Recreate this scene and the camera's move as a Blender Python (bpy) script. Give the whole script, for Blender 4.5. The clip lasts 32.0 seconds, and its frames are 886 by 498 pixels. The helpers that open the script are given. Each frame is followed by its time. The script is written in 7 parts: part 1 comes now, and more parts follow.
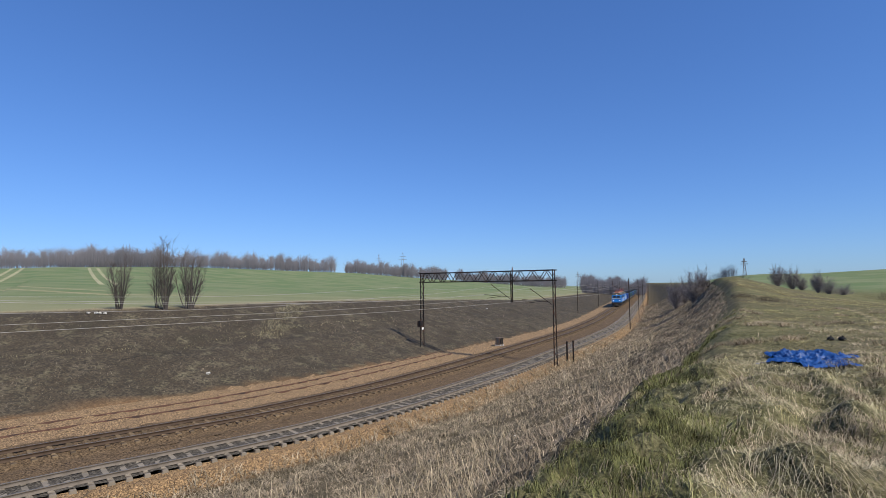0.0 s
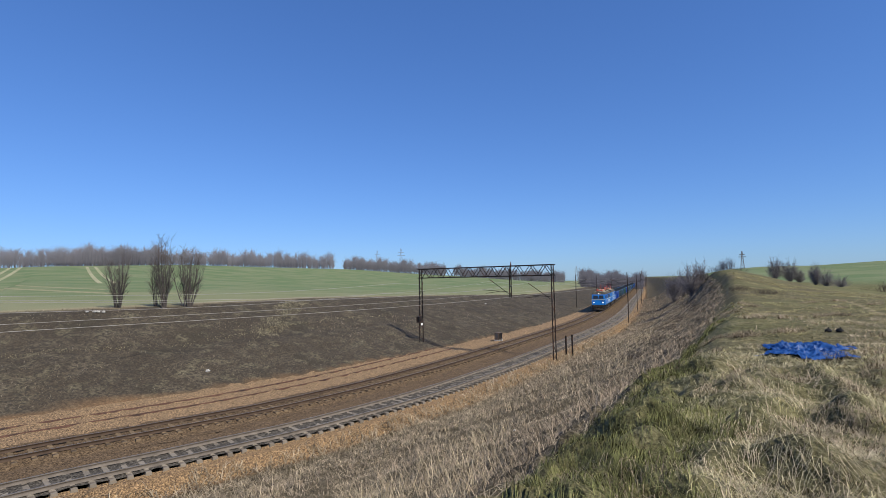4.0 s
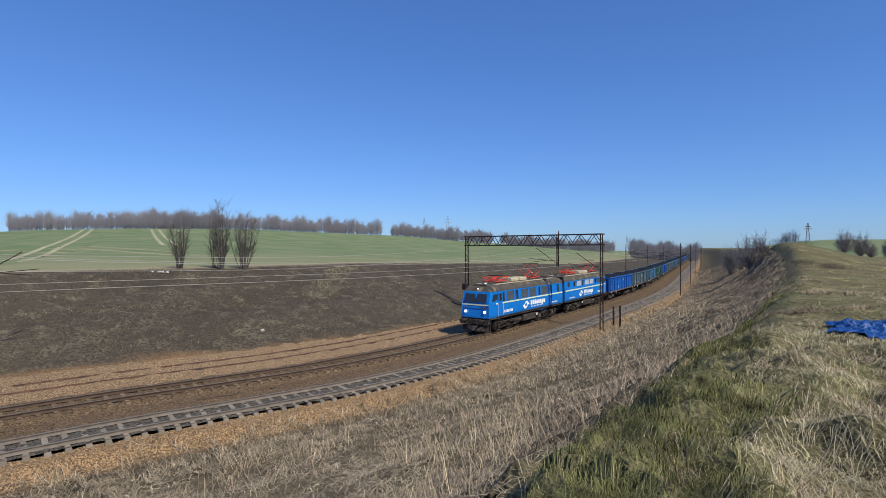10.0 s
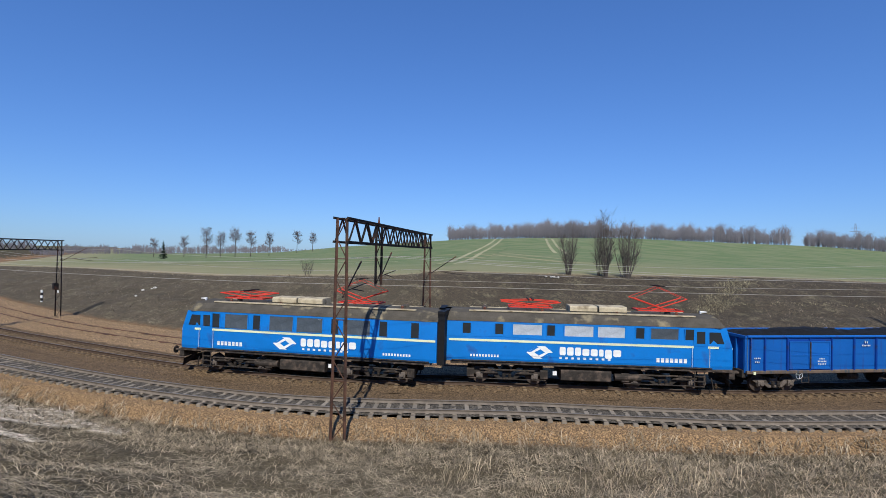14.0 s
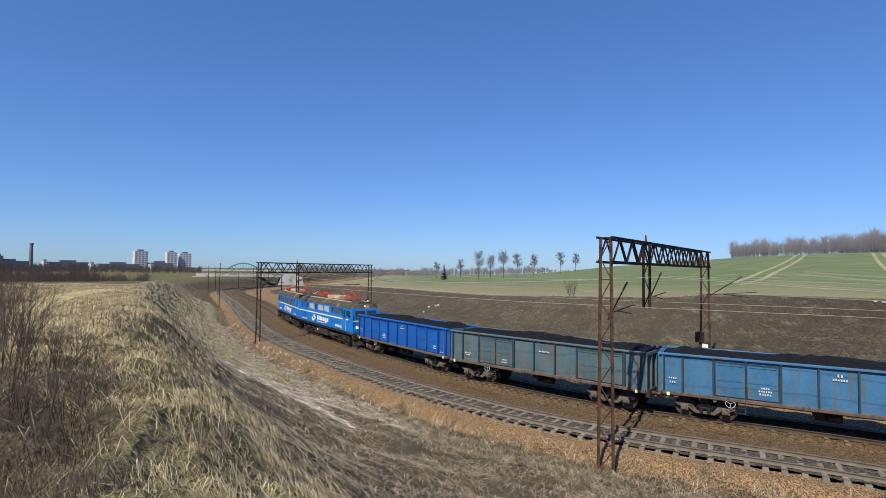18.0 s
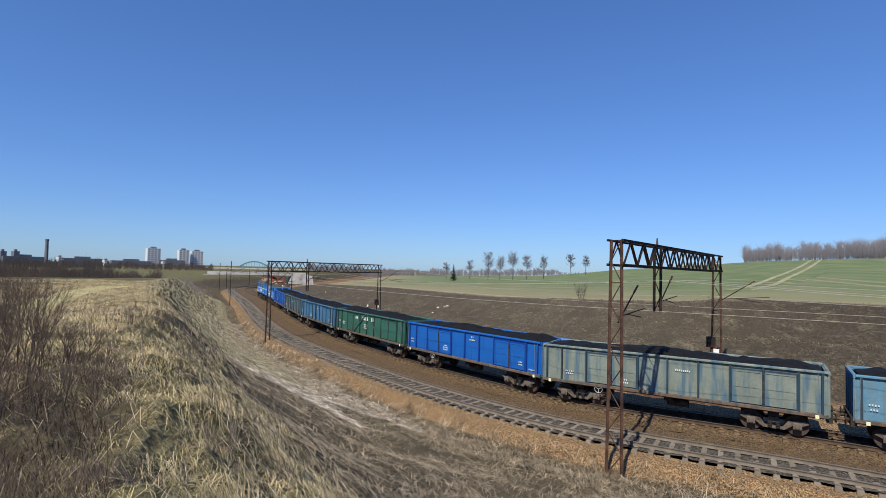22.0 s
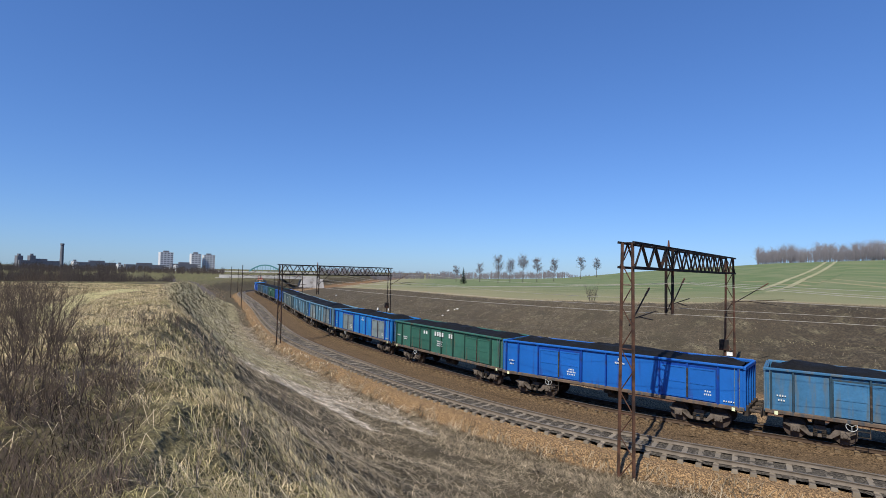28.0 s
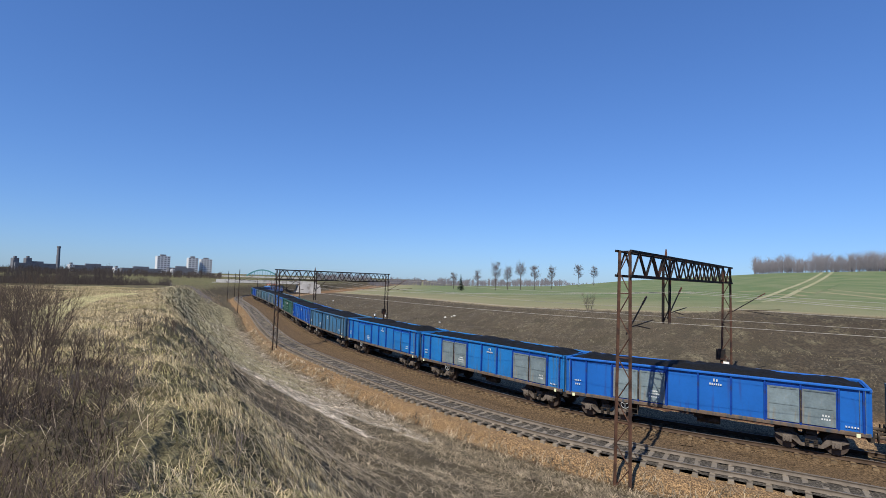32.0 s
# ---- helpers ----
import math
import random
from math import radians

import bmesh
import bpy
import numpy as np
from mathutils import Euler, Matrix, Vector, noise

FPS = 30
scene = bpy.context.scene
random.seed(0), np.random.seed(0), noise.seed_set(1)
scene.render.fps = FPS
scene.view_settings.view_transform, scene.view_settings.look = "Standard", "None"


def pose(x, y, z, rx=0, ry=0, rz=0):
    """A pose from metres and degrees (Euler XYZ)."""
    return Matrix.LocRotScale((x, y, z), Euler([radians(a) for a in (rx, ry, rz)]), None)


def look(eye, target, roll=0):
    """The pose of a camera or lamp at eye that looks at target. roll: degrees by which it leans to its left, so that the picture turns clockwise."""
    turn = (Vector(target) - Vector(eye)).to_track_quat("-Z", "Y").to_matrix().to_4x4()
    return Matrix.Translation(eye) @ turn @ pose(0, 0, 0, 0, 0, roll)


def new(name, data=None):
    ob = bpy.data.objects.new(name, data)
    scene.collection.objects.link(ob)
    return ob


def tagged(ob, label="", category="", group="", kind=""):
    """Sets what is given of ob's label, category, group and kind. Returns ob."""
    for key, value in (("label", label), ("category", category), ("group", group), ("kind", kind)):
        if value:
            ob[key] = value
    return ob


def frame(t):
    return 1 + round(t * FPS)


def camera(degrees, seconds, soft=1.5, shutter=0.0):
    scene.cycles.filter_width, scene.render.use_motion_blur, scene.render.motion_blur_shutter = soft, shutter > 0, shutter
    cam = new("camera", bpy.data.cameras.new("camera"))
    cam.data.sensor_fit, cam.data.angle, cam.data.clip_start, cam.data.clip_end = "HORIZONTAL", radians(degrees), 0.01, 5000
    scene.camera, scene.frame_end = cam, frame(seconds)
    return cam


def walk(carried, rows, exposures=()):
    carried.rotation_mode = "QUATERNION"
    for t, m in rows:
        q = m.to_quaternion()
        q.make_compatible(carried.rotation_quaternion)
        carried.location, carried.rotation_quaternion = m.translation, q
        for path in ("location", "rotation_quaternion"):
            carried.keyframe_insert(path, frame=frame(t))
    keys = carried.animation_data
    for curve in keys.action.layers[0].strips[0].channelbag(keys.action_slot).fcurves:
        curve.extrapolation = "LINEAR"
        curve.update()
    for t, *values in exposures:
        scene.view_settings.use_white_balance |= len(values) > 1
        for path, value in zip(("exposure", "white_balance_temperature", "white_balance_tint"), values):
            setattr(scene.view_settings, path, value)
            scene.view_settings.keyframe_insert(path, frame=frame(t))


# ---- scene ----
# Camera: held on the bank above the cutting, turning from the right to the left.
EYE = (0.0, 0.0, 7.1)
cam = camera(81.0, 32.0, soft=0.65)
TURNS = [  # seconds, yaw, pitch, roll
    (0.0, 13.53, 3.95, -0.56), (0.5, 13.35, 4.11, -0.70), (1.0, 13.41, 4.34, -0.53), (1.5, 13.26, 4.43, -0.51), (2.0, 13.29, 4.29, -0.39),
    (2.5, 14.01, 3.90, -0.75), (3.0, 13.61, 3.51, -0.93), (3.5, 13.43, 3.46, -1.16), (5.5, 13.12, 3.52, -0.50), (6.0, 13.57, 3.60, -0.45),
    (6.5, 13.52, 3.26, -0.44), (7.0, 13.79, 3.36, -0.89), (7.5, 14.07, 3.06, -0.77), (8.0, 14.32, 2.57, -0.72), (8.5, 14.54, 2.10, -0.45),
    (9.0, 15.18, 1.53, -0.58), (9.5, 16.04, 1.00, -0.09), (10.0, 18.52, -0.08, -0.07), (10.5, 21.48, -0.53, -0.02), (11.0, 26.43, -0.90, 0.21),
    (11.5, 31.67, -1.05, 1.03), (12.0, 36.76, -0.90, 0.87), (12.5, 42.89, -0.64, 1.29), (13.0, 48.50, -0.40, 1.28), (13.5, 53.23, -0.09, 0.72),
    (14.0, 59.07, 0.51, 1.24), (14.5, 63.70, 0.77, 2.25), (15.0, 71.02, 1.51, 2.35), (15.5, 76.09, 2.05, 3.08), (17.5, 87.23, 2.63, 1.31),
    (18.0, 87.55, 2.30, 0.70), (18.5, 87.66, 2.09, 0.50), (19.0, 87.84, 2.50, 0.82), (19.5, 88.00, 2.32, 0.66), (20.0, 88.09, 2.48, 1.09),
    (20.5, 88.12, 2.36, 1.16), (21.0, 88.31, 2.34, 1.19), (21.5, 88.63, 2.31, 1.34), (22.0, 88.62, 2.37, 1.42), (22.5, 88.64, 2.47, 1.44),
    (23.0, 88.78, 2.59, 1.56), (23.5, 88.71, 2.59, 1.79), (24.0, 88.62, 2.80, 1.57), (24.5, 88.63, 2.96, 1.64), (25.0, 88.55, 2.90, 1.68),
    (25.5, 88.76, 3.15, 1.66), (27.5, 89.80, 2.83, 1.36), (28.0, 89.71, 2.67, 1.27), (28.5, 89.67, 2.63, 1.54), (29.0, 89.80, 2.79, 1.41),
    (29.5, 89.78, 3.04, 1.59), (30.0, 89.65, 3.13, 1.35), (30.5, 89.63, 3.21, 1.85), (31.0, 89.60, 3.22, 1.84), (31.5, 89.57, 3.34, 1.96),
    (32.0, 89.48, 3.41, 1.84)]


def gaze(yaw, pitch, roll):
    return pose(*EYE, 90 + pitch, 0, yaw) @ pose(0, 0, 0, 0, 0, roll)


BALANCE = [(0.0, 0.03, 6420, 10), (9.0, 0.02, 6390, 10), (10.5, -0.03, 6280, 10), (12.0, -0.08, 6160, 10), (14.0, -0.08, 6200, 10), (16.5, -0.02, 6450, 10), (18.5, 0.03, 6680, 10), (24.0, 0.02, 6580, 10), (32.0, 0.03, 6550, 10)]  # seconds, stops, kelvin, tint
walk(cam, [(t, gaze(a, b, c)) for t, a, b, c in TURNS], BALANCE)

# Light: clear sky, high sun behind the camera.
SUN_TO = Vector((0.584, -0.375, 0.72)).normalized()
sky_world = bpy.data.worlds.new("sky")
scene.world = sky_world
sky_world.use_nodes = True
nt = sky_world.node_tree
sky = nt.nodes.new("ShaderNodeTexSky")
sky.sky_type, sky.sun_disc = "NISHITA", False
sky.sun_elevation, sky.sun_rotation = math.asin(SUN_TO.z), math.atan2(SUN_TO.x, SUN_TO.y)
sky.altitude, sky.air_density, sky.dust_density, sky.ozone_density = 250, 1.0, 0.25, 3.0
rich = nt.nodes.new("ShaderNodeHueSaturation")
rich.inputs["Saturation"].default_value = 1.1
nt.links.new(sky.outputs[0], rich.inputs["Color"])
cool = nt.nodes.new("ShaderNodeMix")
cool.data_type, cool.blend_type = "RGBA", "MULTIPLY"
cool.inputs[0].default_value, cool.inputs[7].default_value = 1.0, (0.70, 1.05, 1.72, 1)
soft = nt.nodes.new("ShaderNodeGamma")
soft.inputs["Gamma"].default_value = 0.74
nt.links.new(rich.outputs[0], soft.inputs[0])
nt.links.new(soft.outputs[0], cool.inputs[6])
nt.links.new(cool.outputs[2], nt.nodes["Background"].inputs[0])
nt.nodes["Background"].inputs[1].default_value = 0.12
sun = new("sun", bpy.data.lights.new("sun", "SUN"))
sun.data.energy, sun.data.angle, sun.data.color = 5.2, radians(0.5), (1.0, 0.935, 0.815)
sun.matrix_world = look(SUN_TO * 50, (0, 0, 0))


# ---- materials ----
def shader(name, base, rough=0.7, metal=0.0, vary=0.25, scale=4.0, fine=40.0, bump=0.3, dirt=None, dirt_amount=0.0, dirt_scale=1.5,
           island=0.0, obj=0.0, spec=0.15, coords="Object", streak=0.0):
    """A surface with coarse and fine variation, bump, and optional dirt or rust patches."""
    m = bpy.data.materials.new(name)
    m.use_nodes = True
    t = m.node_tree
    b = t.nodes["Principled BSDF"]
    b.inputs["Roughness"].default_value, b.inputs["Metallic"].default_value = rough, metal
    b.inputs["Specular IOR Level"].default_value = spec
    tc = t.nodes.new("ShaderNodeTexCoord")
    def noise_at(s, detail=5):
        n = t.nodes.new("ShaderNodeTexNoise")
        n.inputs["Scale"].default_value, n.inputs["Detail"].default_value = s, detail
        t.links.new(tc.outputs[coords], n.inputs["Vector"])
        return n
    n1, n2 = noise_at(scale), noise_at(fine, 3)
    mix = t.nodes.new("ShaderNodeMath")
    mix.operation = "MULTIPLY_ADD"
    mix.inputs[1].default_value = 0.45
    t.links.new(n2.outputs[0], mix.inputs[0])
    t.links.new(n1.outputs[0], mix.inputs[2])
    ramp = t.nodes.new("ShaderNodeMapRange")
    ramp.inputs[1].default_value, ramp.inputs[2].default_value = 0.45, 1.0
    ramp.inputs[3].default_value, ramp.inputs[4].default_value = 1 - vary, 1 + vary
    t.links.new(mix.outputs[0], ramp.inputs[0])
    value = ramp.outputs[0]
    for amount, node, socket in ((island, "ShaderNodeNewGeometry", "Random Per Island"), (obj, "ShaderNodeObjectInfo", "Random")):
        if amount:
            g, r, k = t.nodes.new(node), t.nodes.new("ShaderNodeMapRange"), t.nodes.new("ShaderNodeMath")
            r.inputs[3].default_value, r.inputs[4].default_value = 1 - amount, 1 + amount
            t.links.new(g.outputs[socket], r.inputs[0])
            k.operation = "MULTIPLY"
            t.links.new(value, k.inputs[0]), t.links.new(r.outputs[0], k.inputs[1])
            value = k.outputs[0]
    sc = t.nodes.new("ShaderNodeVectorMath")
    sc.operation = "SCALE"
    sc.inputs[0].default_value = base
    t.links.new(value, sc.inputs["Scale"])
    colour = sc.outputs[0]
    if dirt:
        n3 = noise_at(dirt_scale, 8)
        if streak:
            mp = t.nodes.new("ShaderNodeMapping")
            mp.inputs["Scale"].default_value = (streak, streak, 0.35)
            t.links.new(tc.outputs[coords], mp.inputs["Vector"]), t.links.new(mp.outputs[0], n3.inputs["Vector"])
        r3, mx = t.nodes.new("ShaderNodeMapRange"), t.nodes.new("ShaderNodeMix")
        r3.inputs[1].default_value, r3.inputs[2].default_value = 0.62 - 0.3 * dirt_amount, 0.78 - 0.25 * dirt_amount
        t.links.new(n3.outputs[0], r3.inputs[0])
        mx.data_type = "RGBA"
        mx.inputs[7].default_value = (*dirt, 1)
        t.links.new(r3.outputs[0], mx.inputs[0]), t.links.new(colour, mx.inputs[6])
        colour = mx.outputs[2]
    t.links.new(colour, b.inputs["Base Color"])
    if bump:
        bp = t.nodes.new("ShaderNodeBump")
        bp.inputs["Strength"].default_value, bp.inputs["Distance"].default_value = bump, 0.02
        t.links.new(mix.outputs[0], bp.inputs["Height"])
        t.links.new(bp.outputs[0], b.inputs["Normal"])
    return m


M = {}
M["steel_dark"] = shader("painted_steel", (0.018, 0.016, 0.015), 0.75, 0.0, 0.4, 3, 30, 0.3, (0.07, 0.032, 0.02), 0.45, 2.0)
M["steel_rust"] = shader("rusted_steel", (0.095, 0.05, 0.034), 0.85, 0.0, 0.4, 3, 30, 0.3, (0.035, 0.025, 0.022), 0.4, 2.0)
M["rail"] = shader("rail_steel", (0.155, 0.13, 0.105), 0.8, 0.0, 0.3, 3, 30, 0.2)
M["rail_brown"] = shader("rail_rusty_brown", (0.07, 0.047, 0.032), 0.8, 0.0, 0.3, 3, 30, 0.2)
M["rail_top"] = shader("rail_polished", (0.20, 0.185, 0.17), 0.5, 0.3, 0.1, 3, 30, 0.05)
M["sleeper"] = shader("concrete_sleeper", (0.235, 0.20, 0.155), 0.9, 0, 0.25, 2, 40, 0.4, (0.14, 0.11, 0.08), 0.35, 3, obj=0.2)
M["sleeper_old"] = shader("oily_sleeper", (0.17, 0.122, 0.072), 0.95, 0, 0.3, 2, 40, 0.4, (0.07, 0.05, 0.035), 0.4, 3, obj=0.3)
# The sun's glint on the wires is put into this pale colour.
M["cable"] = shader("wire_copper_sunlit", (0.42, 0.39, 0.34), 0.6, 0.1, 0.1, 3, 20, 0.0)
M["porcelain"] = shader("insulator_brown", (0.12, 0.05, 0.03), 0.3, 0, 0.1, 3, 20, 0.0)
M["white"] = shader("white_paint", (0.75, 0.75, 0.72), 0.6, 0, 0.12, 3, 30, 0.1)
M["stencil"] = shader("worn_white_stencil", (0.55, 0.57, 0.56), 0.7, 0, 0.3, 6, 30, 0.1)
M["loco_blue"] = shader("loco_blue_paint", (0.004, 0.165, 0.53), 0.42, 0, 0.10, 1.2, 12, 0.03, (0.02, 0.08, 0.28), 0.12, 1.2, spec=0.5)
M["loco_roof"] = shader("sooty_roof", (0.077, 0.068, 0.054), 0.8, 0, 0.35, 1.5, 14, 0.2, (0.30, 0.25, 0.15), 0.18, 1.2)
M["cream"] = shader("cream_paint", (0.47, 0.40, 0.27), 0.75, 0, 0.3, 2, 14, 0.1, (0.20, 0.16, 0.10), 0.4, 2)
M["stripe"] = shader("yellow_stripe", (0.70, 0.74, 0.48), 0.5, 0, 0.06, 2, 14, 0.0)
M["glass"] = shader("cab_glass", (0.025, 0.03, 0.035), 0.08, 0, 0.1, 2, 14, 0.0, spec=0.6)
M["blind"] = shader("window_dusty", (0.07, 0.085, 0.10), 0.25, 0, 0.3, 2, 14, 0.0, spec=0.6)
# Window pane with the sky's reflection painted in as a pale colour.
M["pane_sky_sheen"] = shader("window_sky_reflection", (0.42, 0.46, 0.50), 0.4, 0, 0.25, 2, 14, 0.0)
M["panto"] = shader("red_pantograph", (0.55, 0.05, 0.03), 0.5, 0, 0.15, 2, 14, 0.0)
M["under"] = shader("grimy_running_gear", (0.040, 0.034, 0.029), 0.8, 0.1, 0.4, 4, 30, 0.3, (0.12, 0.09, 0.07), 0.4, 3)
M["bogie"] = shader("dusty_bogie", (0.135, 0.112, 0.094), 0.85, 0.0, 0.4, 4, 30, 0.3, (0.045, 0.037, 0.03), 0.4, 3)
M["sill"] = shader("rusty_side_sill", (0.13, 0.095, 0.07), 0.85, 0.0, 0.35, 2, 20, 0.2, (0.06, 0.07, 0.08), 0.4, 2, streak=3.0)
M["wheel"] = shader("wheel_steel", (0.09, 0.07, 0.06), 0.6, 0.4, 0.3, 4, 30, 0.1)
M["coal"] = shader("coal", (0.010, 0.010, 0.010), 0.7, 0, 0.5, 6, 30, 0.9)
M["wagon_blue"] = shader("wagon_fresh_blue", (0.007, 0.105, 0.40), 0.45, 0, 0.12, 1.0, 10, 0.05, (0.02, 0.06, 0.25), 0.15, 1.4, obj=0.08, spec=0.45, streak=3.0)
M["wagon_sky"] = shader("wagon_worn_bright_blue", (0.012, 0.150, 0.42), 0.55, 0, 0.18, 1.0, 10, 0.08, (0.05, 0.12, 0.22), 0.3, 1.5, obj=0.08, spec=0.3, streak=3.0)
M["wagon_mid"] = shader("wagon_faded_blue", (0.045, 0.145, 0.27), 0.6, 0, 0.25, 1.0, 10, 0.1, (0.095, 0.13, 0.155), 0.45, 1.6, obj=0.12, streak=3.0)
M["wagon_light"] = shader("wagon_pale_blue", (0.10, 0.22, 0.31), 0.65, 0, 0.25, 1.0, 10, 0.1, (0.15, 0.18, 0.17), 0.45, 1.6, obj=0.1, streak=3.0)
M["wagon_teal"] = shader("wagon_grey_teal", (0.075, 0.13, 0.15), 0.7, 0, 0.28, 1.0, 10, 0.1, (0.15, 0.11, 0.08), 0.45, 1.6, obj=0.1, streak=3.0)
M["wagon_grey"] = shader("wagon_grey_green", (0.18, 0.21, 0.18), 0.7, 0, 0.25, 1.0, 10, 0.1, (0.08, 0.14, 0.18), 0.55, 1.2, obj=0.1, streak=3.0)
M["wagon_green"] = shader("wagon_bottle_green", (0.035, 0.115, 0.088), 0.6, 0, 0.2, 1.0, 10, 0.1, (0.10, 0.08, 0.06), 0.2, 1.6, obj=0.1, streak=3.0)
# Rib colours: the ribs' shade and collected grime darken the wagon's own paint.
M["rib_shade_navy"] = shader("wagon_shadow_blue", (0.008, 0.05, 0.27), 0.5, 0, 0.15, 1.0, 10, 0.05, (0.03, 0.04, 0.09), 0.3, 1.4)
M["rib_shade_blue"] = shader("wagon_shaded_grimy_rib", (0.028, 0.058, 0.085), 0.7, 0, 0.3, 1.0, 10, 0.1, (0.07, 0.06, 0.05), 0.4, 1.6, streak=3.0)
M["rib_shade_green"] = shader("wagon_shaded_green_rib", (0.018, 0.056, 0.045), 0.7, 0, 0.3, 1.0, 10, 0.1, (0.05, 0.045, 0.035), 0.3, 1.6, streak=3.0)
M["door_grey"] = shader("door_bare_grey", (0.155, 0.20, 0.215), 0.65, 0, 0.3, 1.5, 10, 0.1, (0.20, 0.19, 0.16), 0.35, 2.0, obj=0.1, streak=3.0)
M["lamp"] = bpy.data.materials.new("headlight_glow")
M["lamp"].use_nodes = True
M["lamp"].node_tree.nodes["Principled BSDF"].inputs["Emission Color"].default_value = (1, 0.97, 0.9, 1)
M["lamp"].node_tree.nodes["Principled BSDF"].inputs["Emission Strength"].default_value = 1.3
M["concrete"] = shader("weathered_concrete", (0.48, 0.46, 0.43), 0.9, 0, 0.2, 0.3, 3, 0.3, (0.25, 0.22, 0.2), 0.3, 0.4)
M["bark"] = shader("bare_branches", (0.085, 0.072, 0.064), 0.9, 0, 0.3, 3, 20, 0.2, island=0.25)
M["twig"] = shader("grey_twigs", (0.170, 0.140, 0.119), 0.9, 0, 0.25, 0.05, 2, 0.0, island=0.35)
M["bush"] = shader("grey_brown_bush_twigs", (0.25, 0.22, 0.205), 0.95, 0, 0.2, 0.1, 2, 0.0, island=0.3)
M["twig_dark"] = shader("dark_thicket_twigs", (0.065, 0.052, 0.045), 0.95, 0, 0.3, 1, 8, 0.0, island=0.4)
# Aerial haze is put into this twig colour, paler and bluish.
M["far_twig"] = shader("far_twigs_haze_tint", (0.172, 0.163, 0.176), 0.95, 0, 0.2, 0.02, 2, 0.0, island=0.3)
M["needles"] = shader("spruce_needles", (0.02, 0.035, 0.02), 0.9, 0, 0.3, 1, 8, 0.2, island=0.3)
M["slope_straw"] = shader("grey_brown_matted_straw", (0.275, 0.22, 0.146), 0.9, 0, 1.0, 1.6, 9, 0.0, island=0.35)
M["reed_brown"] = shader("brown_reeds", (0.28, 0.22, 0.155), 0.9, 0, 0.8, 1.3, 8, 0.0, island=0.45)
M["reed_white"] = shader("bleached_flattened_reeds", (0.53, 0.455, 0.35), 0.85, 0, 0.75, 1.5, 8, 0.0, island=0.45)
M["olive"] = shader("olive_turf", (0.355, 0.312, 0.147), 0.9, 0, 0.7, 2.6, 9, 0.0, island=0.35)
M["straw"] = shader("dry_grass", (0.37, 0.325, 0.195), 0.9, 0, 0.7, 2.6, 9, 0.0, island=0.35)
M["grass_deep"] = shader("tussock_grass", (0.124, 0.124, 0.046), 0.9, 0, 0.9, 3.0, 9, 0.0, island=0.45)
M["turf_dry"] = shader("matted_turf", (0.46, 0.37, 0.215), 0.9, 0, 0.75, 2.6, 9, 0.0, island=0.4)
M["path_straw"] = shader("trodden_pale_grass", (0.52, 0.47, 0.25), 0.9, 0, 0.4, 1.2, 9, 0.0, island=0.3)
M["straw_pale"] = shader("bleached_reeds", (0.44, 0.36, 0.24), 0.85, 0, 0.5, 1.6, 8, 0.0, island=0.35)
M["ballast_grey"] = shader("grey_track_stone", (0.088, 0.076, 0.060), 0.95, 0, 1.2, 13, 45, 1.0, (0.035, 0.03, 0.024), 0.4, 8.0)
M["ballast"] = shader("orange_ballast", (0.245, 0.158, 0.080), 0.95, 0, 1.3, 17, 52, 1.0, (0.095, 0.062, 0.04), 0.5, 14.0)
M["ballast_old"] = shader("old_orange_ballast", (0.275, 0.182, 0.096), 0.95, 0, 1.3, 14, 44, 1.0, (0.10, 0.066, 0.042), 0.45, 11.0)
M["ballast_dark"] = shader("oily_brown_ballast", (0.108, 0.072, 0.040), 0.95, 0, 1.2, 13, 45, 1.0, (0.22, 0.15, 0.085), 0.25, 8.0)
M["tarp"] = shader("blue_tarpaulin", (0.009, 0.055, 0.20), 0.5, 0, 0.3, 2, 14, 0.2, spec=0.4)
M["black"] = shader("black_rubber", (0.012, 0.012, 0.013), 0.6, 0, 0.2, 4, 20, 0.1)
M["block"] = shader("pale_tower_plaster", (0.55, 0.56, 0.57), 0.9, 0, 0.08, 0.1, 1, 0.0)
M["block_dark"] = shader("grey_slab_block", (0.15, 0.155, 0.175), 0.9, 0, 0.15, 0.05, 1, 0.0)
M["arch"] = shader("blue_green_arch", (0.09, 0.25, 0.27), 0.6, 0, 0.1, 0.1, 1, 0.0)
M["sign_red"] = shader("dull_red_box", (0.20, 0.05, 0.035), 0.7, 0, 0.2, 4, 20, 0.1)


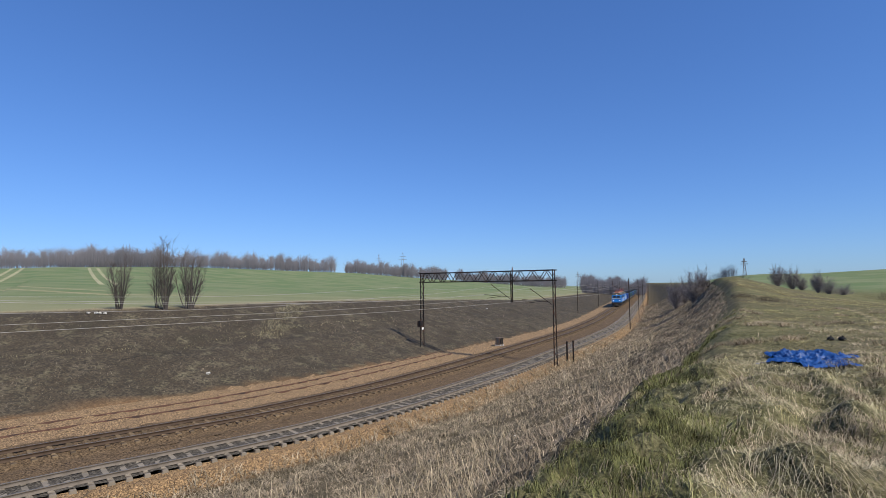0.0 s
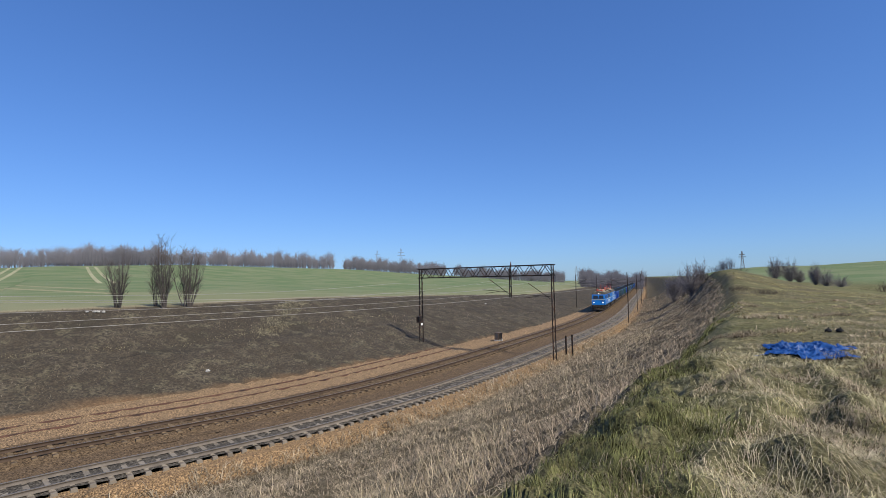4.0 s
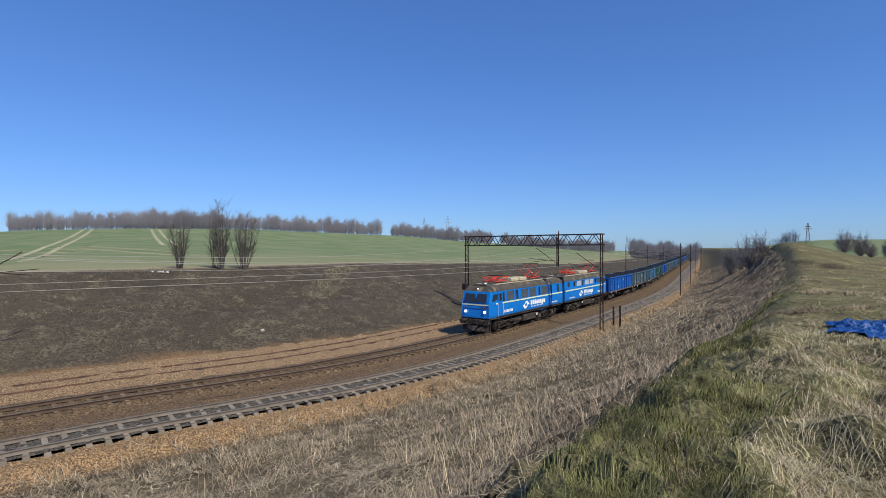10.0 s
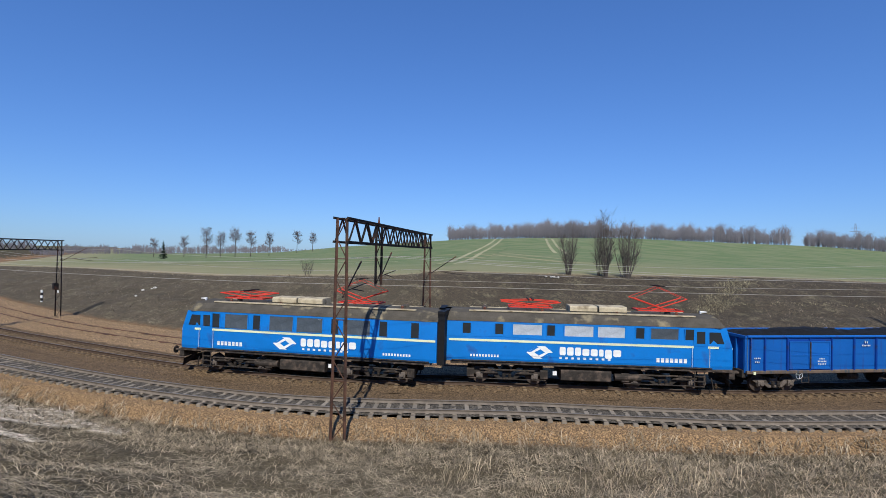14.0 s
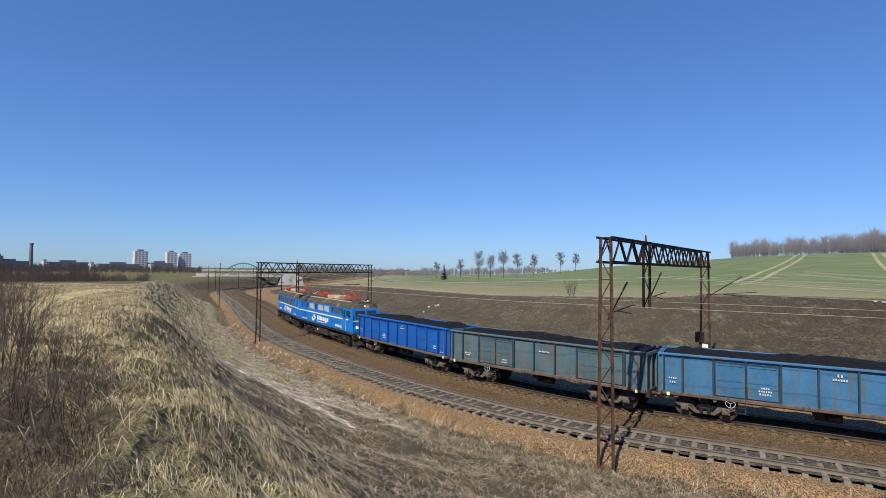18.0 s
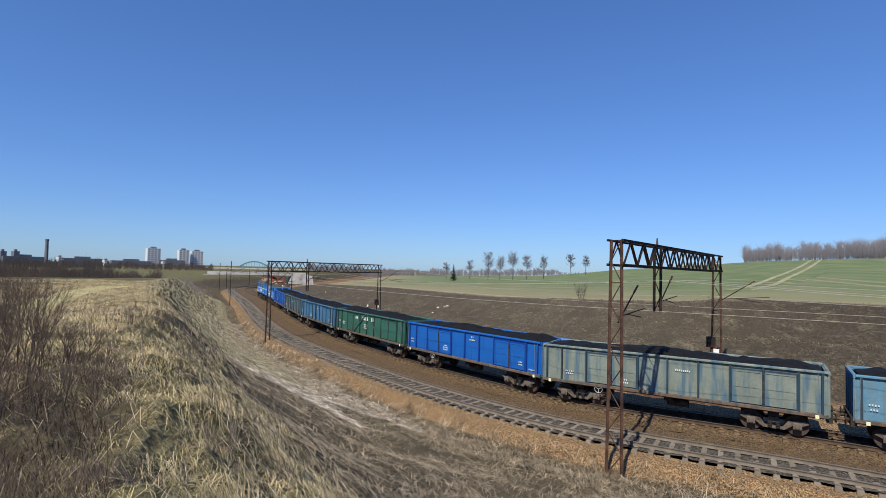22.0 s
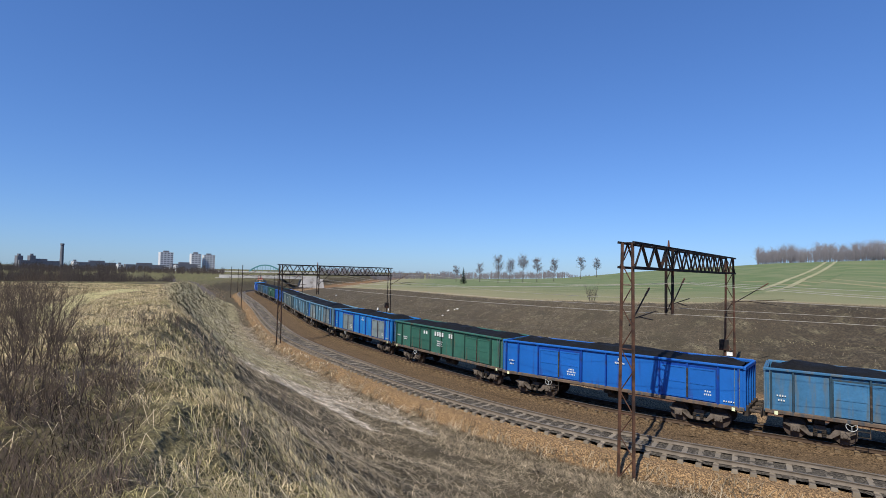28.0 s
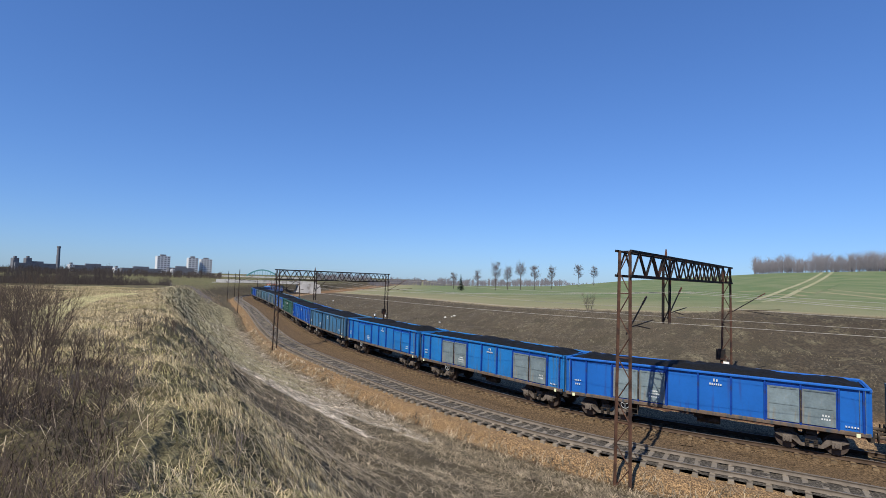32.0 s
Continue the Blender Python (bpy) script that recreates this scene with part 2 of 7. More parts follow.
# ---- mesh helpers ----
class Shape:
    """Collects vertices and faces of one part."""

    def __init__(self):
        self.v, self.f = [], []

    def add(self, verts, faces):
        k = len(self.v)
        self.v += [tuple(p) for p in verts]
        self.f += [tuple(i + k for i in f) for f in faces]
        return self

    def box(self, a, b):
        (x0, y0, z0), (x1, y1, z1) = a, b
        return self.add([(x0, y0, z0), (x1, y0, z0), (x1, y1, z0), (x0, y1, z0), (x0, y0, z1), (x1, y0, z1), (x1, y1, z1), (x0, y1, z1)],
                        [(3, 2, 1, 0), (4, 5, 6, 7), (0, 1, 5, 4), (1, 2, 6, 5), (2, 3, 7, 6), (3, 0, 4, 7)])

    def bevel_box(self, a, b, r):
        """A box with its upright and lying long edges cut."""
        (x0, y0, z0), (x1, y1, z1) = a, b
        prof = [(y0 + r, z0), (y1 - r, z0), (y1, z0 + r), (y1, z1 - r), (y1 - r, z1), (y0 + r, z1), (y0, z1 - r), (y0, z0 + r)]
        return self.extrude(prof, x0, x1)

    def extrude(self, prof, x0, x1):
        """A prism along x over a profile of (y, z), anticlockwise seen from +x."""
        n = len(prof)
        return self.add([(x0, *p) for p in prof] + [(x1, *p) for p in prof],
                        [(i, (i + 1) % n, n + (i + 1) % n, n + i) for i in range(n)] + [tuple(range(n))[::-1], tuple(range(n, 2 * n))])

    def rod(self, p, q, r, r2=None, sides=6, caps=True):
        p, q = Vector(p), Vector(q)
        d = (q - p).normalized()
        u = d.orthogonal().normalized()
        w = d.cross(u)
        r2 = r if r2 is None else r2
        ring = [(u * math.cos(a) + w * math.sin(a)) for a in (2 * math.pi * i / sides for i in range(sides))]
        f = [(i, (i + 1) % sides, sides + (i + 1) % sides, sides + i) for i in range(sides)]
        if caps:
            f += [tuple(range(sides))[::-1], tuple(range(sides, 2 * sides))]
        return self.add([p + c * r for c in ring] + [q + c * r2 for c in ring], f)

    def bar(self, p, q, w):
        return self.rod(p, q, w * 0.7, sides=4)

    def mesh(self, name, mat, smooth=False):
        me = bpy.data.meshes.new(name)
        me.from_pydata(self.v, [], self.f)
        me.materials.append(mat)
        if smooth:
            me.shade_smooth()
        me.update()
        return me


def put(name, data, parent=None, label="", m=None, **tags):
    """Links a mesh (or a Shape's mesh) as one object, under a thing or on its own."""
    ob = new(name, data)
    ob.parent = parent
    if m is not None:
        ob.matrix_basis = m
    return tagged(ob, label, **tags)


def thing(name, label, category, m=None, group="", kind=""):
    ob = new(name)
    ob.empty_display_size = 0.2
    if m is not None:
        ob.matrix_basis = m
    return tagged(ob, label, category, group, kind)


def from_arrays(name, v, f, mat):
    """A mesh from arrays of vertices and equal-sized faces."""
    me = bpy.data.meshes.new(name)
    v, f = np.asarray(v, np.float32), np.asarray(f, np.int32)
    me.vertices.add(len(v)), me.loops.add(f.size), me.polygons.add(len(f))
    me.vertices.foreach_set("co", v.ravel())
    me.loops.foreach_set("vertex_index", f.ravel())
    me.polygons.foreach_set("loop_start", np.arange(len(f), dtype=np.int32) * f.shape[1])
    me.polygons.foreach_set("loop_total", np.full(len(f), f.shape[1], np.int32))
    me.materials.append(mat)
    me.update(calc_edges=True)
    return me


# ---- plan ----
# The line's alignment: centre of the near track, from the far right round to the far left.
KNOTS = np.array([
    (125, 946.7), (57.3, 430.7), (28.4, 227.2), (15.4, 140), (9.9, 105), (4.1, 77.3), (0.8, 65.1), (-3.5, 49.8), (-6.4, 40.4),
    (-8.5, 34.3), (-10.3, 30), (-11.9, 26.7), (-13.6, 23.6), (-15.3, 21.1), (-16.9, 18.8), (-18.5, 16.6), (-19.9, 14.4), (-21.2, 12.2),
    (-22.5, 10), (-24, 7.8), (-25.9, 5.5), (-28.4, 3), (-31.9, 0), (-37.2, -3.9), (-44.3, -8.6), (-53, -14), (-64.1, -19.6),
    (-88.6, -30), (-116.7, -42), (-143.9, -54), (-176.1, -66.3), (-210.2, -73.8), (-260.3, -79.5), (-340.8, -83.3), (-530.1, -85.2)], float)
SPACING = 5.2


def spline(knots, step):
    """Points every step metres on a natural cubic through the knots."""
    u = np.r_[0, np.cumsum(np.hypot(*np.diff(knots, axis=0).T))]
    n, hh = len(u), np.diff(u)
    a = np.eye(n)
    b = np.zeros((n, 2))
    for i in range(1, n - 1):
        a[i, i - 1:i + 2] = hh[i - 1], 2 * (hh[i - 1] + hh[i]), hh[i]
        b[i] = 6 * ((knots[i + 1] - knots[i]) / hh[i] - (knots[i] - knots[i - 1]) / hh[i - 1])
    m = np.linalg.solve(a, b)
    q = np.arange(0, u[-1], step)
    i = np.clip(np.searchsorted(u, q, side="right") - 1, 0, n - 2)
    h_, l, r = hh[i][:, None], (u[i + 1] - q)[:, None], (q - u[i])[:, None]
    return (m[i] * l ** 3 + m[i + 1] * r ** 3) / (6 * h_) + (knots[i] / h_ - m[i] * h_ / 6) * l + (knots[i + 1] / h_ - m[i + 1] * h_ / 6) * r


LINE = spline(KNOTS, 1.0)
TANG = np.gradient(LINE, axis=0)
TANG /= np.linalg.norm(TANG, axis=1)[:, None]
NORM = np.stack([TANG[:, 1], -TANG[:, 0]], -1)
ARC = np.r_[0, np.cumsum(np.hypot(*np.diff(LINE, axis=0).T))]
ARC -= ARC[np.argmin(np.hypot(*(LINE - (-27.7, 6.4)).T))]
DIP = np.interp(ARC, [104, 142, 190, 312, 360], [0, -0.25, -1.0, -3.3, -3.6])
DIP = np.convolve(np.pad(DIP, 20, "edge"), np.ones(41) / 41, "valid")


def on_line(s, n=0.0):
    """Place and heading at arc length s of the near track, n metres to the hill side of it."""
    x, y = (np.interp(s, ARC, LINE[:, k] + n * NORM[:, k]) for k in (0, 1))
    return x, y, np.interp(s, ARC, DIP)


def to_line(x, y):
    """Arc length and offset of plan points, by the nearest point of the line."""
    x, y = np.atleast_1d(x).astype(float), np.atleast_1d(y).astype(float)
    s, n = np.zeros(len(x)), np.zeros(len(x))
    for k in range(0, len(x), 4000):
        px, py = x[k:k + 4000, None], y[k:k + 4000, None]
        i = np.argmin((px - LINE[None, ::2, 0]) ** 2 + (py - LINE[None, ::2, 1]) ** 2, axis=1) * 2
        dx, dy = px[:, 0] - LINE[i, 0], py[:, 0] - LINE[i, 1]
        s[k:k + 4000] = ARC[i] + dx * TANG[i, 0] + dy * TANG[i, 1]
        n[k:k + 4000] = dx * NORM[i, 0] + dy * NORM[i, 1]
    return s, n

RNG = np.random.default_rng(5)
PHASE = RNG.uniform(0, 6.28, (9, 2))


def rough_at(x, y, size, k=0):
    """Cheap smooth unevenness in plan, about -1 to 1."""
    out = 0
    for i in range(4):
        a = 1.7 * i + k
        out = out + np.sin((x * math.cos(a) + y * math.sin(a)) / size * (1 + 0.37 * i) + PHASE[(i + k) % 9, 0]) \
            * np.cos((y * math.cos(a) - x * math.sin(a)) / size * (1.3 - 0.2 * i) + PHASE[(i + k) % 9, 1])
    return out / 2.2


def ease(a, b, x):
    t = np.clip((x - a) / (b - a), 0, 1)
    return t * t * (3 - 2 * t)


def bearing(x, y):
    return np.degrees(np.arctan2(-x, y))


CREST_S = [-150, -119, -83, -63, -42, -32.3, -24.1, -20.3, -16.8, -13.3, -9.5, -7.2, -6.4, -4.9, -2.6, 4, 14, 24.7, 61]
CREST_N = [-14.0, -14.0, -14.6, -15.9, -16.5, -16.9, -18.4, -19.6, -20.9, -21.8, -22.2, -22.0, -21.3, -20.1, -18.4, -15.0, -13.0, -11.9, -10.3]


def toe(s):
    """Offset at which the far slope begins."""
    return np.interp(s, [-120, -85, -55, -36, -20], [9.4, 10.0, 11.6, 13.4, 15.5])


def ground(x, y, with_line=False):
    """Height of the ground: cutting, both banks, the field behind and the plateau of the near bank."""
    x, y = np.atleast_1d(x).astype(float), np.atleast_1d(y).astype(float)
    s, n = to_line(x, y)
    d, az = np.hypot(x, y), bearing(x, y)
    dip = np.interp(s, ARC, DIP)
    edge = np.interp(s, [-300, -170, -105, -55, -5, 20, 45, 90, 140, 250, 400], [1.2, 1.9, 3.9, 5.1, 5.1, 4.2, 3.4, 2.9, 1.8, -0.6, -1.8])
    bed = np.interp(n, [-3.2, -2.9, -2.5, 9], [-0.9, -0.9, -0.85, -0.82]) + 0.27 * ease(-0.5, 0, n - toe(s)) + dip
    up = np.clip((n - toe(s)) / (32 - toe(s)), 0, 1)
    far = -0.55 + dip + (edge + 0.55 - dip) * np.interp(up, [0, 0.40, 0.47, 0.93, 1], [0, 0.42, 0.45, 0.97, 1.0])
    far = far + (0.22 * rough_at(x, y, 1.9, 2) + 0.10 * rough_at(x, y, 0.7, 5)) * np.sin(np.pi * up)
    el = np.interp(az, [-60, -25, -12, 0, 9, 24, 40, 50, 57, 66, 77, 93, 102, 120, 150], [0.3, 0.4, 0.1, 0.3, 1.0, 1.4, 2.02, 1.9, 1.6, 0.85, -0.05, -0.55, -0.5, -0.45, -0.4])
    ridge = EYE[2] + np.minimum(d, 480) * np.tan(np.radians(el)) - np.maximum(d - 480, 0) * 0.012
    field = edge + (ridge - edge) * np.clip((n - 32) / 215, 0, 1)
    brow = np.interp(az, [-60, -40, -26.6, -22.6, -20.1, -18, -15.7, -13.8, -11, -8, 0], [4.4, 4.4, 4.7, 5.3, 6.0, 7.0, 7.85, 7.5, 6.1, 5.5, 5.5])
    top = 5.5 + (brow - 5.5) * ease(30, 82, d) * (1 - ease(88, 125, d)) + 0.10 * rough_at(x, y, 2.6, 1) * ease(1.5, 5, d)
    top = top - 3.6 * ease(62, 170, d) * (az > 60) - 0.7 * ease(22, 70, d) * (az > 100) * 0.3
    away = EYE[2] + np.minimum(d, 260) * np.tan(np.radians(np.interp(az, [-60, -26.8, -22, -18, -15, -12, 0], [1.1, 0.95, 0.7, 0.72, 0.5, -0.1, -0.2])))
    top = np.where(az < 20, top + (away - top) * ease(105, 260, d), top)
    crest = np.interp(s, CREST_S, CREST_N)
    rise = np.clip((n + 3.2) / (crest * 1.05 + 3.2), 0, 1)
    lump = np.maximum(rough_at(x, y, 0.2, 5), -0.15) * np.where(az < 40, 0.13, 0.09) + np.maximum(rough_at(x, y, 0.34, 2), -0.25) * np.where(az < 40, 0.17, 0.10) + np.maximum(rough_at(x, y, 0.75, 0), -0.2) * 0.09
    calm = (1 - 0.8 * near_lane(x, y, [(*l[:4], 1.6) for l in BANK_LANES[:4]])) * (1 - 0.75 * ease(9, 13, d) * ease(-2, -8, az) - 0.6 * ease(14, 30, az) * (1 - ease(70, 90, az)))
    tussocky = ease(-14, -8, az) * (1 - ease(30, 40, az)) * (1 - ease(2.2, 3.4, np.abs(n - crest + 1.3)))
    lump = lump + 0.09 * tussocky * np.maximum(rough_at(x, y, 0.15, 3), -0.6)
    top = top + lump * calm * ease(1.2, 3.5, d) * (1 - ease(30, 60, d)) * (1 - 0.85 * ease(9, 16, d) * (az > 100))
    rise_z = np.interp(rise, [0, 0.18, 0.42, 0.63, 0.76, 0.87, 0.95, 1], [0, 0.07, 0.22, 0.42, 0.59, 0.78, 0.93, 1])
    even = np.interp(rise, [0, 0.3, 0.7, 1], [0, 0.17, 0.60, 1])
    rise_z = rise_z + (even - rise_z) * np.maximum(ease(-20, -45, s), ease(18, 45, s))
    near = -0.9 + dip + (top + 0.9 - dip) * rise_z + 0.12 * rough_at(x, y, 1.3, 4) * np.sin(np.pi * rise)
    z = np.where(n < -3.2, near, np.where(n < toe(s), bed, np.where(n < 32, far, field)))
    return (z, s, n) if with_line else z



def surface(x, y, with_line=False):
    """The ground or the ballast shoulder of the near track, whichever lies higher."""
    z, s, n = ground(x, y, True)
    shoulder = np.interp(n, [-2.75, -2.5, -2.25, -2.0, -1.8, -1.4, -1.3], [-1.15, -0.93, -0.73, -0.5, -0.33, -0.33, -5]) + np.interp(s, ARC, DIP)
    z = np.maximum(z, shoulder)
    return (z, s, n) if with_line else z


def sighted(az, el):
    """Where the line of sight on a bearing and elevation first meets the ground."""
    d = np.geomspace(1.5, 900, 4000)
    x, y = -d * math.sin(radians(az)), d * math.cos(radians(az))
    below = np.nonzero(EYE[2] + d * math.tan(radians(el)) < ground(x, y))[0]
    i = below[0] if len(below) else len(d) - 1
    return float(x[i]), float(y[i])

# ---- the ground, one sheet to the horizon ----
def ground_material():
    m = bpy.data.materials.new("ground_grass_and_soil")
    m.use_nodes = True
    t = m.node_tree
    b = t.nodes["Principled BSDF"]
    b.inputs["Roughness"].default_value, b.inputs["Specular IOR Level"].default_value = 0.95, 0.1
    tc = t.nodes.new("ShaderNodeTexCoord")
    def noise_at(s, detail, lo, hi):
        n, r = t.nodes.new("ShaderNodeTexNoise"), t.nodes.new("ShaderNodeMapRange")
        n.inputs["Scale"].default_value, n.inputs["Detail"].default_value = s, detail
        r.inputs[1].default_value, r.inputs[2].default_value = lo, hi
        t.links.new(tc.outputs["Object"], n.inputs["Vector"]), t.links.new(n.outputs[0], r.inputs[0])
        return r.outputs[0], n.outputs[0]
    def blend(fac, a, c):
        x = t.nodes.new("ShaderNodeMix")
        x.data_type = "RGBA"
        for k, v in ((0, fac), (6, a), (7, c)):
            if isinstance(v, tuple):
                x.inputs[k].default_value = (*v, 1)
            else:
                t.links.new(v, x.inputs[k])
        return x.outputs[2]
    def zone(name):
        a = t.nodes.new("ShaderNodeAttribute")
        a.attribute_name = name
        return a.outputs["Fac"]
    big, _ = noise_at(0.09, 6, 0.38, 0.62)
    mid, hmid = noise_at(0.9, 8, 0.35, 0.65)
    fine, hfine = noise_at(9, 4, 0.3, 0.7)
    hair, hhair = noise_at(38, 6, 0.32, 0.52)
    slope = blend(mid, blend(fine, (0.034, 0.027, 0.020), (0.098, 0.077, 0.052)), blend(fine, (0.056, 0.047, 0.034), (0.180, 0.148, 0.102)))
    slope = blend(big, slope, blend(fine, (0.040, 0.032, 0.024), (0.088, 0.070, 0.048)))
    tufts, _ = noise_at(0.75, 9, 0.53, 0.70)
    bare, _ = noise_at(0.27, 9, 0.44, 0.36)
    slope = blend(bare, slope, blend(fine, (0.036, 0.031, 0.022), (0.074, 0.062, 0.043)))
    slope = blend(tufts, slope, blend(fine, (0.080, 0.072, 0.046), (0.205, 0.175, 0.112)))
    speck, _ = noise_at(4.0, 7, 0.40, 0.54)
    slope = blend(speck, blend(fine, (0.036, 0.031, 0.024), (0.066, 0.056, 0.041)), slope)
    bank = blend(mid, blend(fine, (0.046, 0.038, 0.024), (0.135, 0.108, 0.064)), blend(fine, (0.076, 0.062, 0.038), (0.205, 0.165, 0.098)))
    bank = blend(hair, blend(fine, (0.056, 0.043, 0.025), (0.105, 0.081, 0.046)), bank)
    green = blend(mid, blend(fine, (0.066, 0.070, 0.028), (0.175, 0.175, 0.072)), blend(fine, (0.115, 0.108, 0.048), (0.290, 0.262, 0.130)))
    # Hair noise puts the thatch shade between blades into the green's colour.
    green = blend(hair, blend(fine, (0.036, 0.036, 0.014), (0.088, 0.080, 0.030)), green)
    crop = blend(big, blend(fine, (0.110, 0.158, 0.066), (0.140, 0.186, 0.084)), blend(fine, (0.158, 0.188, 0.092), (0.206, 0.222, 0.118)))
    tan = blend(fine, (0.314, 0.247, 0.142), (0.399, 0.323, 0.199))
    stone = blend(fine, (0.135, 0.078, 0.040), (0.29, 0.172, 0.084))
    c = blend(zone("far_slope"), bank, slope)
    c = blend(zone("green"), c, green)
    c = blend(zone("field"), c, crop)
    c = blend(zone("pale_tan"), c, tan)
    c = blend(zone("bed"), c, stone)
    t.links.new(c, b.inputs["Base Color"])
    bp = t.nodes.new("ShaderNodeBump")
    bp.inputs["Strength"].default_value, bp.inputs["Distance"].default_value = 0.8, 0.12
    add = t.nodes.new("ShaderNodeMath")
    t.links.new(hmid, add.inputs[0]), t.links.new(hfine, add.inputs[1])
    t.links.new(add.outputs[0], bp.inputs["Height"]), t.links.new(bp.outputs[0], b.inputs["Normal"])
    return m


def near_lane(x, y, lanes):
    """How much plan points lie on lanes (x0, y0, x1, y1, half width)."""
    out = np.zeros(np.shape(x))
    for x0, y0, x1, y1, w in lanes:
        dx, dy = x1 - x0, y1 - y0
        k = np.clip(((x - x0) * dx + (y - y0) * dy) / (dx * dx + dy * dy), 0, 1)
        out = np.maximum(out, 1 - ease(w * 0.6, w * 1.3, np.hypot(x - x0 - k * dx, y - y0 - k * dy)))
    return out


def polar(az, d):
    return -d * math.sin(radians(az)), d * math.cos(radians(az))


def wire_glint_lines():
    """Two pale lines along the slope's edge: sunlit wires painted onto the crop."""
    out = []
    for drop in (0.0, -0.32):
        pts = [sighted(a, e + drop) for a, e in ((70, -0.75), (60, -0.2), (55.4, 0.0), (46, -0.3), (37, -0.6))]
        out += [(*p, *q, 1.0) for p, q in zip(pts, pts[1:])]
    return out


BANK_LANES = [(*polar(127.5, 17.5), *polar(126.3, 21.8), 0.5), (*polar(126.3, 21.8), *polar(124.3, 29.3), 0.5), (*polar(124.3, 29.3), *polar(122.6, 35.2), 0.55), (*polar(122.6, 35.2), *polar(120.6, 39.8), 0.6), (*polar(-31, 17), *polar(-24, 40), 0.06)]


def make_ground():
    az = np.r_[np.arange(-62, 152, 0.36), np.arange(152, 298, 3.0)]
    r = np.r_[0.0, np.geomspace(0.7, 1.9, 30), np.geomspace(2, 40, 290), np.geomspace(40.8, 4600, 190)]
    a, d = np.meshgrid(np.radians(az), r, indexing="ij")
    x, y = (-d * np.sin(a)).ravel(), (d * np.cos(a)).ravel()
    z, s, n = ground(x, y, True)
    na, nr = len(az), len(r)
    i, j = np.meshgrid(np.arange(na), np.arange(nr - 1), indexing="ij")
    i2 = (i + 1) % na
    f = np.stack([i * nr + j, i * nr + j + 1, i2 * nr + j + 1, i2 * nr + j], -1).reshape(-1, 4)
    me = from_arrays("ground", np.stack([x, y, z], -1), f, ground_material())
    me.shade_smooth()
    d, az = d.ravel(), bearing(x, y)
    edge_wobble = 0.8 * rough_at(x, y, 3.0, 3)
    zones = {
        "far_slope": ease(-3.5, -1, n - toe(s)),
        "green": np.clip(ease(0.93, 1.03, (n + edge_wobble * 0.4 + 4.6) / (np.interp(s, CREST_S, CREST_N) + 4.6)) * np.where(az < 40, 0.85, 0.7) * (0.55 + 0.45 * rough_at(x, y, 4.0, 6)), 0, 1) + (n < -25) * (d > 70) * 0.4,
        "field": ease(32.2, 34.5, n + edge_wobble) * ((az < 104) | (d < 120)) + (n < -24) * (az < 15) * ease(95, 130, d),
        # Pale tan: paths, field edge, slope tint by bearing, and painted sunlit wires.
        "pale_tan": np.clip(near_lane(x, y, BANK_LANES) * (n < -16) * 0.85 + near_lane(x, y, wire_glint_lines()) * (n > 33) * 0.7 + 0.07 * ease(50, 68, az) * (n > 15.5) * (n < 33) + 0.35 * (1 - ease(0.8, 2.5, np.abs(n - 34.0))) * (n > 20) + (0.28 + 0.2 * ease(52, 72, az)) * (1 - ease(36, 95, n)) * (n > 32), 0, 1),
        "bed": ease(-2.7, -2.3, n + 0.2 * edge_wobble) * (1 - ease(-0.3, 0.7, n - toe(s) + 0.4 * edge_wobble)),
    }
    for name, value in zones.items():
        me.attributes.new(name, "FLOAT", "POINT").data.foreach_set("value", np.clip(value, 0, 1).astype(np.float32))
    put("ground", me, None, "grassy cutting banks and green winter-crop field", category="ground", kind="structure")


make_ground()


# ---- track ----
def sweep(name, s0, s1, step, prof, mat, label, category, wobble=0.0, parent=None):
    """A strip along the line over a profile of (n, z)."""
    s = np.arange(s0, s1, step)
    k = len(prof)
    v = []
    for n, z in prof:
        x, y, dip = on_line(s, n)
        v.append(np.stack([x, y, z + dip + (wobble * rough_at(x, y, 0.35, 1) + wobble * RNG.normal(0, 0.6, len(s)) if wobble else 0)], -1))
    v = np.stack(v, 1).reshape(-1, 3)
    i, j = np.meshgrid(np.arange(len(s) - 1), np.arange(k - 1), indexing="ij")
    f = np.stack([i * k + j, i * k + j + 1, (i + 1) * k + j + 1, (i + 1) * k + j], -1).reshape(-1, 4)
    return put(name, from_arrays(name, v, f[:, ::-1], mat), parent, label, category=category, kind="structure" if parent is None else "")


def rail_profile(n):
    """Foot, web and head of one rail, top at 0."""
    return [(n - 0.075, -0.17), (n - 0.07, -0.155), (n - 0.012, -0.13), (n - 0.012, -0.045), (n - 0.036, -0.03), (n - 0.036, -0.004),
            (n + 0.036, -0.004), (n + 0.036, -0.03), (n + 0.012, -0.045), (n + 0.012, -0.13), (n + 0.07, -0.155), (n + 0.075, -0.17)]


GAUGE = 0.7525
fine_n = lambda a, b: [float(v) for v in np.arange(a, b, 0.22)]
sweep("ballast_near_track", -330, 330, 0.35, [(-2.75, -1.15), (-2.5, -0.93), (-2.25, -0.73), (-2.0, -0.5)] + [(n, -0.28 if n > -1.35 else -0.34) for n in fine_n(-1.8, -1.0)], M["ballast"], "orange crushed stone at the near track's shoulder", "ballast", 0.03)
sweep("ballast_between_rails", -330, 330, 0.35, [(n, -0.197) for n in fine_n(-1.12, 1.2)], M["ballast_grey"], "grey crushed stone between the near rails", "ballast", 0.03)
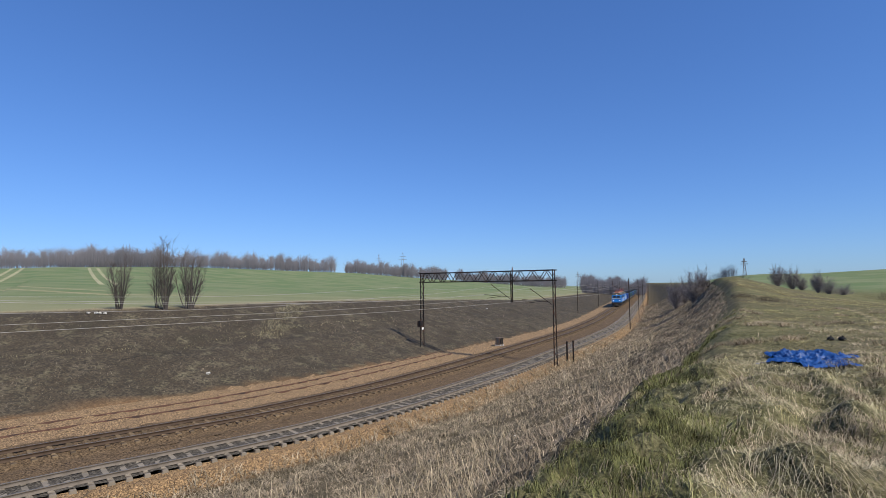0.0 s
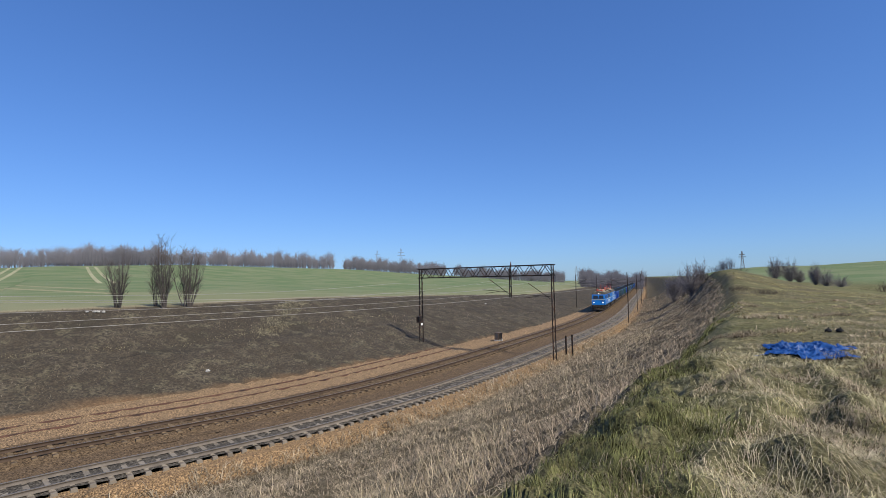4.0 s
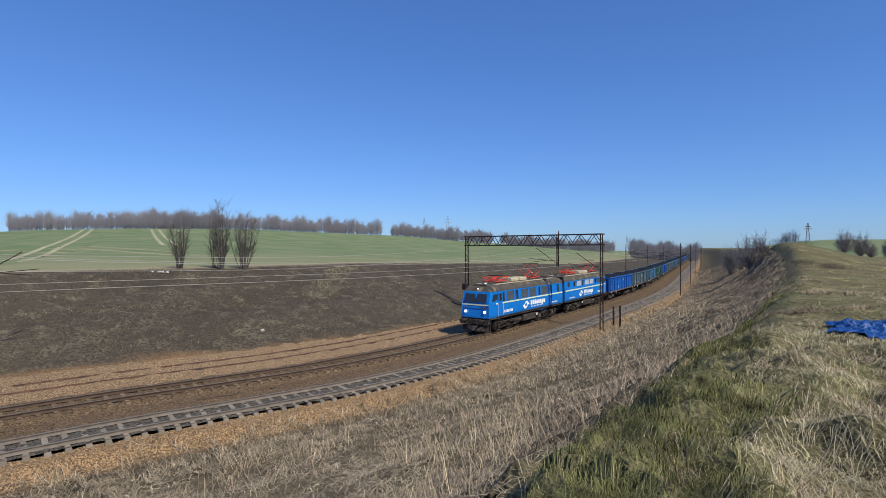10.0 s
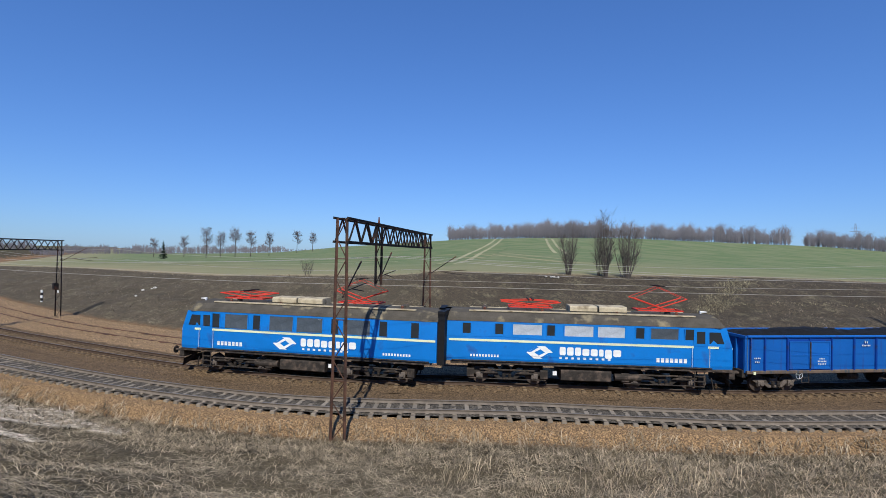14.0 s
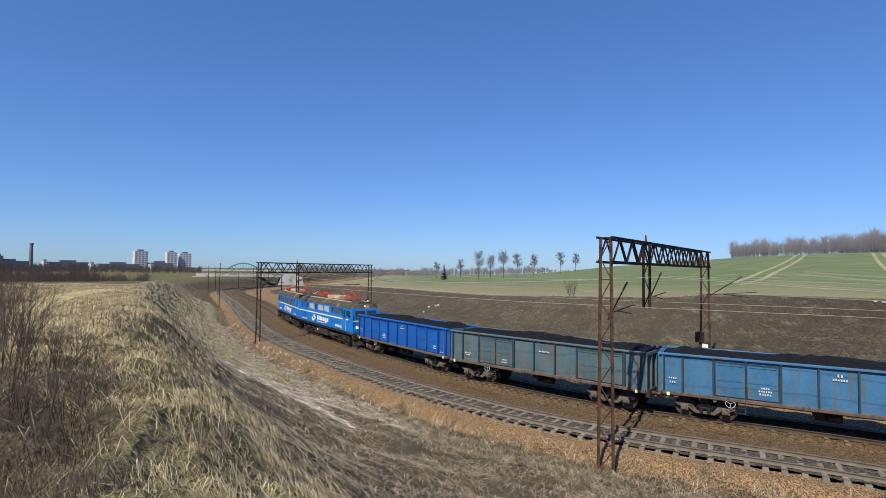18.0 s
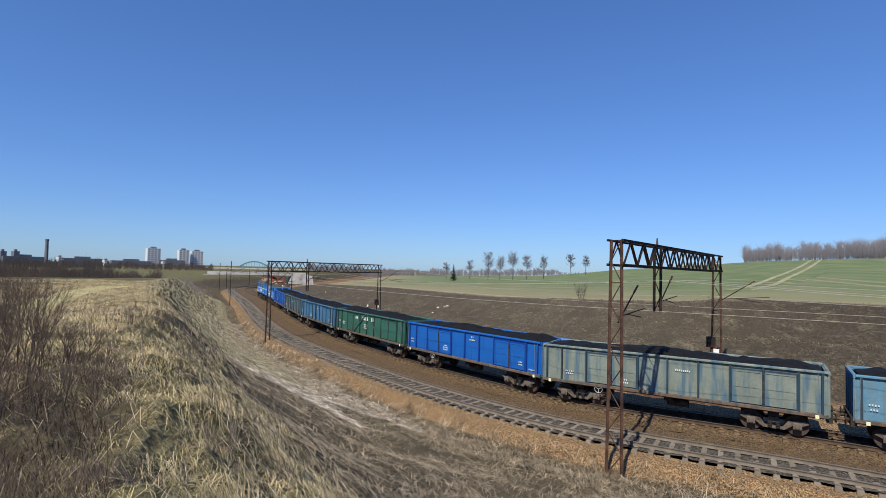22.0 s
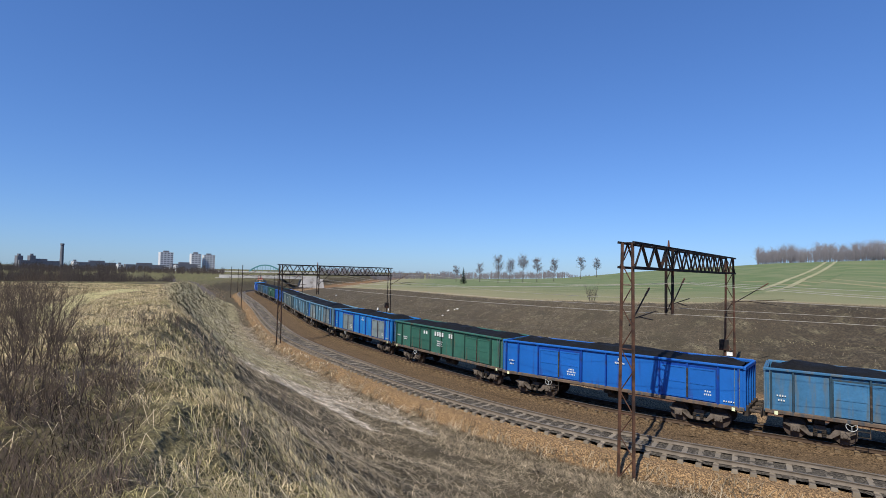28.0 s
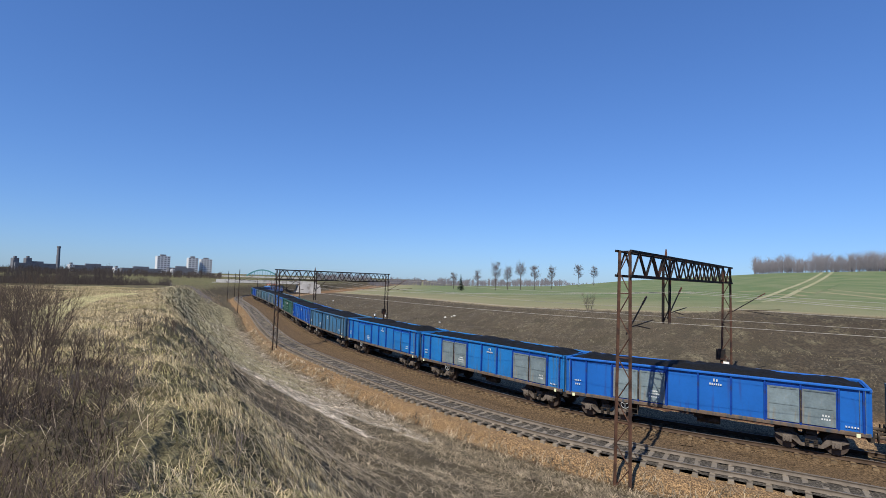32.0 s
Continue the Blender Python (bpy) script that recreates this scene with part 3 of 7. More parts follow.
sweep("ballast_between_tracks", -330, 330, 0.5, [(n, -0.215 if n < 1.5 else -0.33) for n in fine_n(1.0, 3.1)] + [(3.1, -0.34)], M["ballast_dark"], "dark oily gravel between the two tracks", "ballast", 0.03)
sweep("ballast_far_track", -330, 330, 0.35, [(n, -0.205 if n > SPACING - 0.9 else (-0.25 if n > SPACING - 1.35 else -0.33)) for n in fine_n(3.0, 7.3)] + [(7.5, -0.38)], M["ballast_dark"], "brown oil-stained stone under the far track", "ballast", 0.03)
sweep("ballast_old_bed", -330, 330, 0.5, [(n, -0.42) for n in fine_n(7.4, 15.0)] + [(15.1, -0.46), (15.5, -0.62), (15.9, -0.9)], M["ballast_old"], "orange stone of a lifted third track", "ballast", 0.05)
for n0 in (10.4, 12.3):
    sweep("old_rail", -54, 60, 1.0, [(n0 - 0.07, -0.46), (n0 - 0.035, -0.35), (n0 + 0.035, -0.35), (n0 + 0.07, -0.46)], M["steel_rust"], "rusty disused rail sunk in the old bed", "rail")
for n0, label in ((0.0, "near"), (SPACING, "far")):
    for side in (-GAUGE, GAUGE):
        rail = sweep("rail", -330, 330, 1.0, rail_profile(n0 + side), M["rail" if n0 == 0 else "rail_brown"], f"rusty steel rail of the {label} track with polished head", "rail")
        sweep("railhead", -330, 330, 1.0, [(n0 + side - 0.028, 0.001), (n0 + side + 0.028, 0.001)], M["rail_top"], "bright worn running surface", "", parent=rail)


def sleeper_mesh(name, mat):
    sh = Shape()
    sh.extrude([(-0.14, -0.06), (0.14, -0.06), (0.10, 0.155), (-0.10, 0.155)], -1.28, 1.28)
    for k in (-GAUGE, GAUGE):
        sh.box((k - 0.13, -0.08, 0.155), (k + 0.13, 0.08, 0.185))
    return sh.mesh(name, mat)


def at_line(s, n, dz=0.0, turn=0.0):
    """Pose on the line: x along the travel, y to the outer side, z up."""
    x, y, z = (float(v) for v in on_line(s, n))
    i = min(int(np.searchsorted(ARC, s)), len(ARC) - 1)
    return pose(x, y, z + dz, 0, 0, math.degrees(math.atan2(TANG[i, 1], TANG[i, 0])) + turn)


def lay_sleepers(n0, mat, label, every):
    base = thing("track_panel", label, "railway track", kind="structure")
    me = sleeper_mesh("sleeper", mat)
    near = [s for s in np.arange(-70, 90, every)]
    for s in near[:290]:
        put("sleeper", me, base, m=at_line(s, n0, -0.345) @ pose(0, 0, 0, 0, 0, 90 + random.uniform(-0.6, 0.6)))
    sh = Shape()
    for s in np.r_[np.arange(-320, -70, every), np.arange(near[-1] + every, 320, every)]:
        m = at_line(s, n0, -0.345) @ pose(0, 0, 0, 0, 0, 90)
        sh.add([m @ Vector(p) for p in ((-1.28, -0.13, 0), (1.28, -0.13, 0), (1.28, 0.13, 0), (-1.28, 0.13, 0), (-1.28, -0.1, 0.155), (1.28, -0.1, 0.155), (1.28, 0.1, 0.155), (-1.28, 0.1, 0.155))],
               [(4, 5, 6, 7), (0, 1, 5, 4), (1, 2, 6, 5), (2, 3, 7, 6), (3, 0, 4, 7)])
    put("sleepers_far_off", sh.mesh("sleepers", mat), base, kind="stuff")


# ---- overhead line ----
def lattice_post(parent, base, height, along, w0=0.62, w1=0.42, mat="steel_dark", name="post"):
    """A ladder post of two legs and crossbars; along is the unit direction of its width."""
    b, a = Vector(base), Vector(along)
    p = put(name, None, parent)
    top = b + Vector((0, 0, height))
    for k in (-0.5, 0.5):
        leg = Shape().bar(b + a * w0 * k, top + a * w1 * k, 0.10)
        put("leg", leg.mesh("leg", M[mat]), p)
    steps = max(4, int(height / 0.85))
    for i in range(1, steps + 1):
        z0, z1 = height * (i - 1) / steps, height * i / steps
        wa, wb = w0 + (w1 - w0) * (i - 1) / steps, w0 + (w1 - w0) * i / steps
        k = 0.5 if i % 2 else -0.5
        put("brace", Shape().bar(b + Vector((0, 0, z0)) + a * wa * k, b + Vector((0, 0, z1)) - a * wb * k, 0.035).mesh("brace", M[mat]), p)
        if i % 3 == 0:
            put("rung", Shape().bar(b + Vector((0, 0, z1)) - a * wb * 0.5, b + Vector((0, 0, z1)) + a * wb * 0.5, 0.04).mesh("rung", M[mat]), p)
    return p


def cantilever(parent, root, out, reach, rise=1.25):
    """A hinged arm with insulator that holds the contact wire; out is the unit direction."""
    r, o = Vector(root), Vector(out)
    arm = put("cantilever", Shape().rod(r, r + o * reach + Vector((0, 0, rise)), 0.03).mesh("arm", M["steel_dark"]), parent)
    tie = Shape().rod(r + Vector((0, 0, rise * 0.15)), r + o * (reach + 0.9) + Vector((0, 0, rise * 0.3)), 0.022)
    put("tie_rod", tie.mesh("tie", M["steel_dark"]), arm)
    ins = Shape()
    for k in range(5):
        c = r + (o + Vector((0, 0, rise / reach))) * (reach * 0.8 + 0.1 * k)
        ins.rod(c, c + (o + Vector((0, 0, rise / reach))) * 0.06, 0.05, 0.035, 8)
    put("insulator", ins.mesh("insulator", M["porcelain"]), arm, "ribbed brown insulator")
    reg = Shape().rod(r + o * reach * 0.45 + Vector((0, 0, rise * 0.2)), r + o * (reach + 0.5) + Vector((0, 0, rise * 0.05)), 0.022)
    put("steady_arm", reg.mesh("steady", M["steel_dark"]), arm)
    return arm


def gantry(s, top, n0=-3.2, n1=15.2, mat="steel_dark", base_z=-0.9, depth=1.0, near_s=None):
    m = at_line(s, 0)
    near, far = at_line(s if near_s is None else near_s, n0).translation, at_line(s, n1).translation
    across = (far - near).normalized()
    along = Vector((-across.y, across.x, 0)).normalized()
    g = thing("catenary_gantry", "rusty black lattice steel catenary gantry spanning both tracks", "gantry", group="catenary gantries")
    at = lambda n, z: near + (far - near) * ((n - n0) / (n1 - n0)) + Vector((0, 0, z))
    lattice_post(g, at(n0, base_z), top - base_z, along, mat="steel_rust" if mat == "steel_rust" else mat)
    lattice_post(g, at(n1, -0.6), top + 0.6, along, mat=mat)
    beam = put("truss_beam", None, g)
    for k, z in ((-0.3, top), (0.3, top), (-0.3, top - depth), (0.3, top - depth)):
        put("chord", Shape().bar(at(n0 - 0.15, z) + along * k, at(n1 + 0.15, z) + along * k, 0.10).mesh("chord", M["steel_dark"]), beam)
    web = lambda p, q, w: put("web_brace", Shape().bar(p, q, w).mesh("web", M["steel_dark"]), beam)
    bays = 22
    for i in range(bays):
        a, b = n0 + (n1 - n0) * i / bays, n0 + (n1 - n0) * (i + 1) / bays
        za, zb = (top, top - depth) if i % 2 else (top - depth, top)
        for k in (-0.3, 0.3):
            web(at(a, za) + along * k, at(b, zb) + along * k, 0.065)
        web(at(a, top) + along * -0.3, at(a, top) + along * 0.3, 0.035)
        web(at(a, top - depth) + along * -0.3, at(b, top - depth) + along * 0.3, 0.03)
    nd = 2.55
    drop = lattice_post(g, at(nd, top - 3.15), 3.15, along, 0.3, 0.3, mat="steel_dark", name="drop_post")
    for n, way, z in ((n0 + 0.25, 1, 5.15), (nd + 0.15, 1, 5.6), (n1 + 0.2, 1, 5.4)):
        cantilever(g, at(n, z), across * way if n < n1 else across * 0.5 - along * 0.87, 2.3, 1.5)
    put("feed_insulator", Shape().rod(at(nd - 0.1, top + 0.05), at(nd - 0.1, top + 0.42), 0.07, 0.03, 8).mesh("ins", M["porcelain"]), g)
    put("number_plate", Shape().box((-0.17, -0.015, -0.12), (0.17, 0.015, 0.12)).mesh("plate", M["white"]), g, "small white plate on the post",
        m=Matrix.Translation(at(n1, 2.2) - across * 0.08) @ at_line(s, 0).to_quaternion().to_matrix().to_4x4())
    for n, z in ((n1, -0.6),):
        mm = Matrix.Translation(at(n, z)) @ at_line(s, 0).to_quaternion().to_matrix().to_4x4()
        f = Shape().bevel_box((-0.5, -0.35, -0.5), (0.5, 0.35, -0.02), 0.05)
        put("footing", f.mesh("footing", M["concrete"]), g, "small concrete footing", m=mm)
    relay = put("relay_box", Shape().bevel_box((-0.28, -0.2, -0.35), (0.28, 0.2, 0.35), 0.03).mesh("relay", M["steel_dark"]), g, "dark switch box on the post",
                m=Matrix.Translation(at(n1, 2.75) + along * 0.35) @ at_line(s, 0).to_quaternion().to_matrix().to_4x4())
    put("conduit", Shape().rod((0, 0, -0.35), (0, 0, -3.2), 0.035).mesh("conduit", M["steel_dark"]), relay)
    return g


gantry(-54.0, 8.4, n0=-2.0, n1=14.2, near_s=-51.5)
gantry(-8.2, 8.5, n0=-2.7, n1=15.0, mat="steel_rust", near_s=-5.07)
gantry(43.5, 7.6, n0=-1.9, n1=13.5, near_s=34.0)


def mast(s, n, height=7.9, way=1):
    m = at_line(s, n)
    along = (m.to_3x3() @ Vector((1, 0, 0))).normalized()
    across = (m.to_3x3() @ Vector((0, -1, 0))).normalized()
    g = thing("catenary_mast", "dark lattice steel catenary mast beside the track", "mast", group="catenary masts")
    b = m.translation + Vector((0, 0, -0.9))
    lattice_post(g, b, height + 0.9, along, 0.5, 0.3)
    cantilever(g, m.translation + Vector((0, 0, 5.5)) + across * way * 0.15, across * way, 2.6)
    return g


for s_, n_ in ((-96, -2.2), (-126, -2.2), (-163, -2.4), (-205, -3.2), (-250, -3.2), (92, -2.6), (137, -3.2), (180, -3.2), (225, -3.2)):
    mast(s_, n_)
for s_, n_ in ((-133, 12.0), (-176, 11.2), (-215, 9.4), (-262, 9.4), (92, 9.4), (137, 9.4), (180, 9.4), (225, 9.4)):
    mast(s_, n_, way=-1)

SPANS = [-330, -262, -215, -174, -133, -96, -53, -6.5, 40, 92, 137, 180, 225, 300]


def wire(n, z, sag, r, label):
    pts = []
    for a, b in zip(SPANS, SPANS[1:]):
        for k in range(8):
            t = k / 8
            x, y, dip = on_line(a + (b - a) * t, n)
            pts.append((float(x), float(y), z + float(dip) - sag * 4 * t * (1 - t)))
    sh = Shape()
    for i, p in enumerate(pts):
        q = Vector(pts[min(i + 1, len(pts) - 1)]) - Vector(pts[max(i - 1, 0)])
        u = Vector((q.y, -q.x, 0)).normalized() * r
        sh.v += [tuple(Vector(p) + c) for c in (u, Vector((0, 0, r)), -u, Vector((0, 0, -r)))]
    sh.f = [(i * 4 + j, i * 4 + (j + 1) % 4, i * 4 + 4 + (j + 1) % 4, i * 4 + 4 + j) for i in range(len(pts) - 1) for j in range(4)]
    put("overhead_wire", sh.mesh("wire", M["cable"]), None, label, category="wire", group="overhead wires")


for n_ in (0.0, SPACING):
    wire(n_, 5.55, 0.03, 0.008, "thin copper contact wire over the track")
    wire(n_, 6.9, 0.75, 0.008, "sagging messenger wire over the track")
wire(17.3, 6.85, 0.5, 0.011, "bare feeder wire along the far posts")
wire(18.2, 5.75, 0.4, 0.011, "bare feeder wire along the far posts")

# ---- train ----
PITCH, LOCO = 14.3, 33.0
FRONT = [(0, -168.5), (3, -129.2), (6, -89.6), (8, -65.0), (9.5, -46.3), (10, -40.3), (11, -27.6), (12, -15.6), (13, -4.2), (14, 7.6), (15, 20.0), (19, 68.1), (22, 105.9), (25, 143.3), (28, 181.2), (32, 233.6)]


def front_at(t):
    """Arc length of the leading buffers, eased over the table."""
    k = np.linspace(-0.8, 0.8, 17)
    a = np.array(FRONT)
    q = np.clip(t + k, 0, 32)
    v = np.interp(q, a[:, 0], a[:, 1]) + (t + k - q) * 12.9
    w = 1 - np.abs(k) / 0.85
    return float((v * w).sum() / w.sum())


def ride(ob, behind, base):
    """Rides a vehicle along the far track, its middle so far behind the leading buffers; base is half its bogie spacing."""
    rows = []
    for i in range(65):
        t = i * 0.5
        s = front_at(t) - behind
        a, b = (Vector([float(c) for c in on_line(s + k * base, SPACING)]) for k in (-1, 1))
        d = b - a
        mid = (a + b) / 2
        rows.append((t, pose(*mid, 0, -math.degrees(math.asin(d.z / d.length)), math.degrees(math.atan2(d.y, d.x)))))
    walk(ob, rows)


CACHE = {}


def shared(key, make):
    if key not in CACHE:
        CACHE[key] = make()
    return CACHE[key]


def wheelset_mesh():
    sh = Shape()
    for y in (-0.70, 0.70):
        k = 1 if y > 0 else -1
        sh.rod((0, y, 0), (0, y + 0.13 * k, 0), 0.46, sides=20)
        sh.rod((0, y - 0.03 * k, 0), (0, y, 0), 0.485, sides=20)
        sh.rod((0, y + 0.13 * k, 0), (0, y + 0.2 * k, 0), 0.12, 0.1, 10)
    sh.rod((0, -0.7, 0), (0, 0.7, 0), 0.08, sides=8)
    return sh.mesh("wheelset", M["wheel"])


def bogie(parent, x, base=0.9, heavy=False):
    """A two-axle bogie with side frames, springs and axle boxes."""
    def frame_mesh():
        sh = Shape()
        for k in (-1, 1):
            y0, y1 = 0.93 * k, 1.07 * k
            pts = [(-base - 0.45, 0.62), (-base - 0.3, 0.72), (-0.55, 0.66), (-0.35, 0.36), (0.35, 0.36), (0.55, 0.66), (base + 0.3, 0.72), (base + 0.45, 0.62),
                   (base + 0.2, 0.50), (0.75, 0.5), (0.42, 0.24), (-0.42, 0.24), (-0.75, 0.5), (-base - 0.2, 0.50)]
            n = len(pts)
            sh.add([(a, y0, b) for a, b in pts] + [(a, y1, b) for a, b in pts], [(i, (i + 1) % n, n + (i + 1) % n, n + i) for i in range(n)] + [tuple(range(n)), tuple(range(n, 2 * n))[::-1]])
        sh.box((-0.22, -0.95, 0.5), (0.22, 0.95, 0.72))
        return sh.mesh("bogie_frame", M["under" if heavy else "bogie"])
    b = put("bogie", shared(("bogie", base), frame_mesh), parent, m=pose(x, 0, 0))
    def box_mesh():
        sh = Shape().bevel_box((-0.17, -0.08, -0.16), (0.17, 0.12, 0.17), 0.05)
        sh.rod((0, 0.1, 0), (0, 0.17, 0), 0.11, 0.09, 10)
        return sh.mesh("axle_box", M["bogie"])
    def spring_mesh():
        sh = Shape()
        for i in range(4):
            sh.rod((0, 0, i * 0.075), (0, 0, i * 0.075 + 0.05), 0.085, sides=8)
        return sh.mesh("spring", M["under"])
    for k in (-base, base):
        put("wheelset", shared("wheelset", wheelset_mesh), b, m=pose(k, 0, 0.46))
        for side in (-1, 1):
            put("axle_box", shared("axle_box", box_mesh), b, m=pose(k, 1.03 * side, 0.46, 0, 0, 0 if side > 0 else 180))
    for side in (-1, 1):
        for k in (-0.16, 0.16):
            put("spring", shared("spring", spring_mesh), b, m=pose(k, 1.1 * side, 0.30))
        if heavy:
            put("brake_rod", shared(("rod", base), lambda: Shape().rod((-base - 0.6, 0, 0.3), (base + 0.6, 0, 0.3), 0.03).rod((-base, 0.05, 0.78), (base, 0.05, 0.78), 0.05).mesh("brake_rod", M["under"])), b, m=pose(0, 1.15 * side, 0))
            for k in (-base + 0.55, base - 0.55):
                put("leaf_spring", shared("leaf", lambda: Shape().add([(-0.5, -0.05, 0.62), (0, -0.05, 0.76), (0.5, -0.05, 0.62), (0, -0.05, 0.6), (-0.5, 0.05, 0.62), (0, 0.05, 0.76), (0.5, 0.05, 0.62), (0, 0.05, 0.6)], [(0, 1, 2, 3), (7, 6, 5, 4), (0, 4, 5, 1), (1, 5, 6, 2), (2, 6, 7, 3), (3, 7, 4, 0)]).mesh("leaf", M["under"])), b, m=pose(k, 1.16 * side, 0))
            for k in (-base - 0.5, base + 0.5):
                put("sand_box", shared("sand_box", lambda: Shape().bevel_box((-0.2, -0.14, 0), (0.2, 0.14, 0.5), 0.05).mesh("sand_box", M["under"])), b, m=pose(k, 1.08 * side, 0.35))
    return b


def buffer_mesh():
    sh = Shape().rod((0, 0, 0), (0.36, 0, 0), 0.10, 0.09, 10)
    sh.rod((0.36, 0, 0), (0.36 + 0.26, 0, 0), 0.065, sides=10)
    return sh.rod((0.62, 0, 0), (0.66, 0, 0), 0.23, 0.21, 14).mesh("buffer", M["under"])


def fittings(v, half, z=1.05):
    for k in (-1, 1):
        for y in (-0.875, 0.875):
            put("buffer", shared("buffer", buffer_mesh), v, m=pose(half * k, y, z, 0, 0, 0 if k > 0 else 180))
        put("coupler", shared("coupler", lambda: Shape().rod((0, 0, 0), (0.45, 0, 0.0), 0.06).rod((0.45, 0, 0.08), (0.5, 0, -0.25), 0.05).mesh("coupler", M["under"])), v,
            m=pose(half * k, 0, z, 0, 0, 0 if k > 0 else 180))


RIBS = [-6.3, -5.45, -4.1, -2.75, -1.4, 0.0, 1.4, 2.75, 4.1, 5.45, 6.3]
HALF = 6.45


def coal_mesh(seed):
    rng = np.random.default_rng(seed)
    nx, ny = 46, 11
    x, y = np.meshgrid(np.linspace(-6.33, 6.33, nx), np.linspace(-1.33, 1.33, ny), indexing="ij")
    z = 2.98 + 0.36 * (1 - np.abs(y / 1.33) ** 2.2) * (0.75 + 0.25 * np.sin(x * 0.9 + seed)) * np.clip((6.4 - np.abs(x)) / 0.9, 0.25, 1) + rng.normal(0, 0.035, x.shape)
    i, j = np.meshgrid(np.arange(nx - 1), np.arange(ny - 1), indexing="ij")
    f = np.stack([i * ny + j, (i + 1) * ny + j, (i + 1) * ny + j + 1, i * ny + j + 1], -1).reshape(-1, 4)
    return from_arrays("coal", np.stack([x, y, z], -1).reshape(-1, 3), f, M["coal"])


def mark_mesh(w, h, mat="white"):
    return Shape().box((-w / 2, 0, -h / 2), (w / 2, 0.006, h / 2)).mesh("mark", M[mat])


def line_mesh(w, h):
    """A line of small plain bars, the size of stencilled lettering."""
    sh = Shape()
    count = max(2, int(w / 0.085))
    for i in range(count):
        x = -w / 2 + w * (i + 0.5) / count
        sh.box((x - 0.028, 0, -h / 2), (x + 0.028, 0.006, h / 2 * (1 if i % 3 else 0.7)))
    return sh.mesh("lettering", M["stencil"])


def brake_wheel_mesh():
    me = Shape()
    for i in range(18):
        a, b = (2 * math.pi * k / 18 for k in (i, i + 1))
        me.bar((0.2 * math.cos(a), 0.02, 0.2 * math.sin(a)), (0.2 * math.cos(b), 0.02, 0.2 * math.sin(b)), 0.018)
    for a in (0.5, 2.6, 4.7):
        me.bar((0, 0.02, 0), (0.2 * math.cos(a), 0.02, 0.2 * math.sin(a)), 0.016)
    return me.mesh("brake_wheel", M["stencil"])


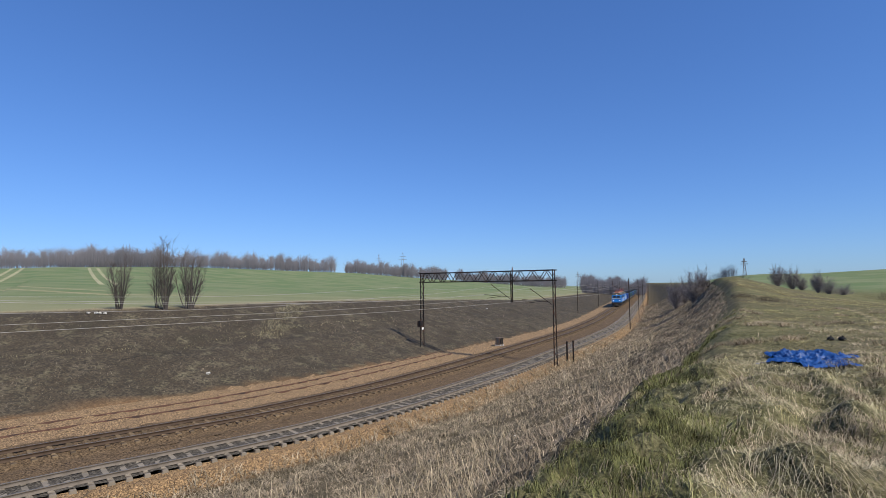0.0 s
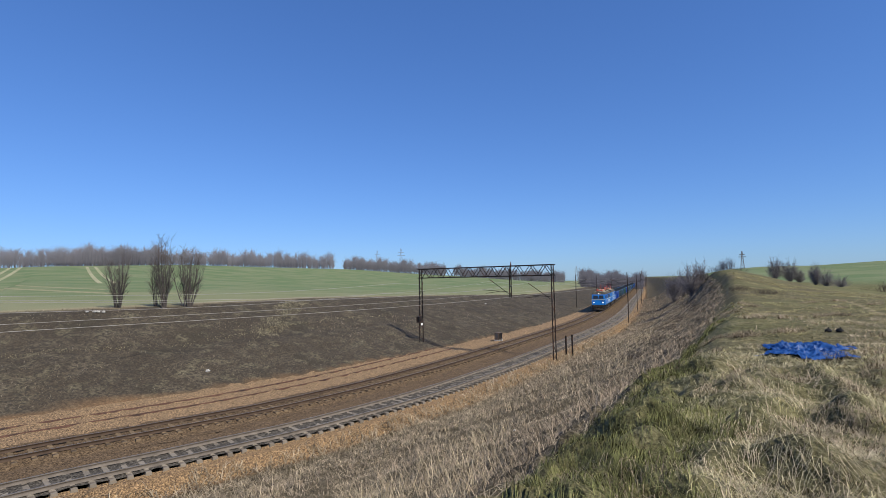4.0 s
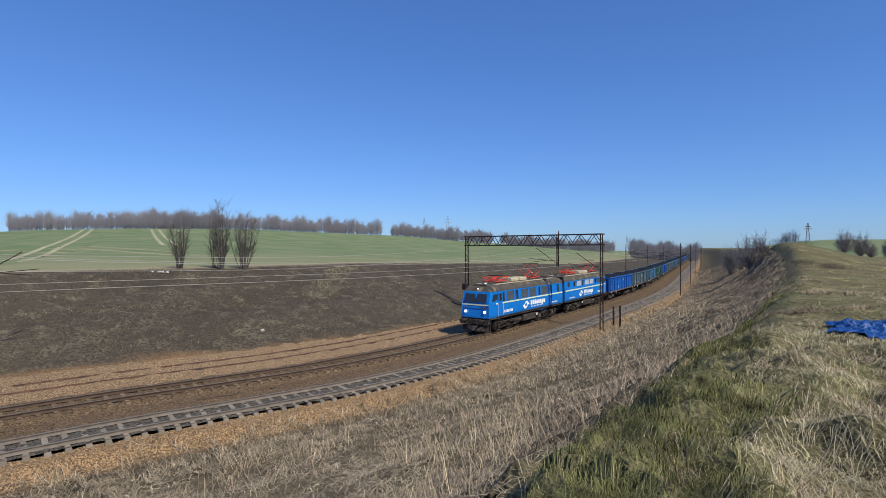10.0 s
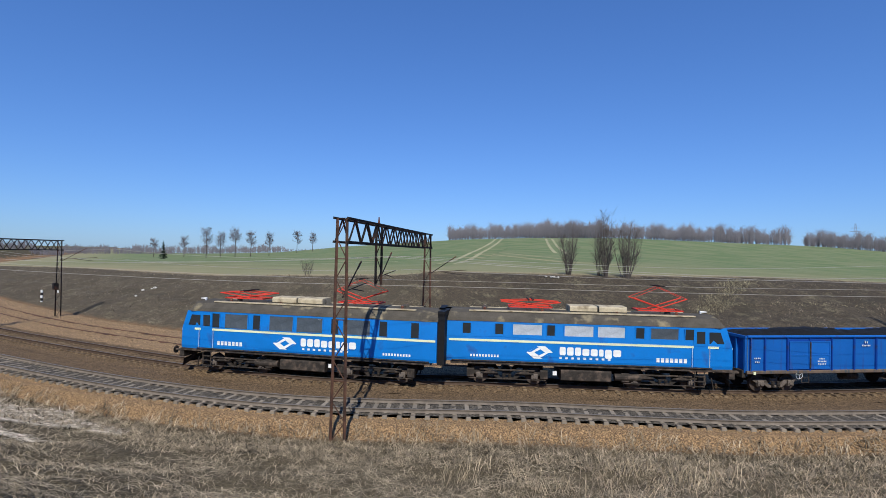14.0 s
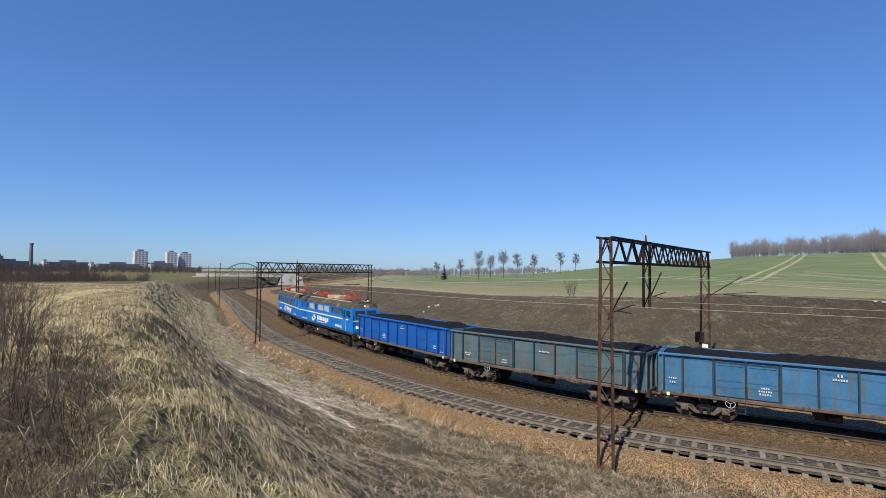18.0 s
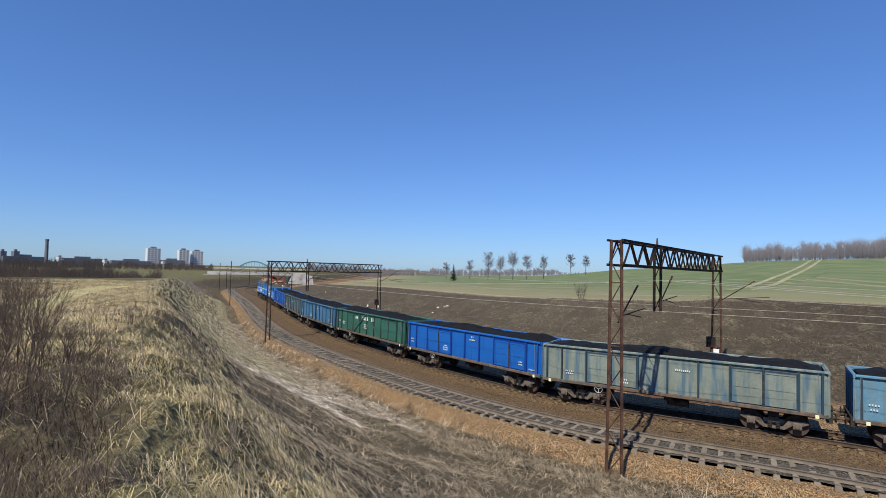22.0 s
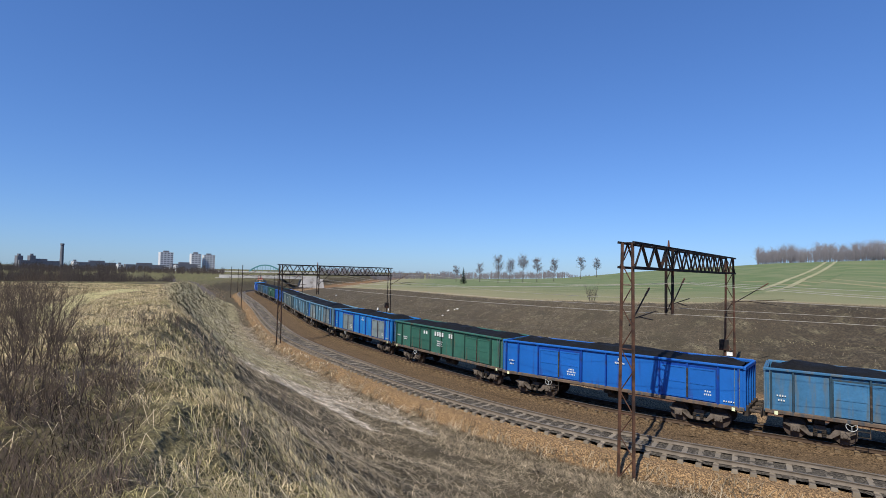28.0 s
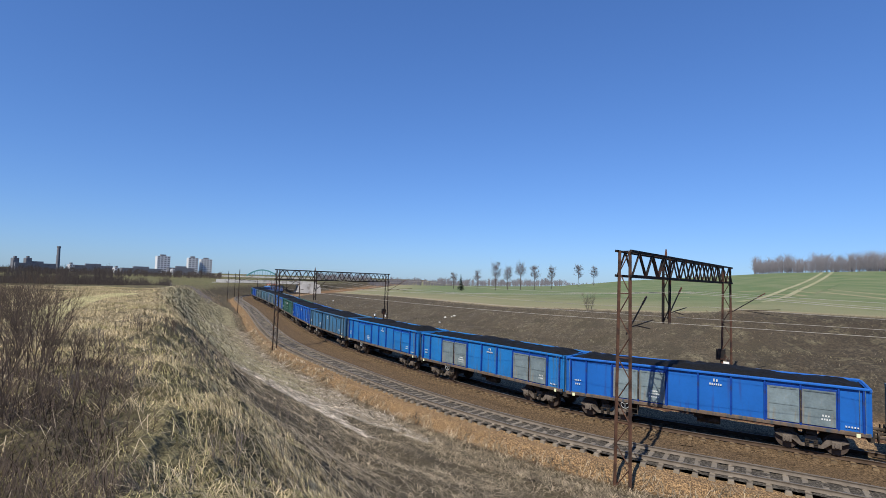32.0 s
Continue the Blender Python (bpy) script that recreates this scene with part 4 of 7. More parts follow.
def wagon(paint, doors, label, seed, marks=(), braced=False, patches=()):
    """An open coal wagon: shell with top rail, ribs, doors, underframe, bogies, load and fittings."""
    v = thing("coal_wagon", label, "freight wagon", group="coal wagons of the train")
    for k in (-1, 1):
        put("side_wall", shared(("side", paint), lambda: Shape().box((-HALF, -0.02, 1.18), (HALF, 0.02, 3.06)).mesh("side_wall", M[paint])), v, m=pose(0, 1.37 * k, 0))
    def end_mesh():
        return Shape().bevel_box((-0.03, -1.37, 1.18), (0.03, 1.37, 3.04), 0.02).mesh("end_wall", M[paint])
    end_rib = shared(("end_rib", paint), lambda: Shape().bevel_box((0.03, -0.06, 1.1), (0.13, 0.06, 2.93), 0.02).mesh("end_rib", M[paint]))
    for k in (-1, 1):
        end = put("end_wall", shared(("end", paint), end_mesh), v, m=pose(HALF * k, 0, 0, 0, 0, 0 if k > 0 else 180))
        for y in (-1.3, -0.65, 0, 0.65, 1.3):
            put("end_rib", end_rib, end, m=pose(0, y, 0))
        put("end_rail", shared(("end_rail", paint), lambda: Shape().bevel_box((0.03, -1.4, 2.93), (0.14, 1.4, 3.08), 0.02).mesh("end_rail", M[paint])), end)
    put("floor_plate", shared("floor_plate", lambda: Shape().box((-HALF, -1.36, 1.14), (HALF, 1.36, 1.2)).mesh("floor_plate", M["under"])), v)
    # Ribs take the darker paint copy that holds their shade and grime.
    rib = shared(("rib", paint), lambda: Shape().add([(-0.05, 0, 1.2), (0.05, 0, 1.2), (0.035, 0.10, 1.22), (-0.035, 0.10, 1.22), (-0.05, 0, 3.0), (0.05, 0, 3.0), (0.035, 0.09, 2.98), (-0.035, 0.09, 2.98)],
                                                     [(0, 3, 2, 1), (4, 5, 6, 7), (1, 2, 6, 5), (2, 3, 7, 6), (3, 0, 4, 7)]).mesh("rib", M[{"wagon_blue": "rib_shade_navy", "wagon_sky": "rib_shade_navy", "wagon_green": "rib_shade_green"}.get(paint, "rib_shade_blue")]))
    topr = shared(("top", paint), lambda: Shape().bevel_box((-HALF - 0.05, -0.05, 2.99), (HALF + 0.05, 0.12, 3.11), 0.03).mesh("top_rail", M[paint]))
    sill = shared(("sill", paint), lambda: Shape().bevel_box((-HALF - 0.08, -0.04, 1.06), (HALF + 0.08, 0.10, 1.24), 0.03).mesh("sill", M["sill"]))
    def door_mesh():
        sh = Shape()
        sh.bevel_box((-0.60, 0.0, 1.30), (0.60, 0.06, 2.80), 0.015)
        for a, b in (((-0.60, 0.06, 1.30), (-0.54, 0.085, 2.80)), ((0.54, 0.06, 1.30), (0.60, 0.085, 2.80)), ((-0.54, 0.06, 2.73), (0.54, 0.085, 2.80)), ((-0.54, 0.06, 1.30), (0.54, 0.085, 1.38)), ((-0.54, 0.06, 2.02), (0.54, 0.08, 2.08))):
            sh.box(a, b)
        return sh.mesh("door", M[doors])
    hinge = shared("hinge", lambda: Shape().box((-0.035, 0.05, 1.35), (0.035, 0.105, 2.75)).mesh("door_bar", M["under"]))
    for k in (-1, 1):
        side = pose(0, 1.39 * k, 0, 0, 0, 0 if k > 0 else 180)
        for x in RIBS:
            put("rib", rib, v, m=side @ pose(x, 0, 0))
        put("top_rail", topr, v, m=side)
        put("side_sill", sill, v, m=side)
        for x in (-4.1, 2.75):
            put("door_frame", shared(("door_frame", paint), lambda: Shape().box((-1.32, 0, 1.24), (1.32, 0.04, 2.88)).mesh("door_frame", M[{"wagon_blue": "rib_shade_navy", "wagon_sky": "rib_shade_navy", "wagon_green": "rib_shade_green"}.get(paint, "rib_shade_blue")])), v, "dark frame round the doors in shaded grimy rib colour", m=side @ pose(x, 0, 0))
            for d in (-0.65, 0.65):
                dr = put("door", shared(("door", doors), door_mesh), v, m=side @ pose(x + d, 0, 0))
            put("lock_bar", hinge, v, m=side @ pose(x, 0.02, 0))
        for x0, x1, mat in patches:
            put("patch_panel", shared(("patch", x0, x1, mat), lambda: Shape().box((x0, 0, 1.27), (x1, 0.028, 2.97)).mesh("patch", M[mat])), v, "repainted side panel", m=side)
        for x, z, w, h in marks:
            put("marking", shared(("mark", w, h), lambda: line_mesh(w, h) if h < 0.25 else mark_mesh(w, h, "stencil")), v, "white stencilled lettering line", m=side @ pose(-x, 0.055, z))
        put("brake_wheel", shared("brake_wheel", brake_wheel_mesh), v, "pale brake handwheel", m=side @ pose(3.4, 0.06, 0.98))
        step = Shape()
        for x in (-0.22, 0.22):
            step.bar((x, 0, 1.1), (x, 0.02, 0.55), 0.03)
        for z in (0.58, 0.82):
            step.bar((-0.22, 0.02, z), (0.22, 0.02, z), 0.035)
        put("step", shared("step", lambda: step.mesh("step", M["under"])), v, m=side @ pose(3.0, 0.02, 0))
        for x in (-HALF + 0.1, HALF - 0.1):
            put("grab_ladder", shared("ladder", lambda: Shape().bar((0, 0.13, 1.2), (0, 0.13, 3.0), 0.014).bar((0.2, 0.13, 1.2), (0.2, 0.13, 3.0), 0.014).mesh("ladder", M["door_grey"])), v, m=side @ pose(x, 0, 0))
        for x in (-HALF + 0.35, HALF - 0.35):
            put("end_plate", shared("end_plate", lambda: mark_mesh(0.14, 0.16, "stripe")), v, "small pale yellow plate", m=side @ pose(x, 0.12, 1.12))
        if braced:
            for x in (-1.4, 1.4):
                br = Shape().bar((x - 1.2 * (1 if x < 0 else -1), 0.10, 1.25), (x + 1.25 * (1 if x < 0 else -1), 0.10, 3.0), 0.07)
                put("diagonal_brace", br.mesh("brace", M[paint]), v, m=side)
    def under_mesh():
        sh = Shape()
        for y in (-0.35, 0.35):
            sh.box((-HALF - 0.1, y - 0.07, 0.82), (HALF + 0.1, y + 0.07, 1.14))
        sh.box((-HALF - 0.22, -1.3, 0.86), (-HALF, 1.3, 1.24)).box((HALF, -1.3, 0.86), (HALF + 0.22, 1.3, 1.24))
        for x in (-4.5, 0, 4.5):
            sh.box((x - 0.2, -1.2, 0.82), (x + 0.2, 1.2, 1.12))
        return sh.mesh("underframe", M["under"])
    put("underframe", shared("underframe", under_mesh), v)
    put("brake_cylinder", shared("brake_cyl", lambda: Shape().rod((-0.9, 0.7, 0.72), (0.1, 0.7, 0.72), 0.2, sides=12).mesh("tank", M["under"])), v)
    for x in (-4.5, 4.5):
        bogie(v, x)
    fittings(v, HALF + 0.05)
    put("coal_load", shared(("coal", seed % 4), lambda: coal_mesh(seed % 4)), v, "black heaped coal")
    return v


SMALL = ((-5.0, 1.75, 0.5, 0.08), (-5.0, 1.62, 0.4, 0.08), (-2.1, 1.65, 0.35, 0.08), (-2.1, 1.5, 0.45, 0.08), (0.7, 2.45, 0.7, 0.09))
CARGO = ((-2.0, 1.85, 0.35, 0.08), (-2.0, 1.71, 0.55, 0.08), (-2.0, 1.57, 0.5, 0.08), (0.75, 2.55, 0.55, 0.09), (0.75, 2.74, 0.25, 0.14), (5.0, 1.75, 0.3, 0.08), (5.0, 1.6, 0.35, 0.08), (-5.9, 1.9, 0.4, 0.08), (-5.9, 1.7, 0.3, 0.08), (5.9, 1.42, 0.5, 0.07))
LETTERS = tuple((x, 2.62, 0.2, 0.3) for x in (-2.2, -1.9, -0.75, -0.45, -0.15, 0.15, 1.0, 1.3)) + ((-0.2, 2.1, 0.7, 0.1), (-0.2, 1.95, 0.6, 0.1), (-0.2, 1.8, 0.7, 0.1), (-5.9, 2.0, 0.45, 0.1), (-4.9, 1.95, 0.6, 0.1), (-4.9, 1.8, 0.5, 0.1))
CONSIST = [  # paint, door paint, label, markings, braced, repainted panels
    ("wagon_blue", "wagon_blue", "bright blue open wagon heaped with coal", CARGO, False),
    ("wagon_teal", "wagon_teal", "grey-teal weathered open wagon heaped with coal", SMALL, False),
    ("wagon_mid", "wagon_mid", "faded mid-blue open wagon heaped with coal", CARGO, False),
    ("wagon_green", "wagon_green", "bottle-green open wagon with diagonal braces and white letter blocks", LETTERS, True),
    ("wagon_blue", "wagon_blue", "clean bright blue open wagon heaped with coal", CARGO, False),
    ("wagon_grey", "wagon_grey", "stained grey-green open wagon with flaking paint", SMALL, False),
    ("wagon_light", "wagon_light", "pale blue sun-bleached open wagon with coal", CARGO, False),
    ("wagon_light", "door_grey", "pale grey-blue open wagon with bright blue end panels", CARGO, False, ((4.82, 5.38, "wagon_blue"), (-6.24, -5.5, "wagon_blue"), (-5.4, -4.15, "wagon_blue"))),
    ("wagon_sky", "door_grey", "bright blue open wagon with bare grey doors", CARGO, False),
    ("wagon_green", "wagon_green", "dark green open wagon with rusty patches", LETTERS, False),
    ("wagon_blue", "wagon_blue", "clean bright blue open wagon heaped with coal", CARGO, False),
    ("wagon_mid", "wagon_mid", "dusty faded blue open wagon with coal", CARGO, False),
    ("wagon_sky", "wagon_sky", "worn bright blue open wagon heaped with coal", CARGO, False),
    ("wagon_sky", "door_grey", "blue open wagon with pale grey replacement doors", CARGO, False),
    ("wagon_blue", "door_grey", "bright blue open wagon with pale grey doors", CARGO, False),
    ("wagon_grey", "wagon_teal", "grey-green weathered open wagon with coal", SMALL, False),
    ("wagon_mid", "wagon_mid", "faded blue open wagon heaped with coal", CARGO, False)]
CONSIST += [CONSIST[k] for k in (2, 0, 6, 1, 4, 7, 5, 2, 0, 8)]

# ---- locomotive ----
LEN, STRETCH = 14.4, 1.069
WINDOWS = [(2.02, 0.44, "glass"), (2.8, 1.32, "blind"), (4.45, 0.40, "glass"), (5.4, 1.32, "blind"), (6.95, 1.42, "blind"), (8.86, 0.38, "glass"), (9.5, 1.45, "blind"), (11.45, 0.40, "glass"), (13.1, 0.40, "glass")]


def body_profile(grow=0.0):
    g = grow
    return [(1.42 + g, 1.12), (1.46 + g, 1.3), (1.46 + g, 2.3), (1.40 + g, 3.3), (-1.40 - g, 3.3), (-1.46 - g, 2.3), (-1.46 - g, 1.3), (-1.42 - g, 1.12)]


def loco_section(cab_raised):
    """One half of the twin locomotive, cab at +x; x runs from the inner end 0 to the cab front. cab_raised: the pantograph nearer the cab is up."""
    v = thing("locomotive_section", "bright blue electric locomotive half with pale yellow waist stripe", "locomotive", group="halves of the twin locomotive")
    b = M["loco_blue"]
    prof = body_profile()
    sh = Shape()
    n = len(prof)
    rings = []
    for x, inset, back in ((-0.02, 0, 0), (LEN - 1.1, 0, 0), (LEN - 0.12, 0.10, 0.30)):
        ring = []
        for y, z in prof:
            k = max(0.0, (z - 2.2) / 1.1)
            ring.append((x - back * k, y * (1 - inset * 0.9), z))
        rings.append(ring)
    for ring in rings:
        sh.v += ring
    for i in range(len(rings) - 1):
        sh.f += [(i * n + j, (i + 1) * n + j, (i + 1) * n + (j + 1) % n, i * n + (j + 1) % n) for j in range(n)]
    sh.f += [tuple(range(n)), tuple(range(2 * n, 3 * n))[::-1]]
    body = put("body", sh.mesh("body", b), v)
    roof = Shape().extrude([(1.42, 3.3), (1.34, 3.5), (1.05, 3.74), (0.5, 3.86), (-0.5, 3.86), (-1.05, 3.74), (-1.34, 3.5), (-1.42, 3.3)], -0.06, LEN - 0.75)
    roof.add([(LEN - 0.75, 1.42, 3.3), (LEN - 0.75, 1.05, 3.74), (LEN - 0.75, -1.05, 3.74), (LEN - 0.75, -1.42, 3.3), (LEN - 0.42, 1.2, 3.3), (LEN - 0.62, 0.8, 3.6), (LEN - 0.62, -0.8, 3.6), (LEN - 0.42, -1.2, 3.3)],
             [(0, 4, 5, 1), (1, 5, 6, 2), (2, 6, 7, 3), (4, 7, 6, 5)])
    put("roof", roof.mesh("roof", M["loco_roof"]), v, "sooty dark roof with cream dust")
    put("frame_beam", Shape().box((0.3, -1.4, 0.98), (LEN - 0.15, 1.4, 1.12)).mesh("frame", M["under"]), v)
    put("gangway", Shape().box((-0.35, -0.75, 1.1), (-0.02, 0.75, 3.45)).mesh("gangway", M["black"]), v, "black rubber gangway between the halves")
    put("gangway_rim", Shape().box((-0.38, -1.32, 1.0), (-0.03, -0.75, 3.72)).box((-0.38, 0.75, 1.0), (-0.03, 1.32, 3.72)).box((-0.38, -1.32, 3.6), (-0.03, 1.32, 3.86)).mesh("rim", M["black"]), v)
    for k in (-1, 1):
        side = lambda x, z, out=0.006: Matrix.Translation((x, (1.46 + out) * k, z)) @ pose(0, 0, 0, 0, 0, 0 if k > 0 else 180)
        tilt = lambda x, z: Matrix.Translation((x, (1.432 + 0.006) * k, z)) @ pose(0, 0, 0, 3.4 * k, 0, 0 if k > 0 else 180)
        put("waist_stripe", Shape().box((-(LEN - 0.9) / 2, 0, -0.06), ((LEN - 1.2) / 2, 0.006, 0.06)).mesh("stripe", M["stripe"]), v, "pale yellow waist stripe", m=side((LEN - 0.8) / 2, 2.28))
        put("skirt_line", Shape().box((-(LEN - 1.5) / 2, 0, -0.03), ((LEN - 1.5) / 2, 0.006, 0.03)).mesh("line", M["under"]), v, m=side((LEN - 0.8) / 2, 1.17))
        for x0, w, mat in WINDOWS:
            # Three panes of the rear half carry the painted sky reflection.
            if k < 0 and cab_raised and x0 in (5.4, 6.95, 9.5):
                mat = "pane_sky_sheen"
            x = LEN - x0 - w / 2
            wn = put("window", shared(("win", w, mat), lambda: Shape().box((-w / 2, 0, -0.40), (w / 2, 0.012, 0.40)).mesh("pane", M[mat])), v, m=tilt(x, 2.80))
            fr = Shape()
            for a, c in (((-w / 2 - 0.05, 0, -0.45), (w / 2 + 0.05, 0.02, -0.40)), ((-w / 2 - 0.05, 0, 0.40), (w / 2 + 0.05, 0.02, 0.44)), ((-w / 2 - 0.05, 0, -0.40), (-w / 2, 0.02, 0.40)), ((w / 2, 0, -0.40), (w / 2 + 0.05, 0.02, 0.40))):
                fr.box(a, c)
            put("window_frame", shared(("frame", w), lambda: fr.mesh("frame", M["loco_blue"])), wn)
        d = put("cab_door", Shape().box((-0.34, 0, -1.0), (0.34, 0.02, 1.05)).mesh("cab_door", b), v, m=side(LEN - 1.72, 2.22))
        put("door_pane", Shape().box((-0.2, 0.02, 0.25), (0.2, 0.03, 0.88)).mesh("pane", M["glass"]), d)
        put("handrail", Shape().rod((-0.42, 0.05, -1.0), (-0.42, 0.05, 0.1), 0.010).rod((0.42, 0.05, -1.0), (0.42, 0.05, 0.1), 0.010).mesh("rail", M["white"]), d)
        put("cab_window", Shape().add([(-0.38, 0, -0.3), (0.36, -0.06, -0.3), (0.16, -0.05, 0.3), (-0.38, 0, 0.3), (-0.38, 0.015, -0.3), (0.36, -0.045, -0.3), (0.16, -0.035, 0.3), (-0.38, 0.015, 0.3)],
                                      [(0, 1, 2, 3), (7, 6, 5, 4), (0, 4, 5, 1), (1, 5, 6, 2), (2, 6, 7, 3), (3, 7, 4, 0)]).mesh("pane", M["glass"]), v,
            m=Matrix.Translation((LEN - 0.92, 1.44 * k, 2.78)) @ Matrix.Diagonal((1, k, 1, 1)))
        # emblem: a white eye with a dark swirl, then plain blocks where the lettering stands
        lozenge = [(-0.66, 0.02), (-0.28, 0.34), (0.10, 0.34), (0.30, 0.22), (0.66, -0.02), (0.28, -0.34), (-0.10, -0.34), (-0.30, -0.22)]
        e = put("emblem", Shape().add([(x, 0.004, z) for x, z in lozenge], [tuple(range(8))]).mesh("emblem", M["white"]), v, "white lozenge emblem", m=side(LEN - 6.3 if k > 0 else LEN - 9.6, 1.72))
        put("emblem_core", Shape().add([(-0.26, 0.008, 0.0), (-0.04, 0.008, 0.17), (0.26, 0.008, 0.0), (0.04, 0.008, -0.17)], [(0, 1, 2, 3)]).mesh("core", b), e)
        for q in (-1, 1):
            put("emblem_tail", Shape().add([(0.02 * q, 0.008, 0.30 * q), (0.16 * q, 0.008, 0.31 * q), (0.62 * q, 0.008, 0.0), (0.42 * q, 0.008, 0.02 * q)], [(0, 1, 2, 3)]).mesh("tail", b), e)
        run = 0.0
        for w, h, z in ((0.30, 0.44, 1.83), (0.32, 0.44, 1.83), (0.30, 0.44, 1.83), (0.34, 0.37, 1.80), (0.34, 0.37, 1.80), (0.22, 0.37, 1.80), (0.34, 0.48, 1.74), (0.38, 0.37, 1.80)):
            x = LEN - 8.6 + run + w / 2 if k < 0 else LEN - 7.2 - run - w / 2
            run += w + 0.07
            put("letter_block", shared(("blk", w, h), lambda: Shape().add([(q * w / 2, y, r * h / 2) for y in (0, 0.006) for q, r in ((-0.7, -1), (0.7, -1), (1, -0.7), (1, 0.7), (0.7, 1), (-0.7, 1), (-1, 0.7), (-1, -0.7))],
                                                                       [tuple(range(8)), tuple(range(15, 7, -1))]).mesh("mark", M["white"])), v, "white lettering block", m=side(x, z))
        for i in range(9):
            put("letter_block", shared("tick", lambda: mark_mesh(0.13, 0.11)), v, "small white lettering block", m=side(LEN - 7.35 - i * 0.3 if k > 0 else LEN - 8.55 + i * 0.3, 1.46))
        for i in range(7):
            put("number_block", shared("num", lambda: mark_mesh(0.15, 0.22)), v, "white number block", m=side(LEN - 2.45 - i * 0.22, 1.52))
        for i in range(10):
            put("number_block", shared("num_s", lambda: mark_mesh(0.09, 0.13)), v, "small white number block", m=side(LEN - 11.7 - i * 0.15, 1.45))
    for x in (LEN - 2.9, LEN - 9.1):
        put("roof_lamp_plate", shared("sq", lambda: mark_mesh(0.16, 0.16)), v, m=Matrix.Translation((x + 0.9, 1.425, 3.05)))
    # cab front
    for y in (-0.62, 0.62):
        put("windscreen", Shape().add([(0, -0.5, -0.34), (0, 0.5, -0.34), (-0.19, 0.46, 0.33), (-0.19, -0.46, 0.33), (0.03, -0.5, -0.34), (0.03, 0.5, -0.34), (-0.16, 0.46, 0.33), (-0.16, -0.46, 0.33)],
                                      [(0, 3, 2, 1), (4, 5, 6, 7), (0, 1, 5, 4), (1, 2, 6, 5), (2, 3, 7, 6), (3, 0, 4, 7)]).mesh("windscreen", M["glass"]), v, m=Matrix.Translation((LEN - 0.185, y * 0.9, 2.78)))
        put("headlight", shared("headlight", lambda: Shape().rod((0, 0, 0), (0.08, 0, 0), 0.12, 0.11, 14).mesh("headlight", M["lamp"])), v, "lit round headlight", m=Matrix.Translation((LEN - 0.13, y * 1.5, 1.62)))
        put("tail_lamp", shared("tail_lamp", lambda: Shape().rod((0, 0, 0), (0.05, 0, 0), 0.09, sides=10).mesh("tail", M["sign_red"])), v, m=Matrix.Translation((LEN - 0.13, y * 1.5, 1.95)))
    put("headlight", CACHE["headlight"], v, "lit round headlight", m=Matrix.Translation((LEN - 0.62, 0, 3.45)))
    put("front_stripe", Shape().box((0, -1.3, 2.16), (0.02, 1.3, 2.26)).mesh("stripe", M["stripe"]), v, m=Matrix.Translation((LEN - 0.13, 0, 0)))
    put("buffer_beam", Shape().bevel_box((LEN - 0.3, -1.35, 0.75), (LEN - 0.02, 1.35, 1.14), 0.04).mesh("beam", M["under"]), v)
    put("snow_plough", Shape().add([(LEN - 0.2, -1.3, 0.2), (LEN + 0.25, 0, 0.2), (LEN - 0.2, 1.3, 0.2), (LEN - 0.25, -1.3, 0.65), (LEN + 0.05, 0, 0.65), (LEN - 0.25, 1.3, 0.65)],
                                   [(0, 1, 4, 3), (1, 2, 5, 4), (3, 4, 1, 0), (4, 5, 2, 1)]).mesh("plough", M["under"]), v)
    put("whistle", Shape().rod((LEN - 1.0, 0.5, 3.7), (LEN - 1.0, 0.5, 3.95), 0.04).rod((LEN - 1.05, 0.5, 3.95), (LEN - 0.7, 0.5, 3.95), 0.07, 0.03).mesh("whistle", M["white"]), v)
    # running gear
    for x in (3.2, LEN - 3.4):
        bogie(v, x, 1.5, heavy=True)
    put("battery_box", Shape().bevel_box((LEN / 2 - 1.3, -1.35, 0.36), (LEN / 2 + 1.2, 1.35, 0.95), 0.06).mesh("box", M["under"]), v)
    for k in (-1, 1):
        put("white_panel", shared("sq2", lambda: mark_mesh(0.22, 0.22)), v, m=pose(LEN / 2 - 1.6, 1.3 * k, 0.75, 0, 0, 0 if k > 0 else 180))
    for y in (-0.875, 0.875):
        put("buffer", shared("buffer", buffer_mesh), v, m=pose(LEN - 0.05, y, 1.05))
    # roof gear
    for x0, x1 in ((LEN - 6.5, LEN - 5.1), (LEN - 8.0, LEN - 6.6)):
        put("roof_box", Shape().bevel_box((x0, -0.62, 3.84), (x1, 0.62, 4.2), 0.08).mesh("roof_box", M["cream"]), v, "cream resistor box on the roof")
    for y in (-1.3, 1.3):
        put("roof_gutter", Shape().bevel_box((0.6, y - 0.05, 3.36), (LEN - 1.2, y + 0.05, 3.43), 0.02).mesh("gutter", M["cream"]), v, "dusty cream gutter along the roof edge")
    put("roof_walkway", Shape().box((1.2, -0.95, 3.80), (LEN - 1.8, -0.7, 3.86)).box((1.2, 0.7, 3.80), (LEN - 1.8, 0.95, 3.86)).mesh("walkway", M["cream"]), v, "pale dusty roof walkway")
    for x in (2.0, LEN - 3.0):
        for y in (-0.35, 0.35):
            put("roof_vent", Shape().rod((x, y, 3.84), (x, y, 4.0), 0.16, 0.13, 10).mesh("vent", M["loco_roof"]), v)
